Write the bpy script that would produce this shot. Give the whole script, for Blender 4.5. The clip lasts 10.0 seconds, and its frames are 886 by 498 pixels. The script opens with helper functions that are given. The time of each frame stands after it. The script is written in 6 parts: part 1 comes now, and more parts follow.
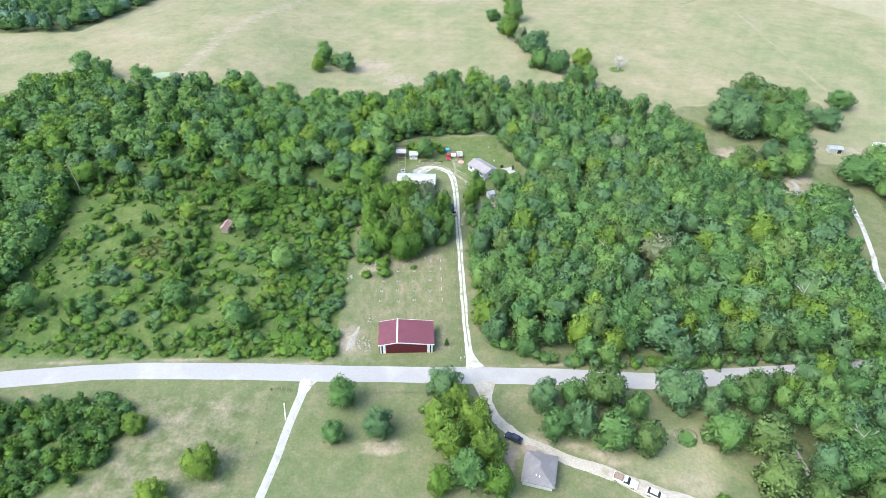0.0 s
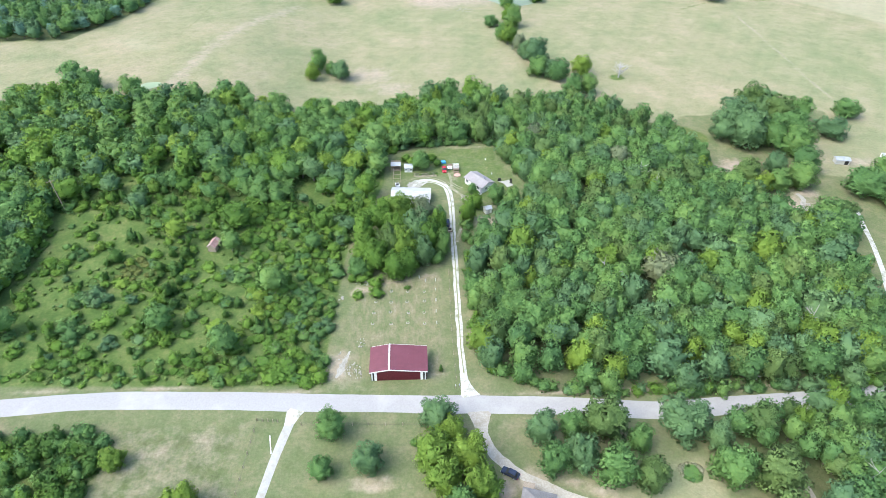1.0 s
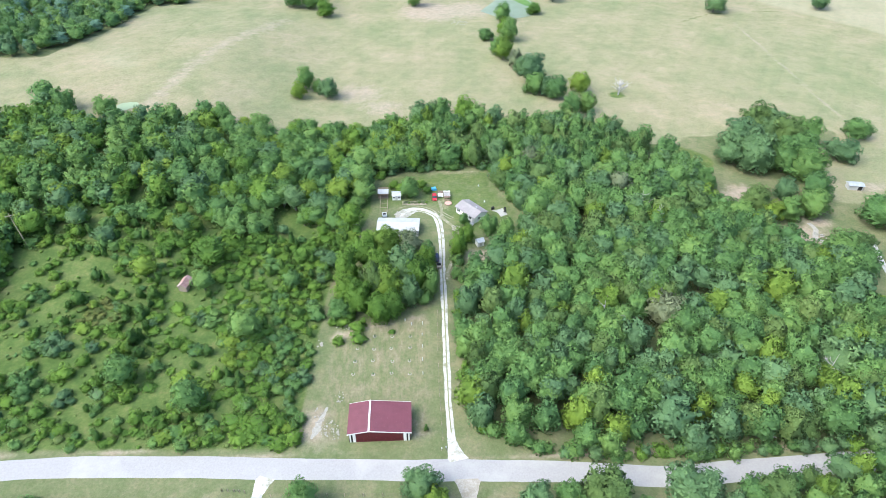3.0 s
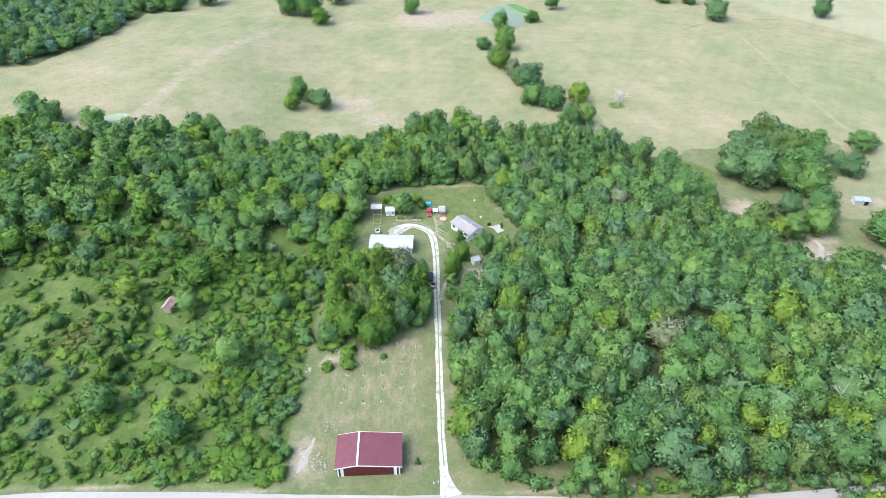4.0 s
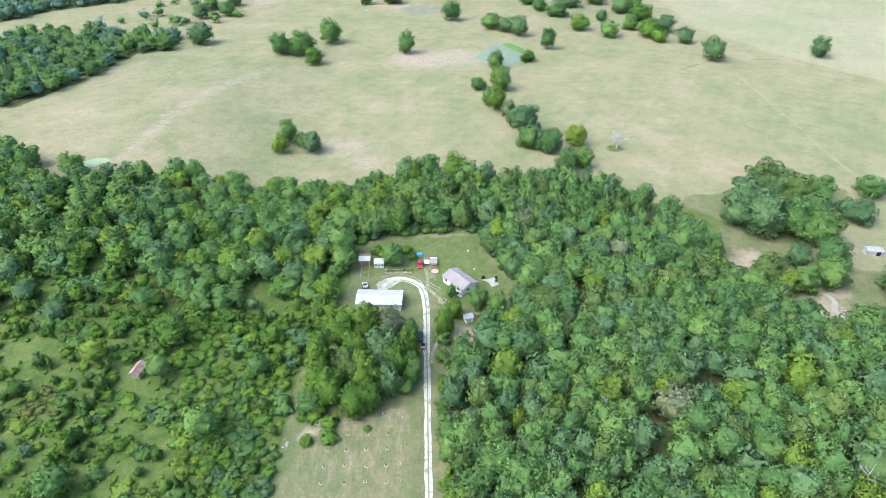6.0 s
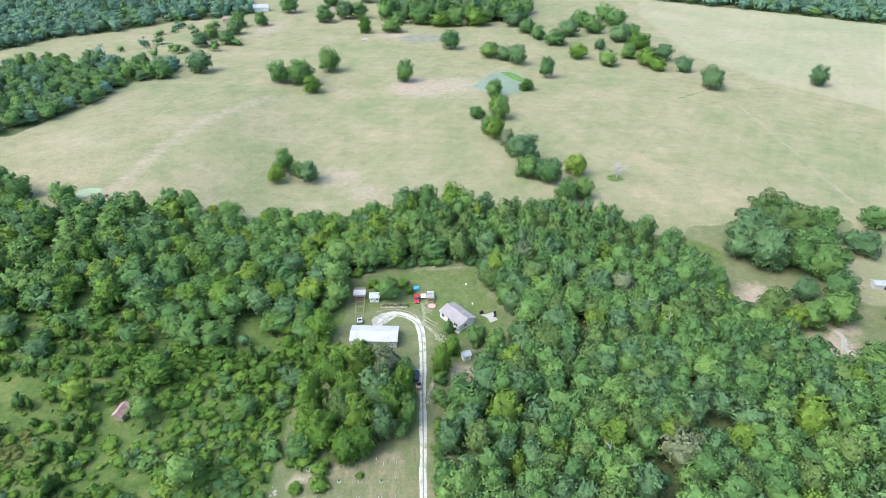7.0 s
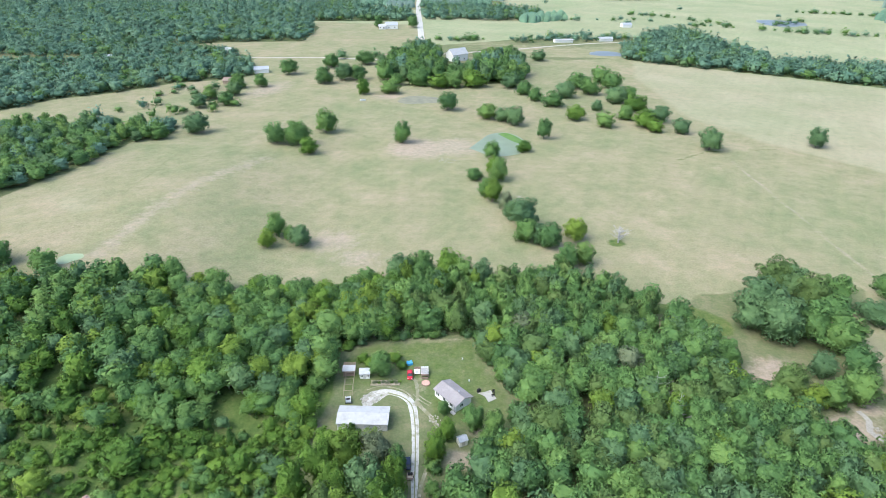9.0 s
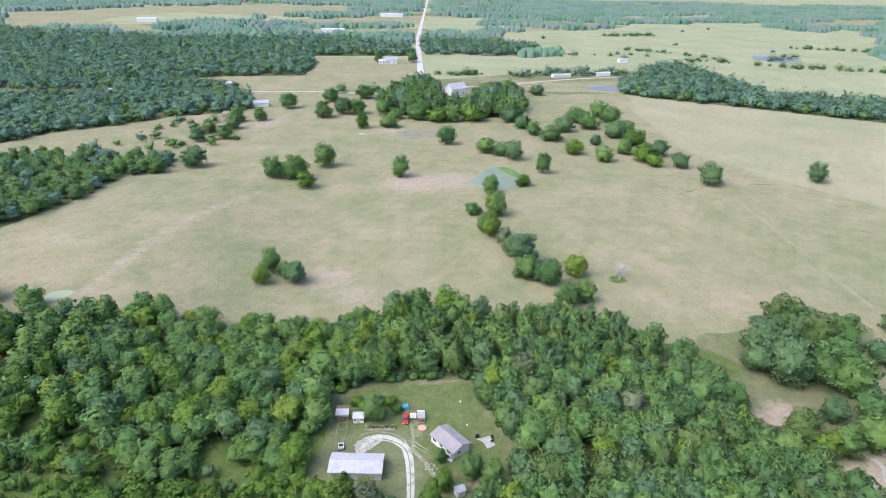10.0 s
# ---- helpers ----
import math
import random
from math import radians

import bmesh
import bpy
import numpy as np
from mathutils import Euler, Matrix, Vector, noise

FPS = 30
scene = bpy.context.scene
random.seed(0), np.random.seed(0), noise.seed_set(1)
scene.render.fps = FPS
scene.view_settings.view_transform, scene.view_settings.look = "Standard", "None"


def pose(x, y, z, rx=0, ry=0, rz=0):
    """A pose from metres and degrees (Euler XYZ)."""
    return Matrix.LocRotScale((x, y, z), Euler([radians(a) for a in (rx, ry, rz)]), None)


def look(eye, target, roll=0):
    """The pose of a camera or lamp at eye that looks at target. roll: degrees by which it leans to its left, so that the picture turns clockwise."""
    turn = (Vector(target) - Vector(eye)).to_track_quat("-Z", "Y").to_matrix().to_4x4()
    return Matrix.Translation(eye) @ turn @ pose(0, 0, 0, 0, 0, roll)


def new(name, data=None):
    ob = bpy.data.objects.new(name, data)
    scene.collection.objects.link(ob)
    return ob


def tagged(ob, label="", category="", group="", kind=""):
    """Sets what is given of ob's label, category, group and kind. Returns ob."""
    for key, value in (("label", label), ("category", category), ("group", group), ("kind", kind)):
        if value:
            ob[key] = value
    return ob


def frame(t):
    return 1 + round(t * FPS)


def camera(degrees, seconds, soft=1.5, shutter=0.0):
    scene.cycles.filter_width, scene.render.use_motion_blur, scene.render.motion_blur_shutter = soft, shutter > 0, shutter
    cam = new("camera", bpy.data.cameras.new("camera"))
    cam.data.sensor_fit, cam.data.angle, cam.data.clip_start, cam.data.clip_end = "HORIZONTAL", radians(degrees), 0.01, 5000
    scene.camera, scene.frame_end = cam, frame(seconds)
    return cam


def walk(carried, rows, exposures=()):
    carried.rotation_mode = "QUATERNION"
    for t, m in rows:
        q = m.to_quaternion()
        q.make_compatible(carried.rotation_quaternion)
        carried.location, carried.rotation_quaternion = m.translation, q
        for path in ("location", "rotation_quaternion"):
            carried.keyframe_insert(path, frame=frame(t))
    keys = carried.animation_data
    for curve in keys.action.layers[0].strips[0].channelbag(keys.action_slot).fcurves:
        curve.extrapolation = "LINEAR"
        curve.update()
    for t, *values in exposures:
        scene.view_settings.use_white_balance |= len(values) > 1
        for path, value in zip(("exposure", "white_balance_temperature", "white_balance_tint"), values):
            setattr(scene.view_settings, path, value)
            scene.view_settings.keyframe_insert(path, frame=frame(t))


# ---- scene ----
cam = camera(72.5, 10.0, 0.85)

PATH = [
    (0, (-0.451, 0.619, 122.123), (-0.359, 2.174, 120.868), 1.2),
    (0.5, (0.632, 4.874, 122.105), (0.723, 6.431, 120.852), 1.1),
    (1, (1.72, 9.106, 122.089), (1.81, 10.664, 120.838), 1.0),
    (1.5, (2.824, 13.336, 122.067), (2.913, 14.896, 120.819), 1.0),
    (2, (3.882, 17.547, 122.053), (3.971, 19.109, 120.807), 1.0),
    (2.5, (4.887, 21.664, 122.04), (4.978, 23.228, 120.797), 0.9),
    (4, (7.805, 33.3, 121.91), (7.899, 34.873, 120.678), 1.0),
    (4.5, (8.657, 36.894, 121.883), (8.752, 38.475, 120.662), 1.0),
    (5, (9.43, 40.289, 121.845), (9.525, 41.879, 120.635), 1.0),
    (5.5, (10.129, 43.523, 121.801), (10.227, 45.132, 120.617), 1.0),
    (7, (11.835, 52.498, 121.575), (11.938, 54.173, 120.487), 1.1),
    (7.5, (12.312, 55.343, 121.513), (12.415, 57.04, 120.458), 1.1),
    (8, (12.775, 58.071, 121.449), (12.879, 59.788, 120.429), 1.1),
    (8.5, (13.212, 60.795, 121.369), (13.318, 62.536, 120.39), 1.2),
    (9, (13.635, 63.547, 121.298), (13.743, 65.311, 120.363), 1.2),
    (9.5, (14.06, 66.236, 121.236), (14.169, 68.024, 120.346), 1.3),
    (10, (14.502, 68.893, 121.198), (14.613, 70.703, 120.354), 1.3),
]
EXPOSURES = [(0, 1.0, 5960, 2), (5, 0.97, 5960, 2), (8.5, 0.77, 5960, 3), (9.2, 0.73, 5960, 5), (10, 0.61, 5960, 13)]
walk(cam, [(t, look(eye, target, roll)) for t, eye, target, roll in PATH], EXPOSURES)

# ---- sky, sun, exposure ----
world = bpy.data.worlds.new("sky")
scene.world = world
world.use_nodes = True
wn = world.node_tree.nodes
sky = wn.new("ShaderNodeTexSky")
sky.sky_type, sky.sun_disc = "NISHITA", False
sky.sun_elevation, sky.sun_rotation = radians(52), radians(-112)
sky.air_density, sky.dust_density, sky.ozone_density = 1.0, 4.0, 1.0
world.node_tree.links.new(sky.outputs[0], wn["Background"].inputs[0])
wn["Background"].inputs[1].default_value = 0.215
sun_lamp = bpy.data.lights.new("sun", "SUN")
sun_lamp.energy, sun_lamp.angle, sun_lamp.color = 0.75, radians(50), (1.0, 0.98, 0.95)
sun = new("sun", sun_lamp)
sun.matrix_world = look((-65, -26, 90), (0, 0, 0))


# ---- materials ----
def nodes_of(name):
    m = bpy.data.materials.new(name)
    m.use_nodes = True
    return m, m.node_tree.nodes, m.node_tree.links, m.node_tree.nodes["Principled BSDF"]


def ramp_node(n, stops):
    r = n.new("ShaderNodeValToRGB")
    while len(r.color_ramp.elements) < len(stops):
        r.color_ramp.elements.new(0.5)
    for e, (p, c) in zip(r.color_ramp.elements, stops):
        e.position, e.color = p, (*c, 1)
    return r


def noise_node(n, l, where, scale, detail=4.0, rough=0.6):
    t = n.new("ShaderNodeTexNoise")
    t.inputs["Scale"].default_value, t.inputs["Detail"].default_value, t.inputs["Roughness"].default_value = scale, detail, rough
    l.new(where, t.inputs["Vector"])
    return t.outputs["Fac"]


def mix_node(n, l, fac, a, b, mode="MIX"):
    x = n.new("ShaderNodeMix")
    x.data_type, x.blend_type = "RGBA", mode
    for value, slot in ((fac, 0), (a, 6), (b, 7)):
        if isinstance(value, (int, float)):
            x.inputs[slot].default_value = value
        elif isinstance(value, tuple):
            x.inputs[slot].default_value = (*value, 1)
        else:
            l.new(value, x.inputs[slot])
    return x.outputs[2]


def surface(name, dark, light, scale=3.0, rough=0.8, metal=0.0, bump=0.2, wear=None, wear_scale=0.6):
    """A surface that varies from dark to light by fine grain, with larger patches of wear."""
    m, n, l, p = nodes_of(name)
    where = n.new("ShaderNodeNewGeometry").outputs["Position"]
    fine = noise_node(n, l, where, scale, 6)
    r = ramp_node(n, [(0.3, dark), (0.7, light)])
    l.new(fine, r.inputs[0])
    colour = r.outputs[0]
    if wear:
        w = ramp_node(n, [(0.5, (0, 0, 0)), (0.68, (1, 1, 1))])
        l.new(noise_node(n, l, where, wear_scale, 5, 0.65), w.inputs[0])
        colour = mix_node(n, l, w.outputs[0], colour, wear)
    l.new(colour, p.inputs["Base Color"])
    p.inputs["Roughness"].default_value, p.inputs["Metallic"].default_value = rough, metal
    if bump:
        b = n.new("ShaderNodeBump")
        b.inputs["Strength"].default_value, b.inputs["Distance"].default_value = bump, 0.05
        l.new(fine, b.inputs["Height"])
        l.new(b.outputs[0], p.inputs["Normal"])
    return m


def foliage(name, deep, mid, bright):
    """Leaves: one tone a tree, with clumps that differ, and some light passing through."""
    m, n, l, p = nodes_of(name)
    geo = n.new("ShaderNodeNewGeometry")
    tone = n.new("ShaderNodeAttribute")
    tone.attribute_name = "tone"
    own = n.new("ShaderNodeObjectInfo")
    add = n.new("ShaderNodeMath")
    add.operation = "ADD"
    l.new(tone.outputs["Fac"], add.inputs[0]), l.new(own.outputs["Random"], add.inputs[1])
    wrap = n.new("ShaderNodeMath")
    wrap.operation = "FRACT"
    l.new(add.outputs[0], wrap.inputs[0])
    leafy = n.new("ShaderNodeMath")
    leafy.operation = "MULTIPLY_ADD"
    l.new(geo.outputs["Random Per Island"], leafy.inputs[0])
    leafy.inputs[1].default_value = 0.30
    scaled = n.new("ShaderNodeMath")
    scaled.operation = "MULTIPLY_ADD"
    l.new(wrap.outputs[0], scaled.inputs[0])
    scaled.inputs[1].default_value, scaled.inputs[2].default_value = 0.66, 0.02
    l.new(scaled.outputs[0], leafy.inputs[2])
    r = ramp_node(n, [(0.05, deep), (0.45, mid), (0.95, bright)])
    l.new(leafy.outputs[0], r.inputs[0])
    patch = noise_node(n, l, geo.outputs["Position"], 0.7, 3)
    pr = ramp_node(n, [(0.3, (0.88, 0.89, 0.9)), (0.7, (1.10, 1.08, 1.0))])
    l.new(patch, pr.inputs[0])
    colour = mix_node(n, l, 1.0, r.outputs[0], pr.outputs[0], "MULTIPLY")
    stand = ramp_node(n, [(0.35, (0.90, 0.93, 0.96)), (0.65, (1.07, 1.05, 1.0))])
    l.new(noise_node(n, l, geo.outputs["Position"], 0.05, 3), stand.inputs[0])
    colour = mix_node(n, l, 1.0, colour, stand.outputs[0], "MULTIPLY")
    l.new(colour, p.inputs["Base Color"])
    p.inputs["Roughness"].default_value = 0.65
    p.inputs["Specular IOR Level"].default_value = 0.12
    through_leaf = n.new("ShaderNodeBsdfTranslucent")
    l.new(colour, through_leaf.inputs[0])
    both = n.new("ShaderNodeMixShader")
    both.inputs[0].default_value = 0.22
    facing = n.new("ShaderNodeAttribute")
    facing.attribute_name = "outward"
    turned = n.new("ShaderNodeVectorTransform")
    turned.vector_type, turned.convert_from, turned.convert_to = "NORMAL", "OBJECT", "WORLD"
    l.new(facing.outputs["Vector"], turned.inputs[0])
    l.new(turned.outputs[0], p.inputs["Normal"])
    l.new(p.outputs[0], both.inputs[1]), l.new(through_leaf.outputs[0], both.inputs[2])
    l.new(both.outputs[0], n["Material Output"].inputs[0])
    return m


LEAF = foliage("broad_leaves", (0.095, 0.187, 0.072), (0.146, 0.265, 0.085), (0.201, 0.319, 0.093))
LEAF_GREY = foliage("grey_green_leaves", (0.111, 0.201, 0.097), (0.136, 0.236, 0.109), (0.166, 0.270, 0.117))
LEAF_LIME = foliage("yellow_green_leaves", (0.153, 0.248, 0.048), (0.192, 0.294, 0.053), (0.231, 0.337, 0.061))
LEAF_SHRUB = foliage("thicket_leaves", (0.095, 0.185, 0.041), (0.143, 0.255, 0.047), (0.191, 0.310, 0.056))
LEAF_CEDAR = foliage("cedar_needles", (0.070, 0.142, 0.042), (0.096, 0.182, 0.044), (0.130, 0.224, 0.050))
LEAF_BROWN = foliage("thinning_leaves", (0.147, 0.195, 0.116), (0.185, 0.226, 0.131), (0.225, 0.257, 0.151))
LEAF_WEED = foliage("tall_weeds", (0.122, 0.194, 0.054), (0.162, 0.236, 0.070), (0.211, 0.270, 0.090))
LEAF_RUSSET = foliage("russet_weeds", (0.150, 0.190, 0.058), (0.188, 0.216, 0.066), (0.220, 0.236, 0.076))
LEAF_OLIVE = foliage("olive_leaves", (0.106, 0.174, 0.060), (0.140, 0.219, 0.073), (0.178, 0.255, 0.085))
LEAF_STRAW = foliage("seeding_weeds", (0.30, 0.31, 0.20), (0.38, 0.38, 0.26), (0.46, 0.45, 0.33))
# The next two have aerial haze painted in: paler, bluer with distance.
LEAF_FAR_HAZED = foliage("far_leaves_haze_tinted", (0.122, 0.230, 0.169), (0.153, 0.270, 0.193), (0.196, 0.320, 0.204))
LEAF_DISTANT_HAZED = foliage("distant_leaves_haze_tinted", (0.166, 0.249, 0.218), (0.192, 0.276, 0.239), (0.222, 0.308, 0.244))
BARK = surface("bark", (0.09, 0.075, 0.06), (0.2, 0.18, 0.15), 9, 0.95, bump=0.6)
DEADWOOD = surface("bleached_wood", (0.30, 0.285, 0.275), (0.47, 0.455, 0.44), 5, 0.9)
ASPHALT = surface("pale_chip_seal", (0.325, 0.312, 0.312), (0.385, 0.372, 0.366), 2.4, 0.9, bump=0.12, wear=(0.42, 0.405, 0.392), wear_scale=0.09)
GRAVEL = surface("white_limestone_gravel", (0.43, 0.415, 0.38), (0.58, 0.565, 0.53), 2.6, 0.95, bump=0.4, wear=(0.25, 0.245, 0.16), wear_scale=0.5)
TAN_GRAVEL = surface("tan_gravel", (0.348, 0.312, 0.264), (0.492, 0.450, 0.390), 2.2, 0.95, bump=0.4, wear=(0.300, 0.264, 0.192), wear_scale=0.3)
CONCRETE = surface("pale_concrete", (0.36, 0.35, 0.325), (0.44, 0.43, 0.405), 1.2, 0.85, bump=0.1, wear=(0.33, 0.31, 0.265), wear_scale=0.4)
GRAVEL_PATCHY = surface("grassy_limestone", (0.30, 0.29, 0.25), (0.50, 0.48, 0.44), 1.6, 0.95, bump=0.4, wear=(0.16, 0.19, 0.09), wear_scale=0.9)
GRASS_STRIP = surface("verge_grass", (0.17, 0.19, 0.09), (0.29, 0.29, 0.16), 3.0, 0.95, bump=0.4)
RED_METAL = surface("red_sheet_metal", (0.14, 0.040, 0.054), (0.165, 0.05, 0.066), 0.7, 0.5, 0.0, 0.03, wear=(0.17, 0.054, 0.07), wear_scale=0.3)
MAROON = surface("dark_maroon_siding", (0.085, 0.008, 0.018), (0.115, 0.014, 0.026), 1.5, 0.5, bump=0.05)
WHITE = surface("white_paint", (0.72, 0.72, 0.70), (0.82, 0.82, 0.80), 2.0, 0.5, bump=0.05)
# Flat black, painting the shade inside openings and under one far roof.
BLACK = surface("black_painted_shade", (0.012, 0.012, 0.013), (0.03, 0.028, 0.028), 2.0, 0.8, bump=0.0)
WHITE_METAL = surface("white_sheet_metal", (0.43, 0.435, 0.44), (0.50, 0.50, 0.505), 0.8, 0.5, bump=0.03, wear=(0.38, 0.375, 0.365), wear_scale=0.5)
GREY_METAL = surface("grey_sheet_metal", (0.36, 0.38, 0.41), (0.5, 0.52, 0.55), 1.0, 0.4, 0.2, 0.05)
SHINGLE = surface("grey_shingles", (0.165, 0.155, 0.158), (0.225, 0.212, 0.215), 4.0, 0.9, bump=0.3, wear=(0.26, 0.245, 0.245), wear_scale=0.35)
SHINGLE_PALE = surface("pale_grey_shingles", (0.25, 0.228, 0.235), (0.315, 0.29, 0.297), 4.0, 0.9, bump=0.3, wear=(0.34, 0.315, 0.32), wear_scale=0.35)
SHINGLE_BROWN = surface("brown_shingles", (0.22, 0.16, 0.13), (0.32, 0.25, 0.21), 3.0, 0.9)
RUST = surface("rusted_roof_metal", (0.27, 0.14, 0.13), (0.42, 0.28, 0.26), 1.2, 0.7, bump=0.2, wear=(0.5, 0.42, 0.40), wear_scale=0.7)
WOOD = surface("weathered_wood", (0.24, 0.19, 0.14), (0.40, 0.33, 0.26), 6.0, 0.85, bump=0.3)
PINE = surface("brown_timber", (0.22, 0.155, 0.115), (0.34, 0.25, 0.195), 6.0, 0.8, bump=0.2)
GREY_SIDING = surface("grey_siding", (0.44, 0.44, 0.43), (0.56, 0.56, 0.55), 3.0, 0.7)
GLASS = surface("window_glass", (0.03, 0.035, 0.04), (0.05, 0.055, 0.06), 1.0, 0.08, bump=0.0)
CAR_RED = surface("red_car_paint", (0.48, 0.025, 0.04), (0.55, 0.04, 0.055), 1.0, 0.25, bump=0.0)
CAR_BLUE = surface("dark_blue_car_paint", (0.022, 0.03, 0.06), (0.035, 0.045, 0.08), 1.0, 0.2, bump=0.0)
CAR_WHITE = surface("white_car_paint", (0.78, 0.78, 0.78), (0.84, 0.84, 0.84), 1.0, 0.3, bump=0.0)
TYRE = surface("black_rubber", (0.015, 0.015, 0.015), (0.03, 0.03, 0.03), 4.0, 0.9)
BLUE_TARP = surface("blue_tarp", (0.05, 0.30, 0.55), (0.12, 0.42, 0.66), 2.0, 0.5)
PINK_CLAY = surface("salmon_sand", (0.52, 0.30, 0.24), (0.64, 0.40, 0.33), 3.0, 0.95)
SOIL = surface("bare_soil", (0.30, 0.25, 0.19), (0.45, 0.39, 0.31), 1.2, 0.95, bump=0.4, wear=(0.24, 0.24, 0.13), wear_scale=0.4)
WORN_GRASS = surface("worn_grass", (0.17, 0.19, 0.095), (0.28, 0.26, 0.17), 1.2, 0.95, bump=0.4, wear=(0.36, 0.33, 0.26), wear_scale=0.5)
RUBBLE = surface("pale_rubble", (0.29, 0.27, 0.23), (0.42, 0.40, 0.355), 2.0, 0.95, bump=0.4)
MUD = surface("weedy_mud", (0.16, 0.165, 0.12), (0.25, 0.24, 0.17), 0.2, 0.9)
ALGAE = surface("pond_algae", (0.08, 0.17, 0.03), (0.14, 0.24, 0.05), 0.3, 0.7)


def water_material(name, colour, rough=0.12):
    m, n, l, p = nodes_of(name)
    where = n.new("ShaderNodeNewGeometry").outputs["Position"]
    r = ramp_node(n, [(0.3, colour), (0.7, tuple(c * 1.25 for c in colour))])
    l.new(noise_node(n, l, where, 0.08, 3), r.inputs[0])
    l.new(r.outputs[0], p.inputs["Base Color"])
    p.inputs["Roughness"].default_value = rough
    return m


WATER = water_material("green_pond_water", (0.175, 0.215, 0.145), 0.5)
WATER_PALE = water_material("scummy_pale_pond_water", (0.24, 0.30, 0.17), 0.5)
WATER_SILVER = water_material("far_pond_water", (0.14, 0.165, 0.18), 0.45)


def ground_material():
    """Grass, hay, thicket floor and bare soil, blended by the land's own cover."""
    m, n, l, p = nodes_of("ground_cover")
    where = n.new("ShaderNodeNewGeometry").outputs["Position"]

    def cover(name):
        a = n.new("ShaderNodeAttribute")
        a.attribute_name = name
        return a.outputs["Fac"]

    def blend(stops, scale, detail=6, rough=0.65):
        r = ramp_node(n, stops)
        l.new(noise_node(n, l, where, scale, detail, rough), r.inputs[0])
        return r.outputs[0]

    def edged(weight, scale, spread):
        a = n.new("ShaderNodeMath")
        a.operation = "MULTIPLY_ADD"
        l.new(noise_node(n, l, where, scale, 6, 0.7), a.inputs[0])
        a.inputs[1].default_value = spread
        l.new(weight, a.inputs[2])
        b = n.new("ShaderNodeMapRange")
        b.interpolation_type = "SMOOTHSTEP"
        b.inputs["From Min"].default_value, b.inputs["From Max"].default_value = 0.5 + spread * 0.25, 0.5 + spread * 0.75
        l.new(a.outputs[0], b.inputs["Value"])
        return b.outputs[0]

    lawn = blend([(0.32, (0.122, 0.160, 0.070)), (0.5, (0.168, 0.186, 0.094)), (0.66, (0.236, 0.219, 0.132))], 0.14, 10, 0.76)
    hay = blend([(0.33, (0.215, 0.231, 0.124)), (0.5, (0.272, 0.262, 0.156)), (0.66, (0.334, 0.293, 0.196))], 0.045, 10, 0.74)
    wild = blend([(0.34, (0.068, 0.116, 0.032)), (0.48, (0.104, 0.154, 0.045)), (0.58, (0.146, 0.182, 0.062)), (0.68, (0.205, 0.202, 0.088))], 0.22, 9, 0.78)
    litter = blend([(0.3, (0.085, 0.12, 0.05)), (0.7, (0.15, 0.16, 0.08))], 0.4)
    soil = blend([(0.3, (0.30, 0.255, 0.185)), (0.7, (0.42, 0.355, 0.28))], 0.5)
    green = blend([(0.3, (0.265, 0.295, 0.172)), (0.7, (0.345, 0.352, 0.222))], 0.012)
    c = mix_node(n, l, edged(cover("hay"), 0.09, 0.5), lawn, hay)
    c = mix_node(n, l, edged(cover("green"), 0.03, 0.4), c, green)
    c = mix_node(n, l, edged(cover("wild"), 0.2, 0.5), c, wild)
    c = mix_node(n, l, edged(cover("litter"), 0.3, 0.5), c, litter)
    c = mix_node(n, l, edged(cover("soil"), 0.22, 0.9), c, soil)
    # Paler cover: yellow grass in the west, painted sunlight on the eastern field.
    straw_and_sun = blend([(0.3, (0.292, 0.287, 0.180)), (0.7, (0.350, 0.332, 0.222))], 0.02)
    c = mix_node(n, l, edged(cover("straw_and_sun"), 0.02, 0.4), c, straw_and_sun)
    rows = n.new("ShaderNodeMapping")
    rows.vector_type = "TEXTURE"
    rows.inputs["Scale"].default_value = (1.1, 3.0, 1)
    l.new(where, rows.inputs["Vector"])
    combed = ramp_node(n, [(0.34, (0.140, 0.170, 0.078)), (0.48, (0.186, 0.194, 0.104)), (0.58, (0.236, 0.218, 0.136)), (0.72, (0.325, 0.285, 0.210))])
    l.new(noise_node(n, l, rows.outputs[0], 0.55, 7, 0.72), combed.inputs[0])
    c = mix_node(n, l, edged(cover("worn"), 0.16, 0.7), c, combed.outputs[0])
    fine = ramp_node(n, [(0.25, (0.72, 0.72, 0.72)), (0.75, (1.2, 1.2, 1.18))])
    l.new(noise_node(n, l, where, 1.3, 8, 0.75), fine.inputs[0])
    c = mix_node(n, l, 1.0, c, fine.outputs[0], "MULTIPLY")
    swath = n.new("ShaderNodeMapping")
    swath.vector_type = "TEXTURE"
    swath.inputs["Rotation"].default_value, swath.inputs["Scale"].default_value = (0, 0, radians(57)), (55, 5, 1)
    l.new(where, swath.inputs["Vector"])
    mown = ramp_node(n, [(0.3, (0.95, 0.95, 0.95)), (0.7, (1.04, 1.035, 1.03))])
    l.new(noise_node(n, l, swath.outputs[0], 1.0, 5, 0.6), mown.inputs[0])
    broad = ramp_node(n, [(0.35, (0.90, 0.96, 0.90)), (0.65, (1.08, 1.03, 1.06))])
    l.new(noise_node(n, l, where, 0.011, 4, 0.6), broad.inputs[0])
    c = mix_node(n, l, 1.0, c, broad.outputs[0], "MULTIPLY")
    c = mix_node(n, l, 1.0, c, mown.outputs[0], "MULTIPLY")
    tussock = ramp_node(n, [(0.36, (0.86, 0.90, 0.84)), (0.5, (1.0, 1.0, 1.0)), (0.66, (1.10, 1.05, 1.04))])
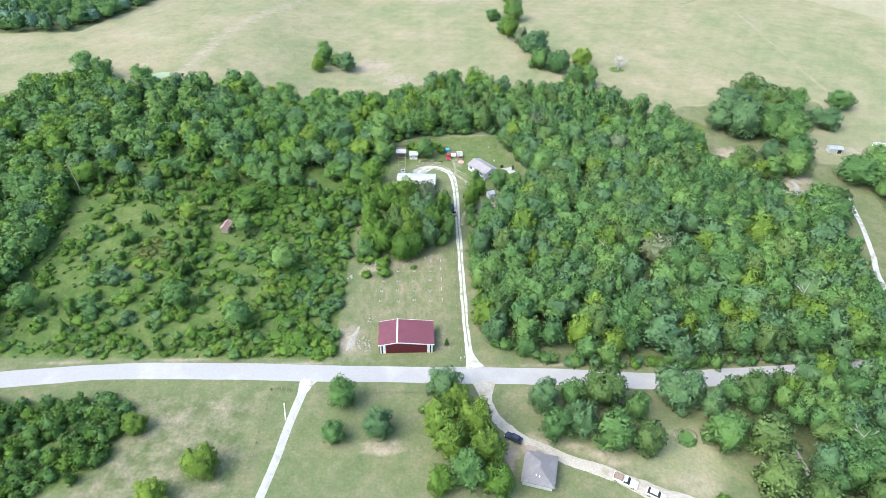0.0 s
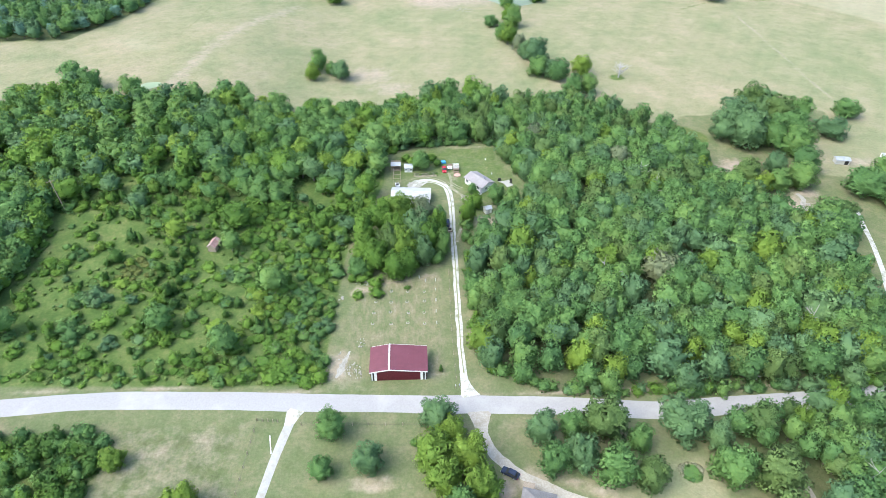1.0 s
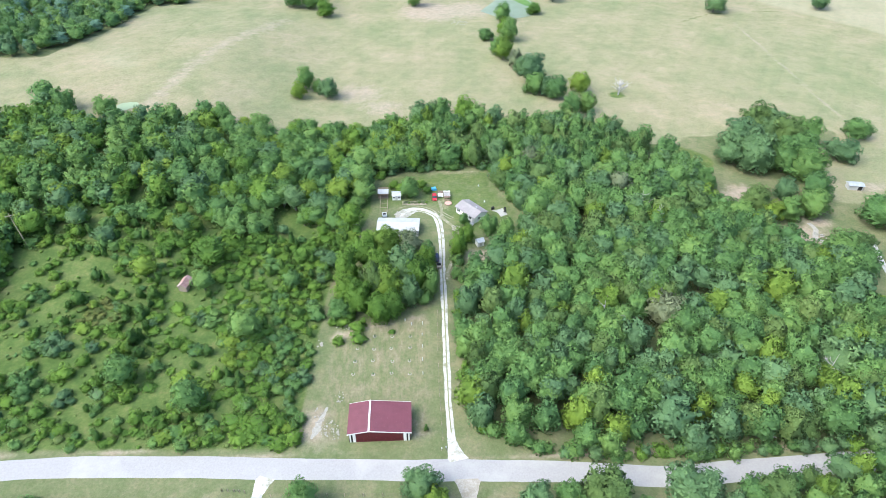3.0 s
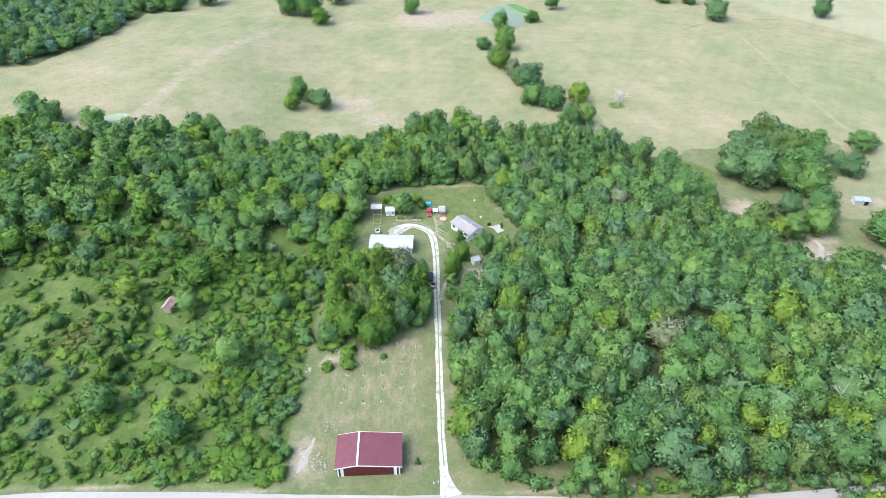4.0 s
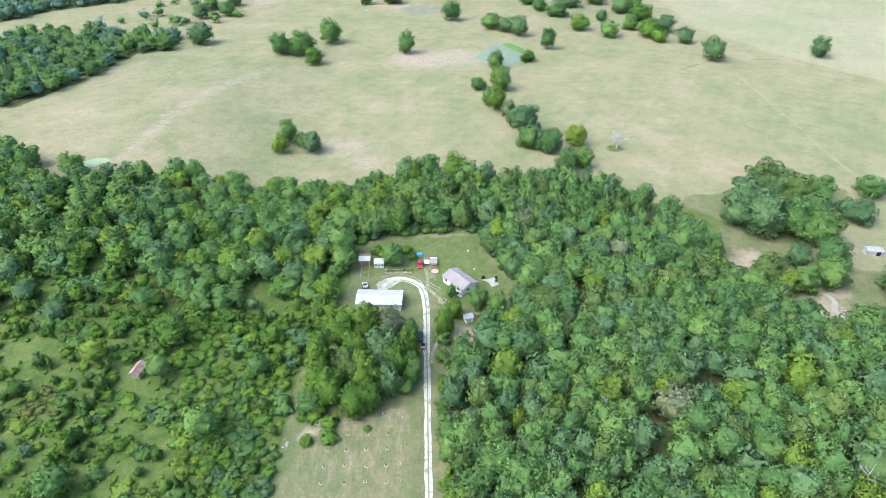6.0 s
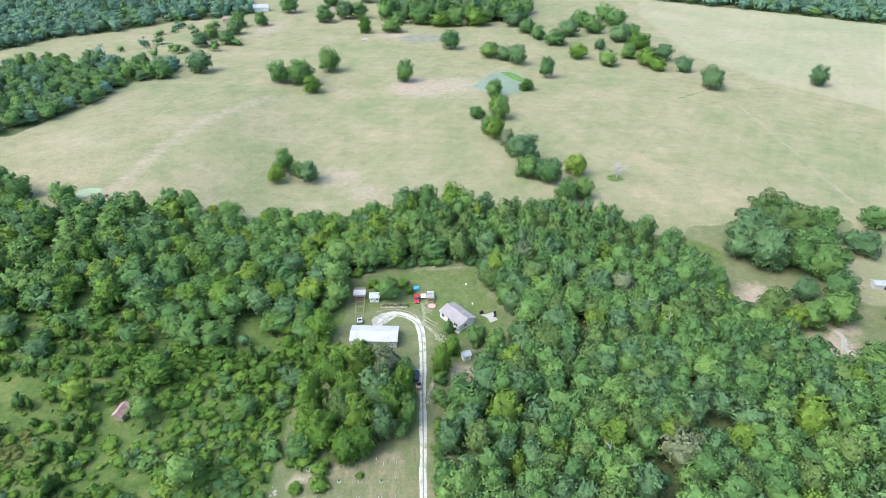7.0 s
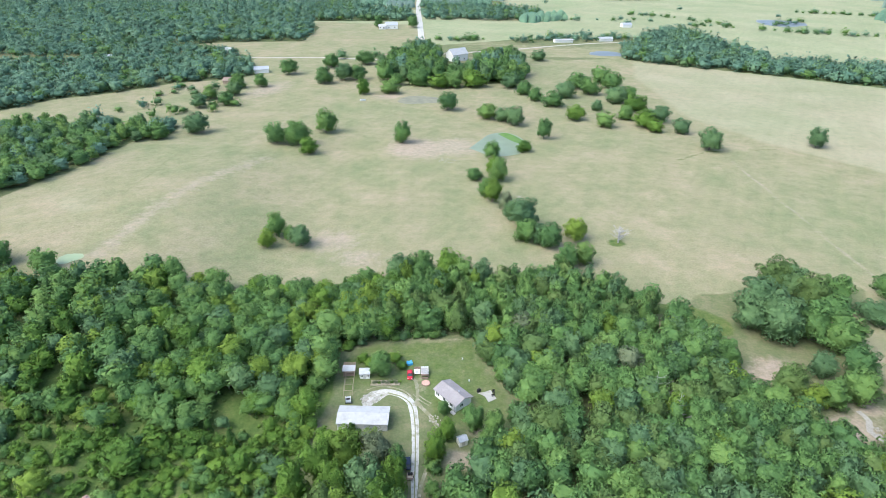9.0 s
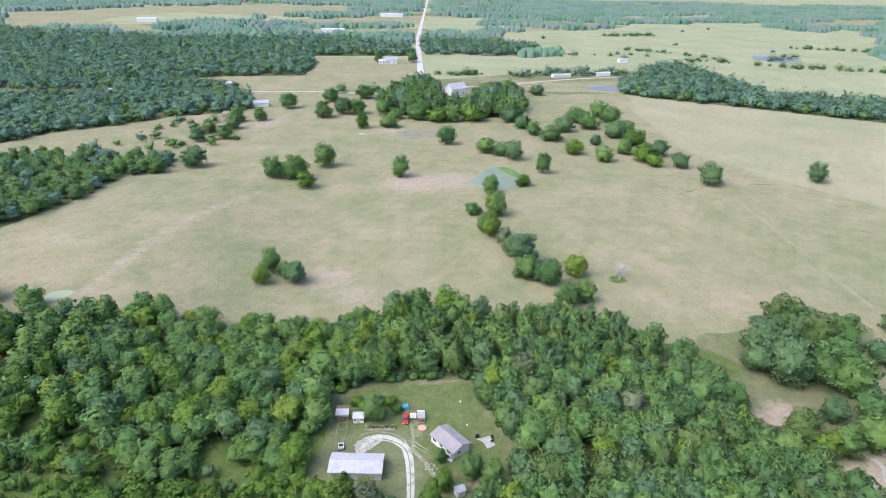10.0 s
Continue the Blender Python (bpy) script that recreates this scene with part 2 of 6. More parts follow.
    l.new(noise_node(n, l, where, 0.17, 9, 0.78), tussock.inputs[0])
    c = mix_node(n, l, 1.0, c, tussock.outputs[0], "MULTIPLY")
    l.new(c, p.inputs["Base Color"])
    p.inputs["Roughness"].default_value, p.inputs["Specular IOR Level"].default_value = 0.95, 0.1
    b = n.new("ShaderNodeBump")
    b.inputs["Strength"].default_value, b.inputs["Distance"].default_value = 0.5, 0.25
    l.new(noise_node(n, l, where, 2.2, 6, 0.7), b.inputs["Height"])
    l.new(b.outputs[0], p.inputs["Normal"])
    return m


GROUND = ground_material()


# ---- shape helpers ----
def smooth01(a):
    a = np.clip(a, 0, 1)
    return a * a * (3 - 2 * a)


def land(x, y):
    """Height of the land: level, with a low rise to the north-west."""
    return 8 * smooth01((-30 - x) / 70) * smooth01((y - 120) / 110) * (1 - smooth01((y - 330) / 150))


def inside(px, py, poly):
    """Signed distance to a polygon, above zero inside."""
    px, py = np.asarray(px, float), np.asarray(py, float)
    within, near = np.zeros(px.shape, bool), np.full(px.shape, 1e9)
    for (ax, ay), (bx, by) in zip(poly, poly[1:] + poly[:1]):
        cross = (ay > py) != (by > py)
        xs = (bx - ax) * (py - ay) / ((by - ay) or 1e-9) + ax
        within ^= cross & (px < xs)
        dx, dy = bx - ax, by - ay
        k = np.clip(((px - ax) * dx + (py - ay) * dy) / (dx * dx + dy * dy + 1e-9), 0, 1)
        near = np.minimum(near, np.hypot(px - ax - k * dx, py - ay - k * dy))
    return np.where(within, near, -near)


def waver(x, y, size, seed=0.0):
    """Cheap smooth variation in -1..1 over places."""
    a, b = x / size, y / size
    return (np.sin(a * 1.7 + 2.1 * np.sin(b * 1.1 + seed) + seed) + np.sin(b * 1.9 + 1.7 * np.sin(a * 1.3 - seed) + 2 * seed)) / 2


def thing(name, x=0.0, y=0.0, z=None, turn=0.0, label="", category="", group="", kind=""):
    ob = new(name)
    ob.empty_display_size = 0.3
    ob.matrix_basis = pose(x, y, float(land(x, y)) if z is None else z, 0, 0, turn)
    return tagged(ob, label, category, group, kind)


def mesh_of(name, bm, material):
    me = bpy.data.meshes.new(name)
    bmesh.ops.recalc_face_normals(bm, faces=bm.faces[:])
    bm.to_mesh(me)
    bm.free()
    me.materials.append(material)
    return me


def part(name, bm, material, parent=None, label=""):
    me = bm if isinstance(bm, bpy.types.Mesh) else mesh_of(name, bm, material)
    ob = new(name, me)
    ob.parent = parent
    return tagged(ob, label)


def box(x0, y0, z0, x1, y1, z1, bm=None, bevel=0.0):
    bm = bm or bmesh.new()
    made = bmesh.ops.create_cube(bm, size=1, matrix=Matrix.LocRotScale(((x0 + x1) / 2, (y0 + y1) / 2, (z0 + z1) / 2), None, (abs(x1 - x0), abs(y1 - y0), abs(z1 - z0))))
    if bevel:
        bmesh.ops.bevel(bm, geom=list({e for v in made["verts"] for e in v.link_edges}), offset=bevel, segments=2, affect="EDGES")
    return bm


def slab(points, low, high):
    """An upright prism over a polygon, with a flat foot and a flat top."""
    bm = bmesh.new()
    a = [bm.verts.new((x, y, low)) for x, y in points]
    b = [bm.verts.new((x, y, high)) for x, y in points]
    bm.faces.new(a), bm.faces.new(b)
    for i in range(len(points)):
        j = (i + 1) % len(points)
        bm.faces.new((a[i], a[j], b[j], b[i]))
    return bm


def solid(profile, axis, lo, hi):
    """A profile of (across, up) drawn out along x or y from lo to hi."""
    bm = bmesh.new()
    put = (lambda s, u, w: (w, s, u)) if axis == "x" else (lambda s, u, w: (s, w, u))
    a = [bm.verts.new(put(s, u, lo)) for s, u in profile]
    b = [bm.verts.new(put(s, u, hi)) for s, u in profile]
    bm.faces.new(a), bm.faces.new(b)
    for i in range(len(profile)):
        j = (i + 1) % len(profile)
        bm.faces.new((a[i], a[j], b[j], b[i]))
    return bm


def tube(points, r0, r1, sides=6, bm=None):
    """A tapering limb along points."""
    bm = bm or bmesh.new()
    rings = []
    for i, p in enumerate(points):
        p = Vector(p)
        q = Vector(points[min(i + 1, len(points) - 1)]) - Vector(points[max(i - 1, 0)])
        turn = q.to_track_quat("Z", "Y").to_matrix()
        r = r0 + (r1 - r0) * i / (len(points) - 1)
        rings.append([bm.verts.new(p + turn @ Vector((r * math.cos(k * math.tau / sides), r * math.sin(k * math.tau / sides), 0))) for k in range(sides)])
    for a, b in zip(rings, rings[1:]):
        for k in range(sides):
            bm.faces.new((a[k], a[(k + 1) % sides], b[(k + 1) % sides], b[k]))
    bm.faces.new(rings[0]), bm.faces.new(rings[-1])
    return bm


def quad_mesh(name, verts, quads, materials, tone=None, which=None, outward=None):
    """A mesh of quads or of triangles from arrays."""
    me = bpy.data.meshes.new(name)
    me.vertices.add(len(verts)), me.loops.add(quads.size), me.polygons.add(len(quads))
    me.vertices.foreach_set("co", np.ascontiguousarray(verts, np.float32).ravel())
    me.loops.foreach_set("vertex_index", np.ascontiguousarray(quads, np.int32).ravel())
    me.polygons.foreach_set("loop_start", np.arange(len(quads), dtype=np.int32) * quads.shape[1])
    me.update(calc_edges=True)
    for m in materials:
        me.materials.append(m)
    if which is not None:
        me.polygons.foreach_set("material_index", np.ascontiguousarray(which, np.int32))
    if tone is not None:
        me.attributes.new("tone", "FLOAT", "POINT").data.foreach_set("value", np.ascontiguousarray(tone, np.float32))
    if outward is not None:
        me.attributes.new("outward", "FLOAT_VECTOR", "POINT").data.foreach_set("vector", np.ascontiguousarray(outward, np.float32).ravel())
    return me


def smooth_line(points, step):
    """Points at even steps on a smooth curve through the given ones."""
    p = [2 * np.array(points[0], float) - np.array(points[1], float), *[np.array(q, float) for q in points], 2 * np.array(points[-1], float) - np.array(points[-2], float)]
    out = []
    for a, b, c, d in zip(p, p[1:], p[2:], p[3:]):
        k = max(2, int(np.hypot(*(c - b)) / step))
        for t in np.arange(k) / k:
            out.append(0.5 * (2 * b + (c - a) * t + (2 * a - 5 * b + 4 * c - d) * t * t + (3 * b - a - 3 * c + d) * t ** 3))
    return np.array(out + [p[-2]])


def ribbon(name, points, width, lift, material, ragged=0.2, step=1.5, parent=None, cross=4, seed=1.0):
    """A strip that lies on the land along a curve, slightly crowned, with uneven edges."""
    line = smooth_line(points, step)
    along = np.gradient(line, axis=0)
    side = np.stack([along[:, 1], -along[:, 0]], 1) / np.maximum(np.hypot(along[:, 0], along[:, 1]), 1e-6)[:, None]
    w = np.broadcast_to(np.asarray(np.interp(np.linspace(0, 1, len(line)), np.linspace(0, 1, len(np.atleast_1d(width))), np.atleast_1d(width))), len(line))
    rng = np.random.RandomState(int(seed * 10))
    rough = np.stack([np.convolve(rng.uniform(-1, 1, len(line) + 4), np.ones(5) / 3, "valid") for _ in range(2)]) * ragged
    verts = []
    for k in range(cross + 1):
        f = k / cross * 2 - 1
        off = f * w / 2 + (rough[0] if k == 0 else rough[1] if k == cross else 0)
        x, y = line[:, 0] + side[:, 0] * off, line[:, 1] + side[:, 1] * off
        verts.append(np.stack([x, y, land(x, y) + lift * (1 if abs(f) < 1 else 0.35) + 0.04 * (1 - f * f)], 1))
    verts = np.stack(verts, 1).reshape(-1, 3)
    n, c = len(line), cross + 1
    i, j = np.meshgrid(np.arange(n - 1), np.arange(cross), indexing="ij")
    a = (i * c + j).ravel()
    ob = new(name, quad_mesh(name, verts, np.stack([a, a + 1, a + c + 1, a + c], 1)[:, ::-1], [material]))
    ob.data.update()
    return ob


# ---- the land ----
WEST_WOOD = [(-165, 109), (-110, 110), (-23, 107), (-22, 127), (-21, 147), (-20, 165), (-14, 183), (-10, 200), (-9, 226), (8, 230), (9, 262), (-15, 258), (-35, 257), (-79, 260), (-100, 258), (-108, 254), (-124, 254), (-130, 260), (-165, 258)]
NORTH_BELT = [(-9, 226), (36, 231), (50, 225), (95, 230), (105, 240), (92, 250), (82, 262), (62, 264), (41, 256), (15, 268), (4, 256), (-9, 246)]
EAST_WOOD = [(18, 112), (26, 107), (38, 103.6), (70, 102), (125, 103.5), (133, 110), (134, 126), (139, 145), (144, 160), (140, 166), (131, 173), (128, 184), (121, 193), (113, 201), (108, 204), (113, 212), (114, 220), (106, 228), (96, 232), (37, 232), (37, 218), (44, 200), (42, 186), (35, 175.5), (22, 171), (18.5, 154), (17.5, 134)]
FAR_EAST_WOOD = [(152, 112), (159, 145), (167, 168), (171, 186), (184, 194), (230, 196), (230, 108)]
SOUTH_EAST_WOOD = [(76, 91), (84, 94), (96, 95), (130, 99), (175, 100), (175, 50), (82, 50), (83, 66), (88, 74), (84, 80), (76, 83)]
SOUTH_WEST_WOOD = [(-150, 95), (-90, 95.5), (-72, 95.5), (-69.5, 91), (-69, 86), (-71, 79), (-75, 74), (-82, 70), (-88, 60), (-150, 55)]
PASTURE = [(-260, 330), (-260, 258), (-79, 250), (-35, 245), (4, 250), (60, 258), (82, 245), (110, 228), (135, 232), (260, 235), (900, 300), (900, 560), (476, 632), (349, 679), (250, 735), (180, 720), (128, 735), (0, 730), (-145, 715), (-130, 600), (-138, 449), (-158, 434), (-160, 380)]
SOUTH_FIELD = [(-73, 98.5), (-37.5, 98), (-39, 40), (-90, 40), (-72, 82)]
STRIP_WOOD = [(-250, 325), (-176, 330), (-169, 352), (-162, 368), (-161, 395), (-158, 432), (-140, 449), (-142, 474), (-200, 478), (-250, 470)]
VALLEY_WOOD = [(-460, 480), (-279, 512), (-257, 545), (-223, 565), (-187, 602), (-140, 618), (-126, 640), (-139, 682), (-165, 706), (-251, 712), (-310, 690), (-460, 640)]
VALLEY_WOOD_BEHIND = [(-460, 720), (-300, 716), (-170, 728), (-160, 745), (-251, 770), (-460, 770)]
NORTH_WOOD = [(-900, 790), (-416, 765), (-328, 750), (-251, 782), (-201, 814), (-112, 825), (-107, 940), (-136, 1000), (24, 1016), (22, 1117), (-111, 1227), (-396, 1184), (-900, 1330)]
HOUSE_WOOD = [(-17, 648), (-12, 608), (17, 615), (53, 606), (112, 608), (126, 654), (116, 700), (82, 704), (60, 705), (26, 760), (4, 715)]
EAST_HEDGE = [(250, 727), (285, 696), (344, 668), (395, 636), (450, 600), (700, 530), (700, 590), (508, 672), (459, 700), (404, 712), (404, 760), (400, 850), (380, 930), (335, 890), (268, 798)]
MID_HEDGE = [(140, 826), (300, 862), (300, 885), (200, 880), (140, 850)]
YARD = [(-9, 200), (-8, 226), (36, 231), (37, 218), (44, 200), (42, 186), (21, 176), (17, 178), (17, 196), (10, 204)]
FAR_FIELDS = [
    [(-955, 1659), (-766, 2013), (-404, 2256), (-140, 2215), (-149, 1892), (-428, 1660), (-612, 1617), (-693, 1318), (-748, 1307)],
    [(-693, 1597), (-575, 1822), (-346, 1717), (-467, 1490), (-609, 1461)], [(-253, 1665), (41, 1853), (36, 1548), (-219, 1456)],
    [(63, 1816), (207, 1663), (149, 1372), (55, 1334)], [(1144, 1862), (1539, 2054), (1282, 1710), (1050, 1636)],
    [(173, 1376), (500, 1560), (830, 1795), (1049, 1399), (644, 856), (302, 890), (140, 855), (36, 810), (33, 1018), (212, 1030), (258, 1038)],
    [(-330, 1085), (-250, 1130), (-280, 1190), (-380, 1170)], [(-180, 1280), (-60, 1320), (-70, 1420), (-190, 1400)]]
EAST_COPSE = [(36, 1030), (212, 1036), (236, 1140), (37, 1245)]
HAY_FAR = [(-118, 995), (22, 978), (28, 815), (-5, 738), (-150, 722), (-158, 800), (-106, 824)]


def stretch(lo, hi, step):
    return np.arange(lo, hi, step)


gx = np.concatenate([-np.geomspace(9000, 640, 34), stretch(-620, -180, 8), stretch(-180, 230, 2.6), stretch(230, 640, 8), np.geomspace(640, 9000, 34)])
gy = np.concatenate([-np.geomspace(9000, 60, 18), stretch(-40, 55, 8), stretch(55, 245, 2.4), stretch(245, 560, 3.6), stretch(560, 1300, 9), np.geomspace(1300, 9000, 60)])
GX, GY = np.meshgrid(gx, gy, indexing="ij")
X, Y = GX.ravel(), GY.ravel()
near = (Y < 1300) & (np.abs(X) < 950)


def weight(poly, soft=3.0):
    w = np.zeros(X.shape)
    w[near] = np.clip(0.5 + inside(X[near], Y[near], poly) / (2 * soft), 0, 1)
    return w


def spot(x, y, rx, ry, turn=0.0, strength=1.0):
    c, s = math.cos(radians(turn)), math.sin(radians(turn))
    u, v = ((X - x) * c + (Y - y) * s) / rx, (-(X - x) * s + (Y - y) * c) / ry
    return strength * np.clip(1.15 - 0.5 * np.sqrt(u * u + v * v), 0, 1) * (u * u + v * v < 6)


def along_line(points, width, strength=1.0):
    d = np.full(X.shape, 1e9)
    for (ax, ay), (bx, by) in zip(points, points[1:]):
        dx, dy = bx - ax, by - ay
        k = np.clip(((X - ax) * dx + (Y - ay) * dy) / (dx * dx + dy * dy), 0, 1)
        d = np.minimum(d, np.hypot(X - ax - k * dx, Y - ay - k * dy))
    return strength * np.clip(1 - d / (2 * width), 0, 1)


far_off = (Y > 1000) | (np.abs(X) > 640) | (Y < 45)
hay = np.maximum.reduce([weight(PASTURE, 4), weight(SOUTH_FIELD, 5) * 0.42, weight(HAY_FAR, 6)])
hay = np.maximum(hay, np.where((Y > 735), np.clip(0.5 + waver(X, Y, 130, 1.3), 0, 1), 0))
hay = np.maximum(hay, 0.9 * weight([(160, 202), (165, 240), (300, 240), (300, 192), (190, 198)], 4))
green = np.where(Y > 560, np.clip(0.45 + (X - 330 - 0.15 * (Y - 600)) / 320 + 0.35 * waver(X, Y, 90, 2.2), 0, 1), 0) * (Y > 560)
green = np.maximum(green, np.where(Y > 850, np.clip(0.4 + waver(X, Y, 170, 4.1), 0, 1), 0))
for k, field in enumerate(FAR_FIELDS):
    w = np.clip(0.5 + inside(X, Y, field) / 30, 0, 1)
    if k % 2:
        green = np.maximum(green, w)
    else:
        hay = np.maximum(hay, w)
        green = green * (1 - w)
green *= 1 - np.maximum(weight(HAY_FAR, 8), weight([(-200, 500), (250, 500), (330, 650), (250, 735), (-200, 735)], 20))
green = np.maximum(green, weight([(36, 800), (36, 980), (300, 1000), (300, 890), (140, 852)], 5))
hay = hay * (1 - 0.9 * weight([(108, 232), (116, 246), (122, 254), (137, 255), (150, 262), (192, 258), (182, 240), (150, 232), (128, 226)], 3))
hay = np.maximum(hay, weight([(-460, 440), (-112, 440), (-106, 620), (-460, 660)], 6))
wild = np.maximum(weight(WEST_WOOD, 2.5), weight(SOUTH_WEST_WOOD, 3))
wild = np.maximum(wild, weight([(90, 252), (112, 228), (125, 226), (128, 236), (118, 246)], 3) * 0.8)
EAST_FLOOR = [(21, 117), (40, 112), (70, 110), (120, 112), (138, 130), (143, 160), (120, 176), (124, 188), (104, 202), (114, 216), (104, 226), (40, 230), (47, 200), (44, 184), (24, 172), (21, 150)]
litter = np.maximum.reduce([weight(EAST_FLOOR, 2.5), weight(NORTH_BELT, 1.5), weight(SOUTH_EAST_WOOD, 2), weight(FAR_EAST_WOOD, 3)])
for poly in (STRIP_WOOD, VALLEY_WOOD, NORTH_WOOD, HOUSE_WOOD, EAST_HEDGE):
    litter = np.maximum(litter, weight(poly, 5))
soil = np.maximum.reduce([
    spot(-6, 144.6, 4.2, 1.7, 8, 0.85), spot(6.5, 146.6, 2.2, 2.2, 0, 0.85), spot(0.5, 145.5, 2, 1, 0, 0.7), spot(-17, 113, 3.5, 4.5, 20, 0.95), spot(-15.5, 142, 2, 1.5),
    spot(127, 208, 8, 5, 25, 0.85), spot(138, 183, 6, 5, -20, 0.85), spot(146, 190, 5, 2.5, 0, 0.8), spot(114, 203, 3, 2, 0, 0.85), spot(122, 199, 4, 2, -40, 0.7), spot(16.5, 206, 1.2, 5, 0, 0.75), spot(33, 186, 3.5, 4, 0, 0.8),
    spot(24, 227, 9, 1.2, 0, 0.62), spot(-8, 80, 6, 1.6, 0, 0.75), spot(26, 79, 3, 2), spot(20.5, 77, 1.4, 3, 0, 0.9), spot(20, 426, 16, 14, 0, 0.95), spot(42, 430, 12, 14, 0, 0.85),
    spot(-20, 300, 12, 12, 0, 0.62), spot(-8, 285, 12, 8, 0, 0.6), spot(25, 255, 14, 7, 0, 0.6), spot(-2, 560, 12, 9, 0, 0.7), spot(-105, 580, 12, 26, -20, 0.75),
    spot(4, 124, 4, 2.4, 0, 0.55), spot(5, 110, 5, 1.5, 0, 0.6), spot(178, 212, 9, 3, 0, 0.8), spot(-13, 188, 2, 3, 0, 0.8), spot(26.5, 175.8, 3.4, 2.6, 10, 0.95)])
soil = np.maximum.reduce([soil, spot(17, 168, 1.2, 4, -30, 0.6), spot(20, 160, 1.5, 3, 0, 0.6)])
soil = np.maximum(soil, weight(SOUTH_FIELD, 4) * 0.42)
litter = np.maximum(litter, weight(SOUTH_FIELD, 4) * 0.53)
wild = np.maximum(wild, weight(SOUTH_FIELD, 4) * 0.48)
soil = np.maximum.reduce([soil, spot(60, 68, 9, 4, -28, 0.55), spot(40, 76.5, 10, 1.5, -28, 0.7), spot(22, 94.6, 14, 1.2, 0, 0.55)])
hay = np.maximum(hay, weight([(30, 78), (62, 62), (72, 70), (68, 86), (46, 84)], 4) * 0.62)
soil = np.maximum(soil, along_line([(209, 405), (205, 330), (201, 265)], 1.6, 0.62))
litter = np.maximum(litter, along_line([(209, 405), (205, 330), (201, 265)], 0.9, 0.56))
soil = np.maximum(soil, along_line([(-107, 273), (-104.5, 292), (-102, 313), (-96, 339), (-86, 366), (-70, 400)], 7, 0.6))
soil = np.maximum(soil, along_line([(-160, 101), (-79, 109), (-25, 105), (40, 103), (130, 103)], 0.8, 0.66))
wild = np.maximum(wild, weight(YARD, 3) * 0.52)
wild = np.maximum(wild, spot(105, 297, 3.5, 3, 0, 0.9))
wild = np.maximum(wild, along_line([(176, 405), (202, 421), (278, 429)], 2.0, 0.6))
wild = np.maximum(wild, along_line([(-124, 414), (-120, 390), (-120, 368), (-120.5, 350), (-122, 336)], 3.0, 0.46))
worn = weight([(-17, 108), (-19, 122), (-18, 138), (-12, 143), (-8, 147), (3, 148), (10, 150), (10.8, 140), (10.2, 120), (9.5, 109)], 2.5) * 0.64
# Eastern field: sun through cloud put into the ground colour.
straw_and_sun = weight([(330, 330), (250, 440), (222, 500), (228, 640), (255, 722), (345, 662), (450, 592), (700, 525), (930, 400)], 18)
# Western patch: yellower pasture.
straw_and_sun = np.maximum(straw_and_sun, weight([(-163, 326), (-167, 350), (-153, 359), (-127, 346), (-116, 313), (-132, 302)], 9) * 0.45)
bumps = np.where(Y < 300, 0.12, 0.6) * waver(X, Y, 9, 0.7) * (litter + wild)
Z = land(X, Y) + np.where(far_off, 0, bumps)
nx, ny = len(gx), len(gy)
ii, jj = np.meshgrid(np.arange(nx - 1), np.arange(ny - 1), indexing="ij")
a0 = (ii * ny + jj).ravel()
ground_mesh = quad_mesh("ground", np.stack([X, Y, Z], 1), np.stack([a0, a0 + ny, a0 + ny + 1, a0 + 1], 1), [GROUND])
for cover_name, values in (("worn", worn), ("straw_and_sun", straw_and_sun), ("hay", hay), ("green", green), ("wild", wild), ("litter", litter), ("soil", soil)):
    ground_mesh.attributes.new(cover_name, "FLOAT", "POINT").data.foreach_set("value", np.ascontiguousarray(values, np.float32))
ground = tagged(new("ground", ground_mesh), "rolling farmland with mown grass, dry pasture and bare soil", "ground", kind="structure")

# ---- roads and drives ----
road = ribbon("road", [(-420, 96), (-220, 97), (-150, 99.5), (-105, 102.6), (-78, 104.4), (-50, 103.6), (-22, 102), (5, 100.6), (38, 98.9), (60, 96.8), (77, 97.6), (93, 98.2), (110, 99.2), (150, 103), (240, 112), (420, 125)], 5.3, 0.06, ASPHALT, 0.18, 2.0)
tagged(road, "pale grey chip-sealed country road with worn edges", "road", kind="structure")
drive = ribbon("driveway", [(14.3, 102.6), (13.9, 105), (13.5, 108), (13.3, 118), (13.6, 135), (14, 154), (14.2, 166), (14.6, 183), (14.4, 192), (13.4, 197.6), (10.6, 200.8), (6.4, 202.4), (3, 201), (0.6, 198)], (2.2, 1.75, 1.75, 1.75, 1.75, 1.75, 1.85, 2.1, 2.3, 2.3), 0.05, GRAVEL, 0.18, 0.8)
tagged(drive, "white limestone gravel driveway with two wheel tracks", "driveway", kind="structure")
for name, line, w, mat, label in (
        ("apron", [(14.5, 102.5), (14.3, 103.4), (14.1, 104.4), (13.8, 105.8), (13.6, 107.4)], (5.2, 4.2, 3.3, 2.6, 2.1), GRAVEL, "flared white gravel mouth of the driveway"),
        ("apron", [(16.4, 98.0), (16.4, 96.8), (16.4, 95.4), (16.4, 93.8), (16.5, 92)], (6.2, 4.8, 3.8, 3.1, 2.7), TAN_GRAVEL, "flared tan gravel mouth of the driveway"),
        ("apron", [(-27.9, 100.2), (-28.2, 99.2), (-28.6, 97.8), (-29.1, 95.6)], (4.4, 3.4, 2.6, 2.1), GRAVEL, "flared pale mouth of the driveway")):
    tagged(ribbon(name, line, w, 0.055, mat, 0.12, 0.5), label, "driveway", kind="structure")
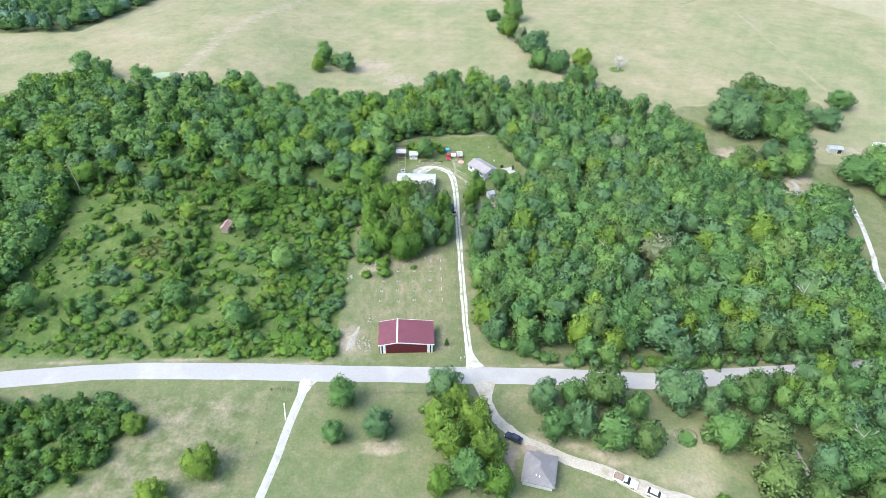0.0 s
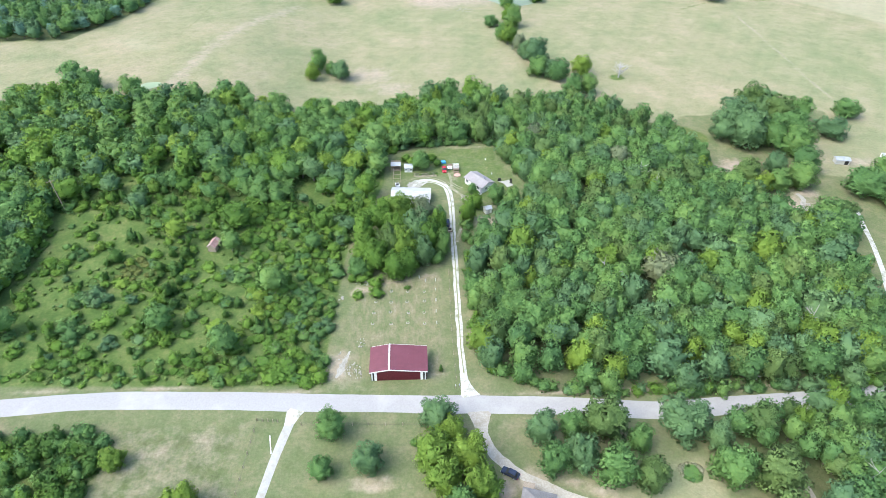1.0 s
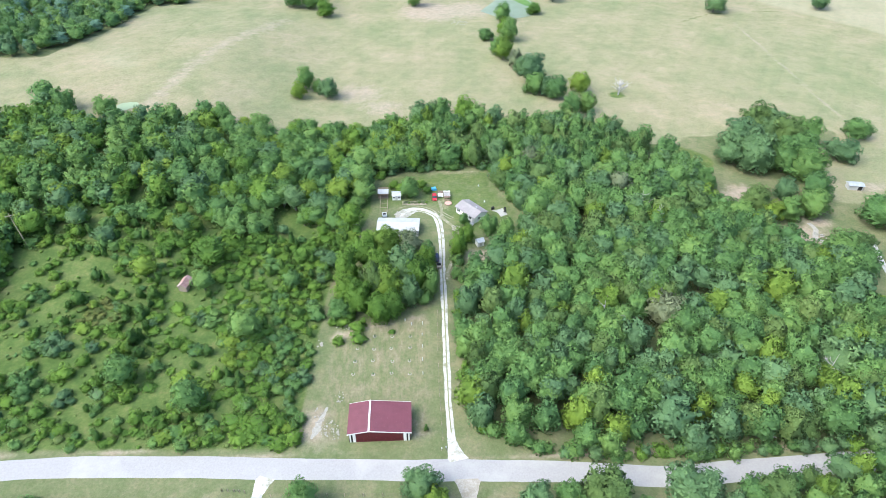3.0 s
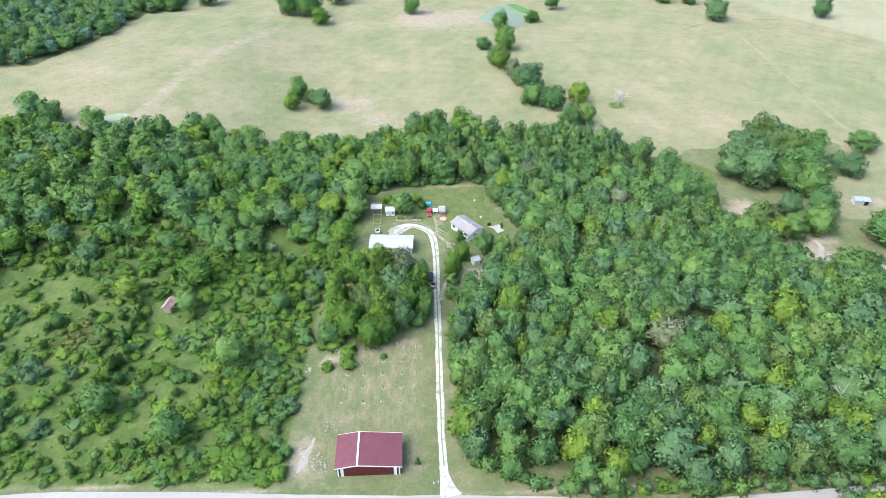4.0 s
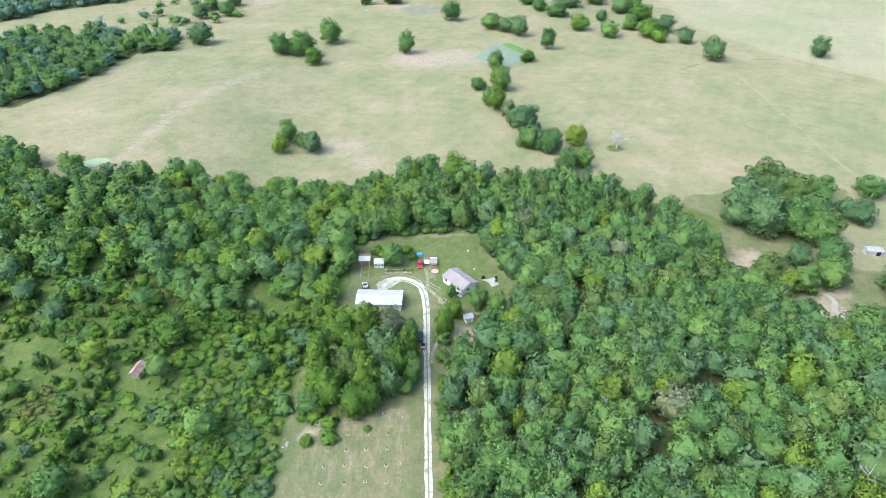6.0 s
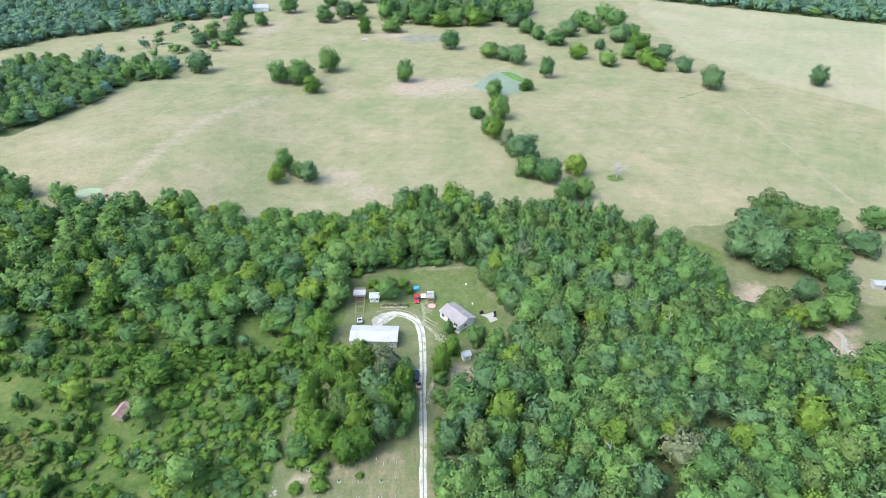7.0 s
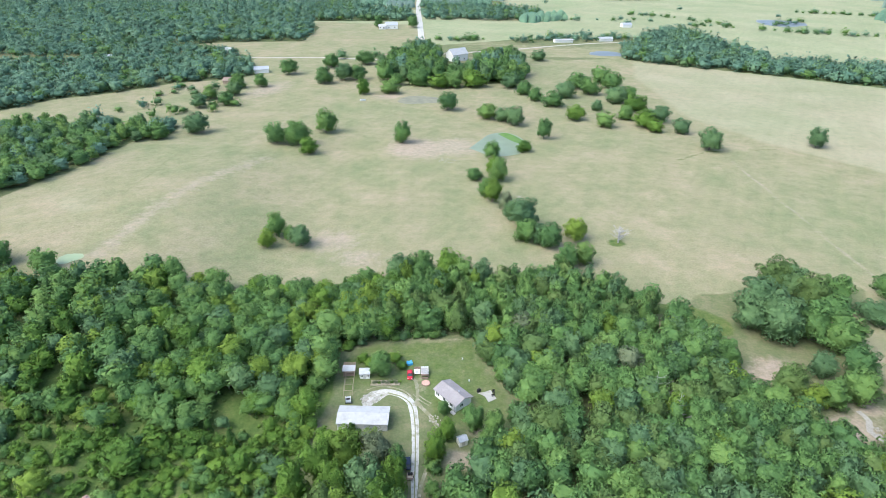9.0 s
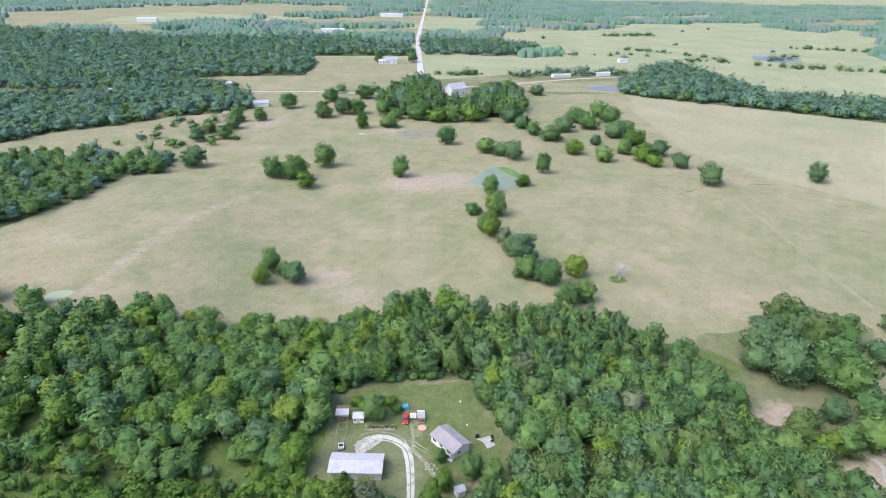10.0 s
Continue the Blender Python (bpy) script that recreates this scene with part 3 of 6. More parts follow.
middle = ribbon("verge", [(13.5, 110), (13.3, 118), (13.6, 135), (14, 154), (14.2, 166), (14.6, 183), (14.4, 191.5), (13.4, 197), (10.6, 200.2), (6.8, 201.9)], 0.5, 0.075, GRASS_STRIP, 0.22, 0.6, seed=4)
tagged(middle, "strip of grass between the driveway wheel tracks", "grass strip", kind="structure")
patch = ribbon("gravel_patch", [(7.5, 202.3), (5, 201.8), (2.6, 200.3), (1.0, 198.2), (0.6, 196.5)], (2.0, 3.6, 4.6, 4.2, 2.0), 0.035, GRAVEL_PATCHY, 0.5, 0.6, seed=7)
tagged(patch, "worn limestone turning place with grass growing through", "gravel", kind="structure")
arc = ribbon("track", [(0.4, 203.4), (3.5, 204.6), (7.5, 204.4), (11.5, 202.6), (14.4, 199.2)], 0.5, 0.03, WORN_GRASS, 0.15, 0.6, seed=8)
tagged(arc, "faint curved wheel track on the grass", "track", kind="structure")
sw_drive = ribbon("driveway", [(-28.3, 98.8), (-28.7, 97), (-30, 91), (-31.2, 85), (-32.3, 78), (-34.2, 69), (-36.5, 58), (-40, 40)], (2.2, 2.0, 1.9, 1.9, 1.9), 0.05, CONCRETE, 0.06, 1.0, seed=2)
tagged(sw_drive, "narrow bright concrete driveway leading off the road", "driveway", kind="structure")
se_drive = ribbon("driveway", [(16.4, 97.6), (16.4, 95), (16.5, 92), (17.6, 88.4), (20.2, 84.6), (24, 81), (29, 78), (34, 75.2), (40, 72.6), (45.5, 69.6), (53, 65.6), (66, 60), (90, 50)], (2.8, 2.5, 2.4, 2.6, 3.2, 4.2, 4.6, 4.8, 4.8, 4.6), 0.05, TAN_GRAVEL, 0.35, 0.9, seed=3)
tagged(se_drive, "tan gravel driveway widening beside a small house", "driveway", kind="structure")
for name, line, w, mat, label in (
        ("track", [(82.6, 85), (84.3, 83), (86.2, 75), (86, 67), (85, 60), (85, 50)], 1.2, TAN_GRAVEL, "narrow pale dirt track between the trees"),
        ("track", [(139, 106), (142.3, 132.2), (148, 145.7), (153.5, 160.9), (157, 173), (159.5, 180)], 1.7, GRAVEL, "white gravel farm track along the wood's edge"),
        ("track", [(143, 190), (143.5, 186), (141, 182), (142.5, 178)], 1.6, RUBBLE, "short white scraped track in a clearing"),
        ("country_road", [(-420, 640), (-290, 694), (-262, 716), (-200, 720), (-146, 719), (-83, 723), (-11, 716), (20, 738), (80, 762), (130, 781), (205, 818), (284, 845), (420, 880)], 5, TAN_GRAVEL, "pale country road crossing the far fields"),
        ("country_road", [(24, 742), (29, 811), (30, 983), (32, 1248), (50, 1717), (76, 2352), (110, 3200)], (8, 8, 6, 8, 10), GRAVEL, "straight pale gravel road running to the far hills"),
        ("track", [(15.3, 164.5), (15.8, 168), (17.0, 172), (18.2, 174.5)], 0.8, WORN_GRASS, "short worn spur track beside the driveway"),
        ("track", [(14.8, 196), (15.4, 200), (15.2, 206), (14.4, 208)], 0.9, WORN_GRASS, "worn wheel track across the lawn"),
        ("track", [(15, 198.5), (16.5, 195.5), (18.6, 192.4), (20, 189), (21, 187)], 1.1, WORN_GRASS, "patchy gravel path across the lawn"),
        ("track", [(14.2, 201), (16.2, 198.4), (18.6, 196.2)], 0.35, WORN_GRASS, "faint wheel track across the lawn"),
        ("track", [(15.0, 201.6), (17.0, 199.2), (19.4, 197)], 0.35, WORN_GRASS, "faint wheel track across the lawn")):
    tagged(ribbon(name, line, w, 0.05, mat, 0.2, 2.0 if line[0][1] < 300 else 8.0), label, "road", kind="structure")


# ---- trees: shapes ----
def cube_sphere(k):
    f = np.linspace(-1, 1, k + 1)
    u, v = np.meshgrid(f, f, indexing="ij")
    verts, quads = [], []
    for axis in range(3):
        for s in (-1, 1):
            p = np.empty((k + 1, k + 1, 3))
            p[..., axis], p[..., (axis + 1) % 3], p[..., (axis + 2) % 3] = s, u * s, v
            i, j = np.meshgrid(np.arange(k), np.arange(k), indexing="ij")
            b = (i * (k + 1) + j).ravel() + len(verts) * (k + 1) ** 2
            quads.append(np.stack([b, b + k + 1, b + k + 2, b + 1], 1))
            verts.append(p.reshape(-1, 3))
    d = np.concatenate(verts)
    return d / np.linalg.norm(d, axis=1)[:, None], np.concatenate(quads)


def crown(seed, lobes, leaves, core, leaf=0.75, low=0.22, cone=0.0, height=10.0, width=8.0, body=0.38, knob=(0.17, 0.40), bare=0.01, hull=0.88):
    """A crown of lobes, each clad in small leaf clumps, with gaps between them; below bare it has none. Built 10 high and 8 wide, of triangles."""
    rng = np.random.RandomState(seed)
    mid, half = height * (1 + low) / 2, height * (1 - low) / 2
    up = rng.uniform(-0.82 + 1.3 * bare, 0.95, lobes)
    a = np.arange(lobes) * 2.4 + rng.uniform(-0.5, 0.5, lobes)
    out = (1 - np.abs(up) ** 2.4) ** 0.5
    reach = rng.uniform(0.45, 0.95, lobes)
    c = np.stack([np.cos(a) * out * reach * width / 2, np.sin(a) * out * reach * width / 2, up * 0.8 * half], 1)
    taper = 1 - cone * np.clip((c[:, 2] + half) / (2 * half), 0, 1)
    c[:, :2] *= taper[:, None]
    r = rng.uniform(*knob, lobes) * width / 2 * (0.4 + 0.6 * taper)
    c, r = np.vstack([c, [0, 0, -0.12 * half]]), np.append(r, width * body * (1 - 0.35 * cone))
    c[:, 2] += mid
    many = leaves * 5
    pick = rng.choice(lobes + 1, many, p=r ** 2 / (r ** 2).sum())
    n = rng.normal(size=(many, 3))
    n[:, 2] += 0.3
    n /= np.linalg.norm(n, axis=1)[:, None]
    p = c[pick] + n * (r[pick] * rng.uniform(0.84, 1.3, many))[:, None]
    buried = (np.linalg.norm(p[:, None] - c[None], axis=2) < r * 0.86).any(1)
    keep = np.flatnonzero(~buried & (p[:, 2] > bare * height))[:leaves]
    bulge = n[keep] + (2.4 * body - 0.3) * (p[keep] - np.array([0, 0, mid - 0.3 * half])) / np.array([width / 2, width / 2, half]) + rng.normal(size=(len(keep), 3)) * 0.16
    p, n = p[keep], n[keep] + rng.normal(size=(len(keep), 3)) * 0.45
    n /= np.linalg.norm(n, axis=1)[:, None]
    t = np.cross(n, rng.normal(size=n.shape))
    t /= np.linalg.norm(t, axis=1)[:, None]
    b = np.cross(n, t)
    size = leaf * rng.uniform(0.6, 1.3, (len(p), 1))
    corner = [p + size * (t * math.cos(g) * rng.uniform(0.5, 1.0, (len(p), 1)) + b * math.sin(g) * rng.uniform(0.5, 1.0, (len(p), 1)) + n * rng.uniform(-0.25, 0.15, (len(p), 1))) for g in (0.0, 2.09, 4.19)]
    verts = np.stack(corner, 1).reshape(-1, 3)
    faces = np.arange(len(verts)).reshape(-1, 3)
    dirs, cq = cube_sphere(core)
    cc = c - np.array([0, 0, mid])
    dot = dirs @ cc.T
    gap = r ** 2 - ((cc ** 2).sum(1) - dot ** 2)
    hit = np.where(gap > 0, dot + np.sqrt(np.maximum(gap, 0)), 0).max(1)
    faces = np.vstack([faces, cq[:, [0, 1, 2]] + len(verts), cq[:, [0, 2, 3]] + len(verts)])
    verts = np.vstack([verts, dirs * hit[:, None] * hull + np.array([0, 0, mid])])
    outward = np.vstack([np.repeat(bulge, 3, axis=0), dirs])
    return verts, faces, outward / np.linalg.norm(outward, axis=1)[:, None]


def stand(seed, many):
    """A patch of far trees, as uneven four-sided domes. Built 10 high and 8 wide, of triangles."""
    rng = np.random.RandomState(seed)
    verts, faces, outward = [], [], []
    for k in range(many):
        a, q = k * 2.4 + rng.uniform(-0.4, 0.4), 3.6 * math.sqrt((k + 0.5) / many)
        x, y, r, h, turn = q * math.cos(a), q * math.sin(a), rng.uniform(0.8, 1.35), rng.uniform(6.5, 10), rng.uniform(0, 1.5)
        base = len(verts)
        for ring, z, up in ((1.0, -1.0, 0.1), (0.85, 0.62 * h, 0.5)):
            for i in range(4):
                c, t = math.cos(turn + i * math.pi / 2), math.sin(turn + i * math.pi / 2)
                verts.append((x + r * ring * c, y + r * ring * t, z * rng.uniform(0.85, 1.1)))
                outward.append((c, t, up))
        verts.append((x, y, h))
        outward.append((0, 0, 1))
        for i in range(4):
            b, d = base + i, base + (i + 1) % 4
            faces += [(b, d, d + 4), (b, d + 4, b + 4), (b + 4, d + 4, base + 8)]
    outward = np.array(outward, float)
    return np.array(verts, float), np.array(faces), outward / np.linalg.norm(outward, axis=1)[:, None]


def trunk_mesh(seed, height=10.0, low=0.3):
    rng = random.Random(seed)
    bm = tube([(0, 0, -0.3), (0.06, 0.03, height * 0.15), (rng.uniform(-0.2, 0.2), 0.1, height * 0.35), (rng.uniform(-0.3, 0.3), rng.uniform(-0.3, 0.3), height * 0.68)], 0.27, 0.09, 6)
    for k in range(4):
        a, z = k * 1.6 + rng.uniform(-0.4, 0.4), height * rng.uniform(0.22, 0.42)
        tube([(0, 0, z), (1.1 * math.cos(a), 1.1 * math.sin(a), z + 0.9), (2.2 * math.cos(a), 2.2 * math.sin(a), z + 2.2)], 0.12, 0.04, 4, bm)
    return mesh_of("trunk", bm, BARK)


BROAD = [crown(210 + k, 36 + k % 5, 1300, 3, 0.41, -0.16, 0.1 * (k % 3), body=0.37, knob=(0.13, 0.31)) for k in range(8)]
CANOPY = [crown(310 + k, 32 + k % 6, 820, 3, 0.41, 0.02, 0.1 * (k % 4), body=0.37, knob=(0.13, 0.31), bare=0.36) for k in range(14)]
SHRUB = [crown(40 + k, 16, 430, 2, 0.56, -0.4, 0.14 * (k % 4), body=0.38, knob=(0.14, 0.32)) for k in range(10)]
GRAND = [crown(130 + k, 46, 2900, 4, 0.29, -0.1, 0.1 * (k % 3), body=0.35, knob=(0.12, 0.28)) for k in range(7)]
MEDIUM = [crown(110 + k, 26, 400, 3, 0.60, -0.2, 0.1 * (k % 4), body=0.35, knob=(0.16, 0.34), bare=0.25) for k in range(12)]
CEDAR = [crown(60 + k, 22, 360, 2, 0.56, -0.2, 0.6 + 0.12 * (k % 2), body=0.34) for k in range(6)]
FAR = [crown(80 + k, 14, 104, 1, 0.80, -0.25, 0.05 * (k % 3), body=0.40, knob=(0.16, 0.36), hull=0.8) for k in range(12)]
TUFT = [crown(150 + k, 6, 56, 1, 1.0, -0.5, 0.1, body=0.42) for k in range(6)]
DISTANT = [stand(90 + k, 13) for k in range(9)]
TRUNKS = [trunk_mesh(k) for k in range(3)]
FORMS = {"broad": BROAD, "canopy": CANOPY, "shrub": SHRUB, "medium": MEDIUM, "fine": GRAND, "cedar": CEDAR, "far": FAR, "distant": DISTANT, "tuft": TUFT}
crown_cache = {}


def crown_mesh(form, k, leaf):
    key = (form, k, leaf.name)
    if key not in crown_cache:
        verts, faces, outward = FORMS[form][k]
        crown_cache[key] = quad_mesh("crown", verts, faces, [leaf], outward=outward)
    return crown_cache[key]


plant_rng = random.Random(5)


def plant(x, y, height, width, form="broad", leaf=None, label="", group="", name="tree", category="tree"):
    """One tree or shrub: a trunk with limbs, and its crown."""
    root = thing(name, x, y, None, plant_rng.uniform(0, 360), label, category, group)
    stem = part("trunk", TRUNKS[plant_rng.randrange(3)], BARK, root)
    top = part("crown", crown_mesh(form, plant_rng.randrange(len(FORMS[form])), leaf or LEAF), None, root)
    stem.scale = (width / 8 * 0.9, width / 8 * 0.9, height / 10)
    top.scale = (width / 8, width / 8, height / 10)
    return root


def thicket(name, spots, leafs, label, category="woods"):
    """Many trees past counting, joined: spots are (x, y, height, width, form, leaf number)."""
    verts, quads, tones, which, facing, base = [], [], [], [], [], 0
    rng = np.random.RandomState(len(spots))
    bough, bough_q = np.array([(s * 0.2 * (1 - 0.5 * k), u * 0.2 * (1 - 0.5 * k), z) for k, z in ((0, -0.3), (1, 5.0)) for s, u in ((-1, -1), (1, -1), (1, 1), (-1, 1))], float), np.array([f for i in range(4) for f in ((i, (i + 1) % 4, 4 + (i + 1) % 4), (i, 4 + (i + 1) % 4, 4 + i))])
    for x, y, h, w, form, leaf in spots:
        shape = FORMS[form]
        v, q, o = shape[rng.randint(len(shape))]
        a = rng.uniform(0, math.tau)
        c, s = math.cos(a) * w / 8, math.sin(a) * w / 8
        z = float(land(x, y))
        for vv, qq, oo, m in ((v, q, o, leaf), (bough, bough_q, bough, len(leafs))):
            if m == len(leafs) and form in ("distant", "shrub", "tuft", "far"):
                continue
            verts.append(np.stack([vv[:, 0] * c - vv[:, 1] * s + x, vv[:, 0] * s + vv[:, 1] * c + y, vv[:, 2] * h / 10 + z], 1))
            quads.append(qq + base)
            turned = np.stack([(oo[:, 0] * c - oo[:, 1] * s) * 64 / w ** 2, (oo[:, 0] * s + oo[:, 1] * c) * 64 / w ** 2, oo[:, 2] * 10 / h], 1)
            facing.append(turned / np.linalg.norm(turned, axis=1)[:, None])
            which.append(np.full(len(qq), m))
            tones.append(np.full(len(vv), rng.uniform()))
            base += len(vv)
    me = quad_mesh(name, np.concatenate(verts), np.concatenate(quads), [*leafs, BARK], np.concatenate(tones), np.concatenate(which), np.concatenate(facing))
    return tagged(new(name, me), label, category, kind="stuff")


def scatter(poly, step, seed, keep=None, jitter=0.42):
    """Uneven places in a polygon, about step apart."""
    rng = np.random.RandomState(seed)
    xs, ys = [p[0] for p in poly], [p[1] for p in poly]
    rows = np.arange(min(ys), max(ys), step * 0.87)
    pts = np.array([(x + (step / 2 if k % 2 else 0), y) for k, y in enumerate(rows) for x in np.arange(min(xs), max(xs), step)])
    pts = pts + rng.uniform(-jitter, jitter, pts.shape) * step
    pts = pts[inside(pts[:, 0], pts[:, 1], poly) > 0]
    return pts if keep is None else pts[keep(pts[:, 0], pts[:, 1], rng)]


# ---- trees: places ----
wood_rng = np.random.RandomState(3)
SPECIES = (LEAF, LEAF_GREY, LEAF_LIME, LEAF_BROWN, LEAF_CEDAR, LEAF_SHRUB, LEAF_WEED, LEAF_RUSSET, LEAF_OLIVE)
KIND_WORDS = ("green broadleaf tree with a rounded leafy crown", "grey-green broadleaf tree with a dense crown", "yellow-green broadleaf tree with a bright crown", "half-dead tree with a thin browned crown", "dark green cedar with a pointed crown", "green wild shrub with loose foliage", "tall pale green weeds", "russet weeds", "olive green broadleaf tree with a rounded crown")

# the eastern wood: its marked trees (east, north, width), then the near part tree by tree, the rest as one
EAST_MARKED = (
    (2, [(43.4, 110.8, 8.4), (59.1, 147.1, 10), (89.3, 144.9, 8.8), (111.5, 151.5, 12.5), (96.6, 126.1, 7.6), (34.6, 156.7, 10.1), (51.2, 106.5, 6.3), (72.8, 111.4, 6.7), (35.5, 141, 5), (66.4, 188.9, 9.4)]),
    (8, [(21.2, 129.9, 5.9), (22.8, 118.5, 7), (97.5, 117.5, 6.6), (82.9, 107.6, 6.8), (91, 105.5, 7.6), (52, 214.9, 11.2)]),
    (1, [(65, 109, 13), (113.8, 124.5, 13.2), (95.6, 152.1, 10.1), (82.4, 155.1, 9.9), (63.4, 134.5, 11.2), (112, 109.5, 10), (42.7, 155.1, 10.1), (85.1, 125.5, 9.8), (120.5, 124.2, 10.8), (41.3, 127.1, 7.5), (20.6, 149.7, 8), (21, 112.5, 7.5), (101.9, 111.1, 7.3), (68.3, 124.2, 7.8), (76.2, 106.4, 8.8), (128.8, 145.9, 13.7), (64, 214.5, 9.5), (52.9, 188, 10.1), (72.6, 187.4, 10.3), (61.2, 228.1, 9.9)]),
    (3, [(74.8, 143, 11), (79.3, 206.4, 9.4), (50.2, 226.6, 8.8)]),
    (0, [(28.7, 111.9, 7.6), (35.5, 110.2, 8.1), (29.3, 135.7, 7.6), (45.7, 127, 8.3), (57.4, 164, 9.8), (68.9, 155.5, 8.8), (61.3, 114, 7.3), (85.2, 106, 9), (103.8, 107.5, 11.2), (111.6, 132.8, 9), (27.4, 159.5, 8.4), (119.9, 151.2, 9.7), (105.5, 156.9, 9.5), (47.5, 194.7, 11), (71.7, 222.6, 9.9)]))
marked = [(x, y, w, s) for s, spots in EAST_MARKED for x, y, w in spots]
taken = np.array([(x, y, w) for x, y, w, s in marked])
pts = scatter(EAST_WOOD, 5.0, 11)
pts = pts[np.hypot(pts[:, 0] - 26.5, pts[:, 1] - 174) > 6.2]
pts = pts[(np.hypot(pts[:, :1] - taken[:, 0], pts[:, 1:] - taken[:, 1]) > 0.42 * taken[:, 2] + 0.8).all(1)]
pts = pts[np.argsort(pts[:, 1])]
deep = []
for x, y, w, s in marked:
    h = 8.6 + 0.3 * w + wood_rng.uniform(-0.5, 1.2)
    if y < 175:
        plant(x, y, h, w, "broad", SPECIES[s], KIND_WORDS[s], "trees of the eastern wood")
    else:
        deep.append((x, y, h, w, "canopy", s))
for k, (x, y) in enumerate(pts):
    edge = float(inside(x, y, EAST_WOOD))
    w = wood_rng.uniform(6.4, 10.2) * (0.88 if edge < 3 else 1)
    h = (7.2 + 0.35 * w + wood_rng.uniform(-1.4, 1.8)) * (0.82 if edge < 3 else 1)
    s = int(wood_rng.choice((0, 1, 2, 8), p=(0.66, 0.17, 0.04, 0.13)))
    if k < 130:
        plant(x, y, h, w, "broad" if edge < 6 else "canopy", SPECIES[s], KIND_WORDS[s], "trees of the eastern wood")
    else:
        deep.append((x, y, h, w, "broad" if edge < 5 else "canopy", s))
BELT_MARKED = (
    (1, [(39, 259.6, 8.8), (37.9, 233.5, 10)]), (2, [(-0.8, 244.8, 9.3)]), (8, [(48.5, 256.3, 9.8), (24.8, 242.2, 12.3), (29.7, 231.5, 7)]),
    (0, [(11.6, 244.5, 11.3), (37.6, 245.9, 10.4), (47.4, 241.6, 9.3), (4.8, 231.5, 10.6), (20.2, 233, 11.6), (68, 260.3, 10.1)]))
for s, spots in BELT_MARKED:
    for x, y, w in spots:
        deep.append((x, y, 11.5 + wood_rng.uniform(-1, 2), w, "broad", s))
taken = np.array([p for s, spots in BELT_MARKED for p in spots])
for x, y in scatter(NORTH_BELT, 5.2, 12):
    if (np.hypot(x - taken[:, 0], y - taken[:, 1]) > 0.42 * taken[:, 2]).all():
        deep.append((x, y, wood_rng.uniform(9, 13), wood_rng.uniform(5.5, 9), "broad", int(wood_rng.choice((0, 1, 2, 8), p=(0.64, 0.15, 0.05, 0.16)))))
for poly, step in ((FAR_EAST_WOOD, 6.0), (SOUTH_EAST_WOOD, 5.2)):
    for x, y in scatter(poly, step, 13):
        deep.append((x, y, wood_rng.uniform(7, 11), wood_rng.uniform(5, 8), "canopy" if x < 110 else "medium", int(wood_rng.choice((0, 1, 2, 8), p=(0.56, 0.24, 0.03, 0.17)))))
for line in ([(17.4, 134), (18, 113.5), (26, 106.5), (38, 102.6), (70, 101), (125, 102.6), (139, 109)], [(18.6, 172), (18, 154), (17.4, 134)], [(37, 219), (44.5, 200), (42.5, 186)], [(-7, 223), (0, 226.5), (18, 228.5), (36, 228)], [(36, 226), (38, 216), (44, 202)]):
    for x, y in smooth_line(line, 1.9):
        if wood_rng.uniform() < 0.8:
            deep.append((x + wood_rng.uniform(-0.4, 1.6), y + wood_rng.uniform(0.2, 2.0), wood_rng.uniform(2.0, 5.5), wood_rng.uniform(2.6, 5.2), "shrub", int(wood_rng.choice((0, 0, 1, 5)))))
thicket("broadleaf_wood", deep, SPECIES, "dense green broadleaf wood with uneven rounded crowns")


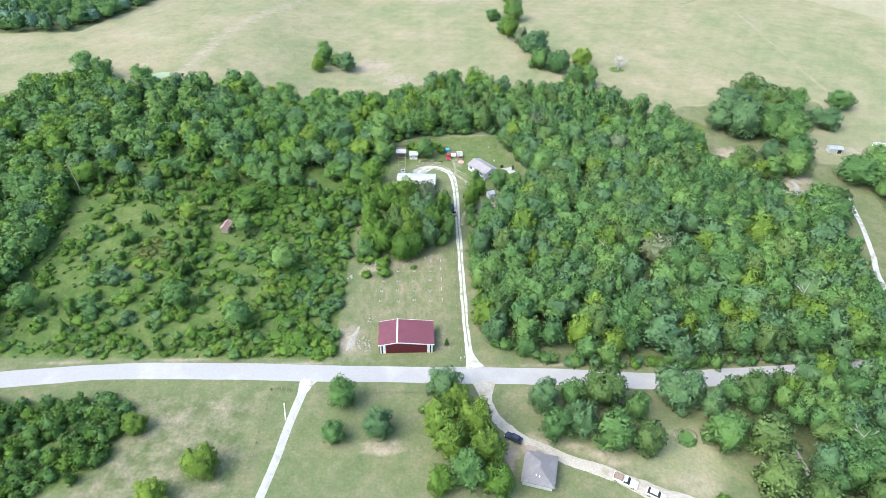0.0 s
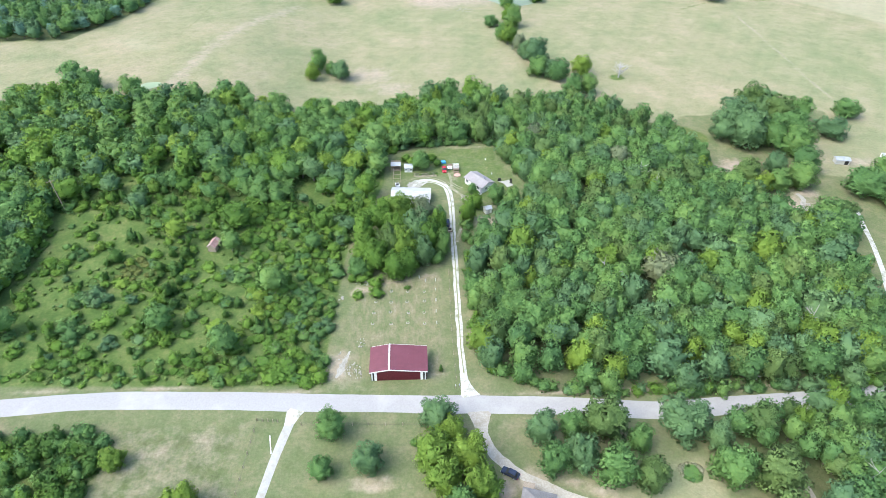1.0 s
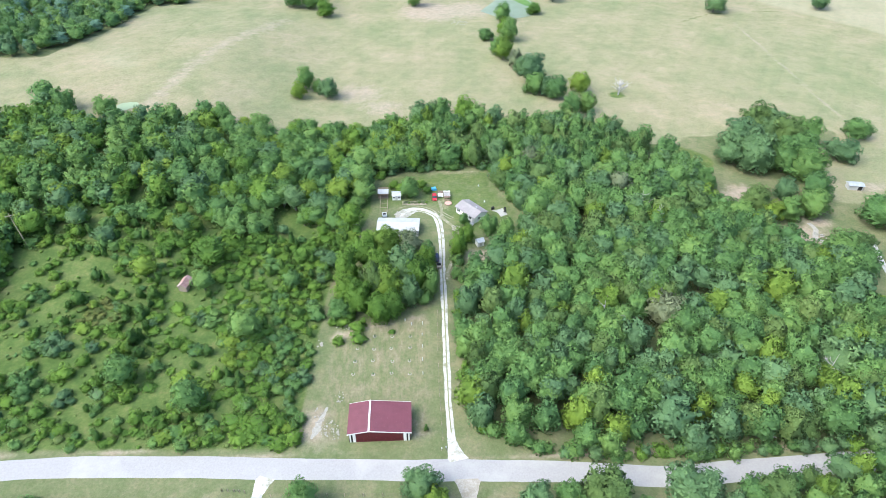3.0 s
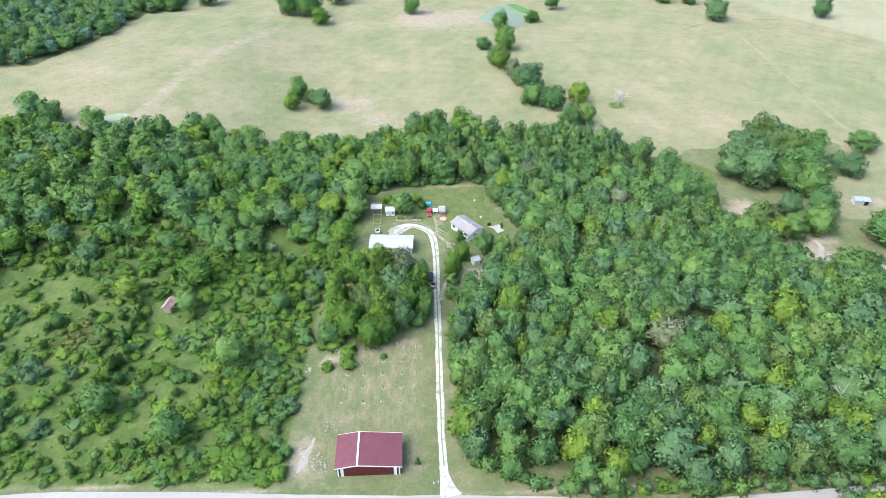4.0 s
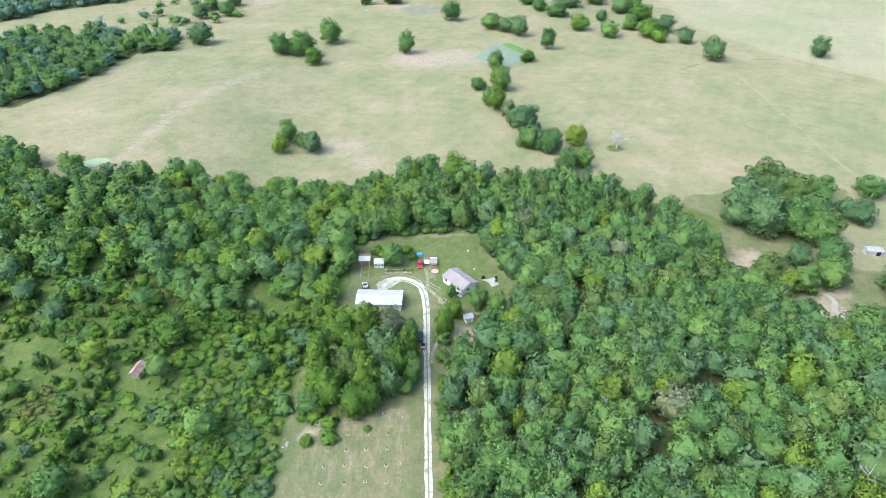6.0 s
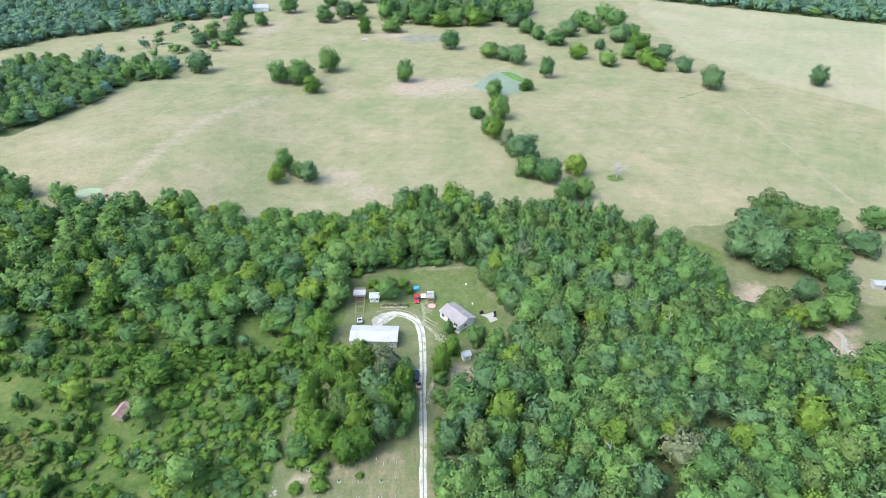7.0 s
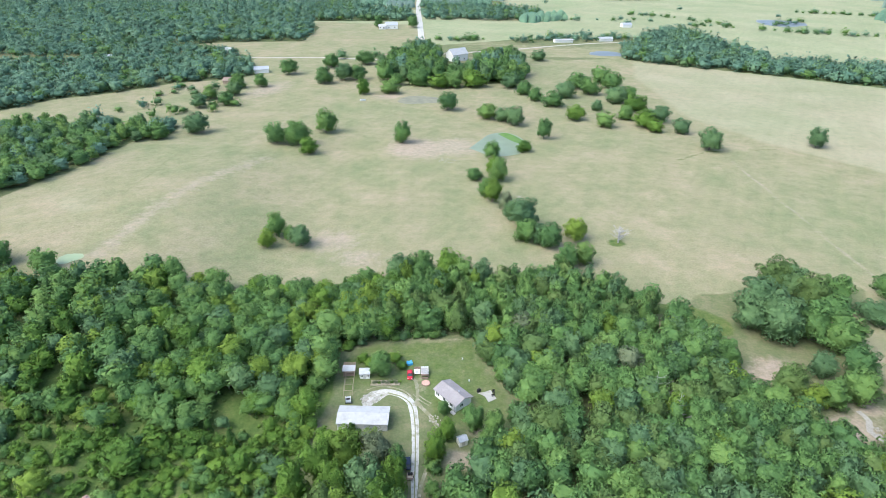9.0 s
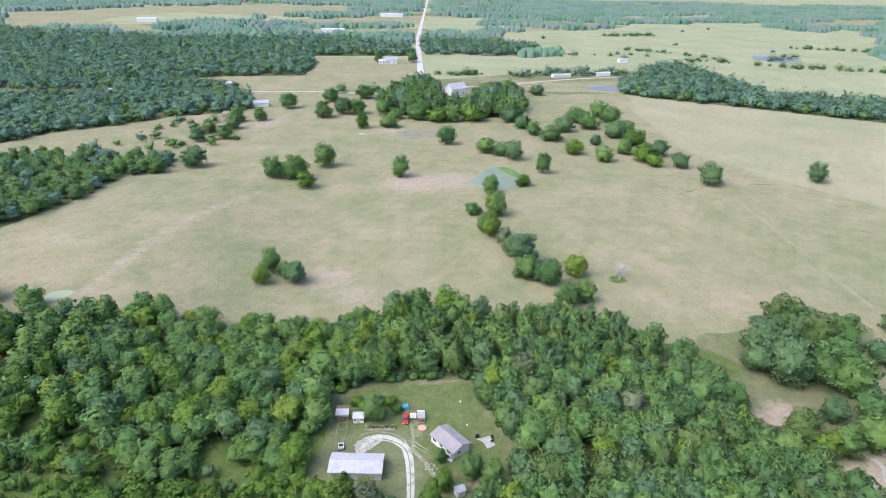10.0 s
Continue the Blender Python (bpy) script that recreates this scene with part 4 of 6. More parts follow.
# the western thicket: shrubs and cedars with grass between, thicker to the north
TALL_WEST = [(-175, 245), (-124, 193), (-113, 178), (-115.2, 165.8), (-117, 151.4), (-119, 133.3), (-122, 112), (-175, 110)]
CLEARINGS = [(-101, 134, 6, 4), (-100, 112, 12, 2), (-60, 112, 5, 2), (-70, 146, 2.5, 5), (-48, 131, 3, 3)]
OPEN_GRASS = [
    [(-107.2, 174.7), (-102.5, 177.5), (-106.7, 160.8), (-111.5, 150.6), (-112, 136.3), (-113.1, 125.2), (-116.2, 125.2), (-118.5, 134.2), (-116.5, 153.3), (-114, 166.4)],
    [(-105.7, 166), (-101.4, 174.3), (-86.9, 174.3), (-82.9, 167), (-79, 160), (-84.7, 155.4), (-96.6, 153.4), (-104, 158)],
    [(-97.6, 120), (-90.6, 122.3), (-84.2, 130.2), (-77.1, 138.2), (-69.7, 136), (-71.3, 127.9), (-72.5, 121.6), (-81.8, 117.7), (-95, 115)],
    [(-64.2, 147.7), (-57.6, 146.5), (-48.5, 144.2), (-45.5, 137.8), (-53.5, 128.2), (-60.6, 130.3), (-60.7, 138.2)],
    [(-64.7, 123.1), (-55, 128.2), (-50.8, 120.8), (-57.7, 118.5), (-69.2, 116.4), (-73.6, 117.4)],
    [(-45.2, 120.6), (-42.9, 125.9), (-36.1, 120.2), (-36.5, 115.1), (-41.5, 113.7)],
    [(-23.3, 168), (-13, 169), (-14, 145.4), (-16.6, 138.9), (-21, 143.4), (-24.4, 152.8)],
    [(-90.2, 153.3), (-83.5, 156.6), (-75.7, 152.1), (-74.7, 146.7), (-80.9, 144.7), (-87.8, 146.9)],
    [(-67.5, 166), (-59.3, 162.9), (-58.6, 153.3), (-64.3, 151), (-67, 155.5)],
    [(-49.1, 199.3), (-30.9, 200.1), (-27.4, 189.9), (-36.9, 188.8), (-49.4, 194.2)],
    [(-58.3, 217.4), (-45.2, 217.9), (-41.8, 210.8), (-53.9, 210.8)],
    [(-110.9, 241.6), (-111.5, 253.4), (-105.6, 249.2), (-103.2, 227.2), (-109.2, 221.1)],
    [(-92.9, 197.3), (-87.1, 206.1), (-83.1, 200.2), (-89.4, 192.9)],
    [(-36.2, 228.3), (-31.5, 228.5), (-29.4, 211.1), (-34.2, 217.2)],
    [(-15.8, 202.3), (-11.1, 207.7), (-6.9, 199.3), (-6.9, 180), (-9.8, 177.9), (-13.5, 189.4)]]
WEST_MARKED = (
    (4, [(-87.8, 164.7, 6.2), (-89.6, 156, 7.5), (-92.1, 154.2, 3.8), (-82, 159.3, 3.8), (-43.6, 119.5, 3.1), (-51.6, 116, 4.3), (-96.1, 125.3, 5.3), (-75.5, 151.7, 6.3), (-70.4, 150.2, 6.6), (-69.3, 157.4, 6.3), (-70.2, 142, 6), (-66.9, 136.5, 5.1), (-69.9, 132.1, 5.8), (-27.3, 150, 5.7), (-20.6, 165.2, 5.2), (-38.3, 215.1, 9.4)]),
    (5, [(-100.6, 165.8, 5), (-75.9, 127, 5.9), (-86, 121.2, 3.1), (-90.1, 119.8, 4.3), (-56.6, 139.7, 6.7), (-61.2, 139.8, 6.8), (-52.1, 136.8, 3), (-66.4, 124.1, 8.2), (-49, 121.9, 7), (-29.6, 114.7, 10.3), (-34.8, 137, 6.5), (-42.1, 143.3, 7.5), (-57.1, 174.2, 12.4), (-29.8, 174.7, 8)]),
    (2, [(-96.3, 161.1, 5.5), (-41.9, 134.6, 8.1), (-40.3, 238.5, 8.3), (-64.5, 205.7, 9.5), (-73.6, 189.9, 7.3), (-6.1, 246.2, 8.4), (-49.4, 244.7, 9.7)]),
    (1, [(-80.4, 122.5, 6.7), (-54.3, 149.1, 7.8), (-34.4, 130.3, 5.5), (-23.7, 127.4, 6.9), (-79.6, 138.8, 5.3), (-89.6, 139.9, 9.1), (-52.5, 222.7, 9.9), (-79.4, 237.5, 13), (-84.3, 224.3, 10.4), (-91.2, 181.5, 8.3), (-20.5, 173, 7.2)]),
    (0, [(-101.5, 157.8, 6.9), (-43.8, 114.8, 6.8), (-23.3, 136.6, 6.4), (-94.3, 138.6, 7.3), (-91.8, 128.1, 10.6), (-91.4, 124, 6.1), (-24.2, 115.2, 8.1), (-26.9, 124.1, 8.4), (-29.6, 132.7, 6.3), (-29.5, 142.9, 7.4), (-34.2, 152.6, 6.9), (-44.4, 197.7, 7.2), (-53.2, 189.6, 8.8), (-20.7, 192.7, 9.4), (-14.2, 205, 7.6), (-19.4, 221.3, 9.6), (-12.6, 224.4, 8.7)]))


def yard_edge(x, y):
    """The grass beside the yard and the ground before the shack, which stay clear of trees."""
    return ((x > -11) & (y > 192) & (y < 222)) | ((x > -13.5) & (y > 176) & (y < 200)) | ((np.abs(x + 62) < 4.8) & (y > 153.5) & (y < 166.5))


def thicket_keep(x, y, rng):
    open_land = np.full(x.shape, -9.0)
    for cx, cy, rx, ry in CLEARINGS:
        open_land = np.maximum(open_land, 1.35 - ((x - cx) / rx) ** 2 - ((y - cy) / ry) ** 2)
    for poly in OPEN_GRASS:
        open_land = np.maximum(open_land, inside(x, y, poly) - 1.2)
    dense = 0.66 + 0.35 * smooth01((y - 150) / 50) + 0.38 * smooth01((x + 60) / 16) + 0.30 * waver(x, y, 6, 1.9)
    dense = np.where(inside(x, y, TALL_WEST) > 0, 0.85, dense)
    near_marked = (np.hypot(x[:, None] - west_taken[:, 0], y[:, None] - west_taken[:, 1]) < 0.34 * west_taken[:, 2]).any(1)
    return (rng.uniform(size=x.shape) < np.where(open_land > 0.0, 0.05, dense)) & ~near_marked


west_taken = np.array([p for s, spots in WEST_MARKED for p in spots])
pts = scatter(WEST_WOOD, 3.1, 21, thicket_keep)
pts = pts[(np.hypot(pts[:, 0] + 113, pts[:, 1] - 175.5) > 5.0) & ~yard_edge(pts[:, 0], pts[:, 1])]
pts = np.vstack([pts, [(-17, 181), (-16, 187.5), (-18, 190.5), (-14.5, 199), (-16.5, 195)]])
order = np.argsort(np.hypot(pts[:, 0] + 40, (pts[:, 1] - 110) * 1.1))
tall = []
for s, spots in WEST_MARKED:
    for x, y, w in spots:
        w *= 0.86
        if w > 4.6 and y < 160 and s != 4:
            for j in range(4):
                a, v = j * 1.6 + wood_rng.uniform(-0.5, 0.5), w * wood_rng.uniform(0.42, 0.68)
                plant(x + 0.3 * w * math.cos(a), y + 0.26 * w * math.sin(a), v * wood_rng.uniform(0.6, 0.9), v, "shrub", SPECIES[s], KIND_WORDS[5] if s in (0, 5) else KIND_WORDS[s].replace("tree", "shrub"), "shrubs of the western thicket", "shrub", "shrub")
            continue
        h = w * (wood_rng.uniform(0.85, 1.1) if s == 4 else wood_rng.uniform(0.6, 0.8)) * (1.15 if y > 170 else 1)
        form = ("broad" if w > 5.5 else "shrub") if s != 4 or w > 7 else "cedar"
        plant(x, y, h, w, form, SPECIES[s], KIND_WORDS[s], "marked trees of the western thicket", "cedar" if s == 4 else "tree", "tree")
for k, i in enumerate(order):
    x, y = pts[i]
    grown = float(smooth01((y - 165) / 50))
    if y > 185 and x < -12 and wood_rng.uniform() < 0.55:
        continue
    if float(inside(x, y, TALL_WEST)) > 0:
        grown = 1.0
    s = int(wood_rng.choice((5, 4, 0, 2, 1), p=(0.57, 0.17, 0.17, 0.05, 0.04)))
    if s == 4:
        h, w, form = wood_rng.uniform(3, 5.5) + 3.5 * grown, wood_rng.uniform(2.2, 3.6) + 1.2 * grown, "cedar"
    else:
        h, w, form = wood_rng.uniform(1.4, 3.6) + 5.6 * grown, wood_rng.uniform(2.6, 5.0) + 4.0 * grown, "shrub"
        if wood_rng.uniform() < 0.3 and grown < 0.4:
            h, w = h * 0.5, w * 0.6
        w += 1.0 * float(smooth01((x + 64) / 10)) * (grown < 0.4)
        vary = wood_rng.uniform(0.7, 1.25)
        h, w = h * vary, w * vary
    if grown > 0.4 and s != 4:
        form = "canopy" if x > -72 else "medium"
        s = 0 if s == 5 and wood_rng.uniform() < 0.6 else s
    if k < 130:
        plant(x, y, h, w, form, SPECIES[s], KIND_WORDS[s], "shrubs of the western thicket", "cedar" if s == 4 else "shrub", "tree" if s == 4 else "shrub")
    else:
        tall.append((x, y, h, w, form, s))
for x, y in scatter(WEST_WOOD, 9.0, 27, lambda a, b, r: r.uniform(size=a.shape) < 0.12 + 0.6 * smooth01((b - 160) / 50) + 0.5 * (a < -108)):
    if math.hypot(x + 113, y - 174.5) < 8 or yard_edge(x + 1.5, y) or max(float(inside(x, y, f)) for f in OPEN_GRASS) > -1.5:
        continue
    k = wood_rng.uniform(0.7, 1.2)
    tall.append((x, y, 9.0 * k, 8.4 * k, "canopy" if y < 190 or x > -60 else "medium", int(wood_rng.choice((0, 1, 2, 5), p=(0.5, 0.25, 0.1, 0.15)))))
for x, y in scatter(SOUTH_WEST_WOOD, 3.3, 23):
    tall.append((x, y, wood_rng.uniform(3, 6), wood_rng.uniform(3.2, 5.6), "shrub", int(wood_rng.choice((4, 0, 5), p=(0.5, 0.35, 0.15)))))
for x, y in scatter(WEST_WOOD, 2.1, 25, lambda a, b, r: (r.uniform(size=a.shape) < 0.3 + 0.3 * waver(a, b, 5, 1.9)) & (b < 205) & ((np.max([inside(a, b, f) for f in OPEN_GRASS], axis=0) < -0.5) | (r.uniform(size=a.shape) < 0.5))):
    tall.append((x, y, wood_rng.uniform(0.5, 1.1), wood_rng.uniform(0.9, 1.9), "tuft", int(wood_rng.choice((6, 5, 0), p=(0.65, 0.25, 0.1)))))
for x, y in scatter(OPEN_GRASS[7], 2.6, 26):
    tall.append((x, y, wood_rng.uniform(0.8, 1.6), wood_rng.uniform(2.2, 3.8), "shrub", int(wood_rng.choice((7, 7, 6)))))
for x, y in smooth_line([(-130, 111), (-100, 110.6), (-70, 110), (-45, 109), (-26, 108.4)], 1.7):
    tall.append((x, y + wood_rng.uniform(0, 4.5), wood_rng.uniform(0.8, 2.2), wood_rng.uniform(1.8, 3.6), "shrub", int(wood_rng.choice((5, 5, 0, 6)))))
for x, y in smooth_line([(-69.5, 157), (-69, 151), (-69.5, 143), (-71, 135), (-73.5, 128)], 2.3):
    tall.append((x + wood_rng.uniform(-1.2, 1.2), y, wood_rng.uniform(4, 6.5), wood_rng.uniform(2.8, 4.2), "cedar", 4))
thicket("wild_thicket", tall, SPECIES, "overgrown thicket of cedars, shrubs and young trees")

# single trees: east-west, north, height, width, kind
GROVE = "tall trees of the grove beside the drive"
for x, y, h, w, s in [(-14.6, 164.2, 13, 8.7, 5), (-9.8, 171.8, 12, 9, 5), (9.0, 165.7, 12, 7.4, 5), (-0.9, 149.3, 10, 6.6, 5), (-3.5, 174.6, 12, 9.9, 2), (-1.9, 155, 14, 9.1, 2), (3.8, 174.4, 11, 8.4, 3), (10.2, 157.6, 11, 5.4, 0), (-10.5, 152.2, 11, 9, 5), (-4.3, 147.8, 10, 7.3, 5), (-6.2, 157.3, 13, 7.7, 8), (6.3, 160.1, 13, 7.7, 5), (-14.4, 155.4, 11, 7.6, 5), (2.4, 163.6, 14, 10.2, 1), (4.1, 153.7, 11, 6.7, 1), (-5, 164, 13, 8, 5), (9.6, 172.5, 9, 5.6, 0), (-16, 149.6, 6, 6.4, 0), (8.2, 154.5, 5, 5, 0), (-9, 181, 7, 6, 5)]:
    plant(x, y, h * 1.06, w * 1.08, "fine", SPECIES[s], KIND_WORDS[s], GROVE)
for x, y, h, w, s in [(-2.4, 181.2, 6, 5.4, 2), (3.4, 181.4, 6.6, 6, 2), (-10, 140.2, 3.6, 5.6, 5), (-15.5, 139.6, 2.4, 4.4, 5), (-10.4, 144.7, 3.2, 6, 5), (-14.8, 147, 3, 5.3, 5), (-1, 142.8, 1.0, 2.4, 5)]:
    plant(x, y, h, w, "shrub" if h < 4 else "fine", SPECIES[s], KIND_WORDS[5] if h < 4 else KIND_WORDS[s], "low growth round the grove", "shrub" if h < 4 else "tree", "shrub" if h < 4 else "tree")
for x, y, h, w, s, label in [
        (-18.6, 92.4, 7.4, 7.4, 0, "round dark green tree on the mown roadside lawn"), (-19.7, 82.6, 5.0, 5.6, 0, "small round green tree on the mown lawn"),
        (-9.8, 84.0, 7.4, 8.2, 1, "round grey-green tree on the mown lawn"), (6.1, 94.4, 8, 9.6, 1, "grey-green roadside tree with a dense crown"),
        (5.5, 84, 8.5, 9.6, 2, "bright yellow-green tree on the lawn"), (12.4, 84, 9, 9.4, 2, "bright yellow-green tree on the lawn"), (7.1, 78, 8.5, 8.4, 2, "yellow-green tree beside the lawn"), (14.9, 76.4, 8.5, 8.4, 2, "yellow-green tree beside the small house"), (9.2, 90.2, 7, 7, 2, "bright yellow-green tree on the lawn"), (4.2, 69.6, 6, 6.5, 5, "green tree beside the lawn"), (16.3, 68.6, 7.5, 7.8, 5, "green tree beside the small house"),
        (10.4, 71.2, 8.5, 9.2, 0, "green tree beside the lawn"), (-47.6, 75.6, 6.8, 8.2, 2, "bright yellow-green tree in the dry field"), (-56, 69, 6, 7.4, 2, "bright yellow-green tree in the dry field"), (-65.5, 86.6, 4.6, 6.2, 2, "small yellow-green tree at the field's edge"),
        (29.8, 90.2, 8, 7.7, 1, "grey-green tree beside the road"), (44.4, 91, 9.5, 12, 8, "green tree beside the road"), (37.5, 83, 8, 8.4, 1, "green tree beside the gravel drive"), (44.4, 79.6, 8.5, 10.6, 0, "green tree beside the gravel drive"), (51.6, 77.6, 7.5, 7.6, 8, "olive green tree beside the gravel drive"), (31.2, 82, 7.5, 8, 0, "green tree beside the road"), (37, 91, 7, 7.4, 0, "green tree beside the gravel drive"), (52, 87, 6.5, 6.6, 0, "grey-green tree beside the drive"), (63.4, 91.2, 8.5, 13, 1, "broad grey-green tree beside the road"),
        (64, 64, 3, 3.4, 5, "low green shrub on the lawn"), (70, 86.8, 7, 7.6, 1, "grey-green tree beside the road"), (70.2, 78.6, 8.5, 11.4, 0, "green tree at the edge of the wood"), (79.2, 77, 8.5, 11.6, 8, "olive green tree at the edge of the wood"), (77.2, 67, 8.5, 12.4, 8, "olive green tree at the edge of the wood"), (81, 90, 8, 9.3, 8, "olive green tree beside the road"), (90, 89.3, 9, 4.8, 2, "slender yellow tree rising from the wood"), (97.6, 82, 8.5, 11, 0, "green tree of the roadside wood"), (93.4, 69.4, 8.5, 12, 0, "green tree of the roadside wood"),
        (4.6, 210.5, 6.5, 7.5, 0, "green garden tree behind a small fence"), (8.5, 217, 3, 4.5, 5, "loose green garden shrub"), (1.0, 215, 2.6, 4.5, 5, "loose green garden shrub"), (5, 217.5, 2.4, 4.5, 5, "loose green garden shrub"), (10.8, 213.5, 2.4, 3.5, 5, "loose green garden shrub"), (-1.5, 217, 3, 4.5, 5, "loose green garden shrub"), (22.6, 192.2, 4.4, 3.6, 0, "dark green tree in front of the house"), (30.5, 187.2, 6.6, 6.8, 0, "green tree in front of the house"), (23.0, 183.2, 6, 5.6, 5, "light green tree in front of the house"), (-2.5, 186.5, 4, 3.2, 4, "dark cedar against the white barn"), (36, 184.5, 7, 6, 0, "green tree beside the house"), (33.6, 178.5, 6.5, 5.5, 0, "green tree beside the white shed"), (19.5, 176, 9, 6.5, 5, "green tree beside the driveway"),
        (7.6, 110.6, 3.4, 1.6, 4, "small pointed cedar beside the red barn"), (-13, 148.5, 3.2, 4, 5, "low green shrub at the lot's edge"), (-17.5, 146.5, 2.4, 3, 5, "low green shrub at the lot's edge"), (0.5, 89.5, 2, 2, 0, "low green bush on the lawn")]:
    form = "cedar" if s == 4 else "fine"
    plant(x, y, h if s == 4 or h < 4 else h * 1.28, w, form, SPECIES[s], label, "" if s == 4 else "trees on the lawns")
for x, y, h, w, s in [(-148, 272, 12, 13, 0), (-139, 268, 11, 11, 0), (-144, 264, 10, 10, 1), (-121, 264, 9, 10, 0)]:
    plant(x, y, h, w, "broad", SPECIES[s], KIND_WORDS[s], "tall trees at the thicket's corner")
for x, y, h, w, s in [(9.5, 265, 12, 11, 1), (19, 266, 13, 11, 0), (28, 266.5, 13, 12, 5), (34, 264, 11, 9, 0), (41.5, 262.5, 11, 9, 1)]:
    plant(x, y, h * 1.1, w, "fine", SPECIES[s], KIND_WORDS[s], "tall trees behind the yard")
FIELD = "single trees of the pasture"
for x, y, h, w, s in [(-47, 294, 7, 7, 2), (-45, 304, 10, 8, 0), (-39, 302, 6, 5, 0), (-33, 296, 9, 9, 1), (49, 374, 6, 9, 0), (62, 372, 12, 11, 0), (60, 384, 9, 7, 5), (55, 343, 11, 9, 2), (53, 350, 9, 8, 0), (60, 332, 9, 7, 3), (66, 314, 13, 13, 1), (62, 322, 9, 8, 1), (65, 300, 9, 11, 0), (74, 294, 10, 10, 0), (70, 298, 8, 8, 1), (87, 301, 9, 10, 2), (77, 275, 10, 10, 0), (85, 278, 9, 8, 0), (104.9, 231.1, 11, 9, 0)]:
    plant(x, y, h * 1.2, w * 1.15, "fine", SPECIES[s], KIND_WORDS[s], FIELD)
for x, y, h, w, s in [(63, 408, 10, 9, 0), (85, 422, 6, 10, 5), (102, 447, 12, 9, 0), (9.3, 438, 13, 10, 0), (-69, 433, 12, 13, 0), (-56, 432, 14, 15, 0), (-47, 416, 9, 11, 5), (-42, 460, 14, 14, 0), (88, 478, 12, 12, 1), (204, 424, 13, 14, 1), (278, 430, 12, 11, 1), (43, 518, 12, 13, 0), (-2, 570, 9, 17, 0), (-24, 566, 12, 10, 5), (-125, 457, 12, 15, 1), (-60, 604, 13, 16, 0), (-32, 620, 12, 15, 0), (-44, 618, 14, 15, 1), (-62, 672, 12, 15, 0), (-97, 640, 12, 15, 0), (-30, 690, 12, 18, 0), (20, 950, 14, 14, 0), (-28, 945, 14, 12, 0), (70, 495, 10, 13, 0), (81, 488, 9, 12, 1), (-143, 521, 9, 11, 1), (-142, 547, 10, 12, 0), (-125, 530, 9, 12, 0), (-130, 585, 11, 13, 0), (-127, 560, 10, 12, 1), (-143, 441, 9, 12, 0), (-112, 590, 10, 12, 0)]:
    plant(x, y, h * 1.2, w * 1.15, "fine", SPECIES[s], KIND_WORDS[s], FIELD)
for x, y, h, w, s in [(152.5, 254.9, 14, 15, 8), (157.5, 251, 13, 13.5, 1), (138, 238, 15, 16.5, 1), (138.6, 226.5, 16, 16, 1), (131, 231, 12, 11, 1), (159.8, 242.7, 14, 13.6, 8), (169, 244.5, 13, 12.6, 0), (150, 224.5, 14, 15.5, 0), (156, 218.5, 13, 13.6, 0), (160, 230, 13, 12, 0), (126.3, 197.2, 10, 9.8, 8), (141.4, 206, 8, 7.8, 1), (109.2, 218, 10, 11.4, 1), (179.5, 234.2, 8, 14, 1), (135.6, 192.4, 9, 9.7, 0), (145.3, 194.5, 10, 12, 0), (153, 205, 10, 10, 0), (113.8, 213, 9, 9.2, 0), (196.6, 251.7, 8, 12.4, 0), (129.4, 191.5, 8, 7, 2), (168.1, 189, 10, 16, 0), (182, 198, 9, 14, 0), (142, 171.5, 9, 11, 0), (149, 173, 8, 10.5, 8), (143.5, 162.5, 10, 11, 0), (136, 163.5, 10, 10, 1)]:
    plant(x, y, h * 1.12, w * 1.1, "fine", SPECIES[s], KIND_WORDS[s], "great trees round the eastern clearing")

# the far woods
far_spots = []
strip_spots = [(x, y, wood_rng.uniform(9, 16), wood_rng.uniform(9, 14), "medium", int(wood_rng.choice(3, p=(0.6, 0.2, 0.2)))) for x, y in scatter(HOUSE_WOOD, 10.5, 29)]
strip_spots = [(x, y, h * (1.35 if y > 600 else 0.9), w * wood_rng.uniform(0.75, 1.3), f, s) for x, y, h, w, f, s in strip_spots]
RIDGE = [(109.5, 568.5, 14, 0), (115.4, 549, 14, 0), (125.4, 530.8, 19, 0), (161.1, 591.8, 20, 0), (165.3, 570.6, 19, 0), (188.3, 616.2, 19, 0), (191.7, 593.1, 20, 0), (193.1, 551.6, 14, 0), (151.6, 475.6, 15, 0), (171.7, 493.9, 13, 0), (143.4, 559.6, 18, 2), (180.5, 541.7, 20, 2), (157.6, 517.9, 10, 2), (195, 488.3, 17, 2), (199.9, 460, 13, 2), (134.2, 493, 15, 3), (188.8, 518.7, 20, 3), (180.1, 476.2, 19, 3), (183, 463.4, 12, 3)]
COPSE = [(-3.1, 634.9, 22, 0), (23.8, 693.2, 22, 0), (22.5, 599.4, 21, 0), (51.6, 595, 21, 0), (86.8, 639.5, 23, 0), (99.3, 614.8, 22, 0), (87.7, 697.1, 20, 0), (3, 600, 16, 0), (33.8, 743.9, 15, 0), (12.5, 662.8, 23, 3), (34, 650.1, 23, 3), (38.9, 590, 18, 3), (71.2, 595, 22, 3), (101.7, 592, 17, 2), (107.5, 714.5, 20, 2), (126.1, 699.5, 20, 2), (150.2, 717.2, 17, 2), (12.3, 742.4, 16, 2)]
strip_spots = [p for p in strip_spots if not (48 < p[0] < 86 and 640 < p[1] < 735)]
strip_spots += [(x, y, 0.62 * w + wood_rng.uniform(1, 4), w, "broad", s) for x, y, w, s in RIDGE + COPSE]
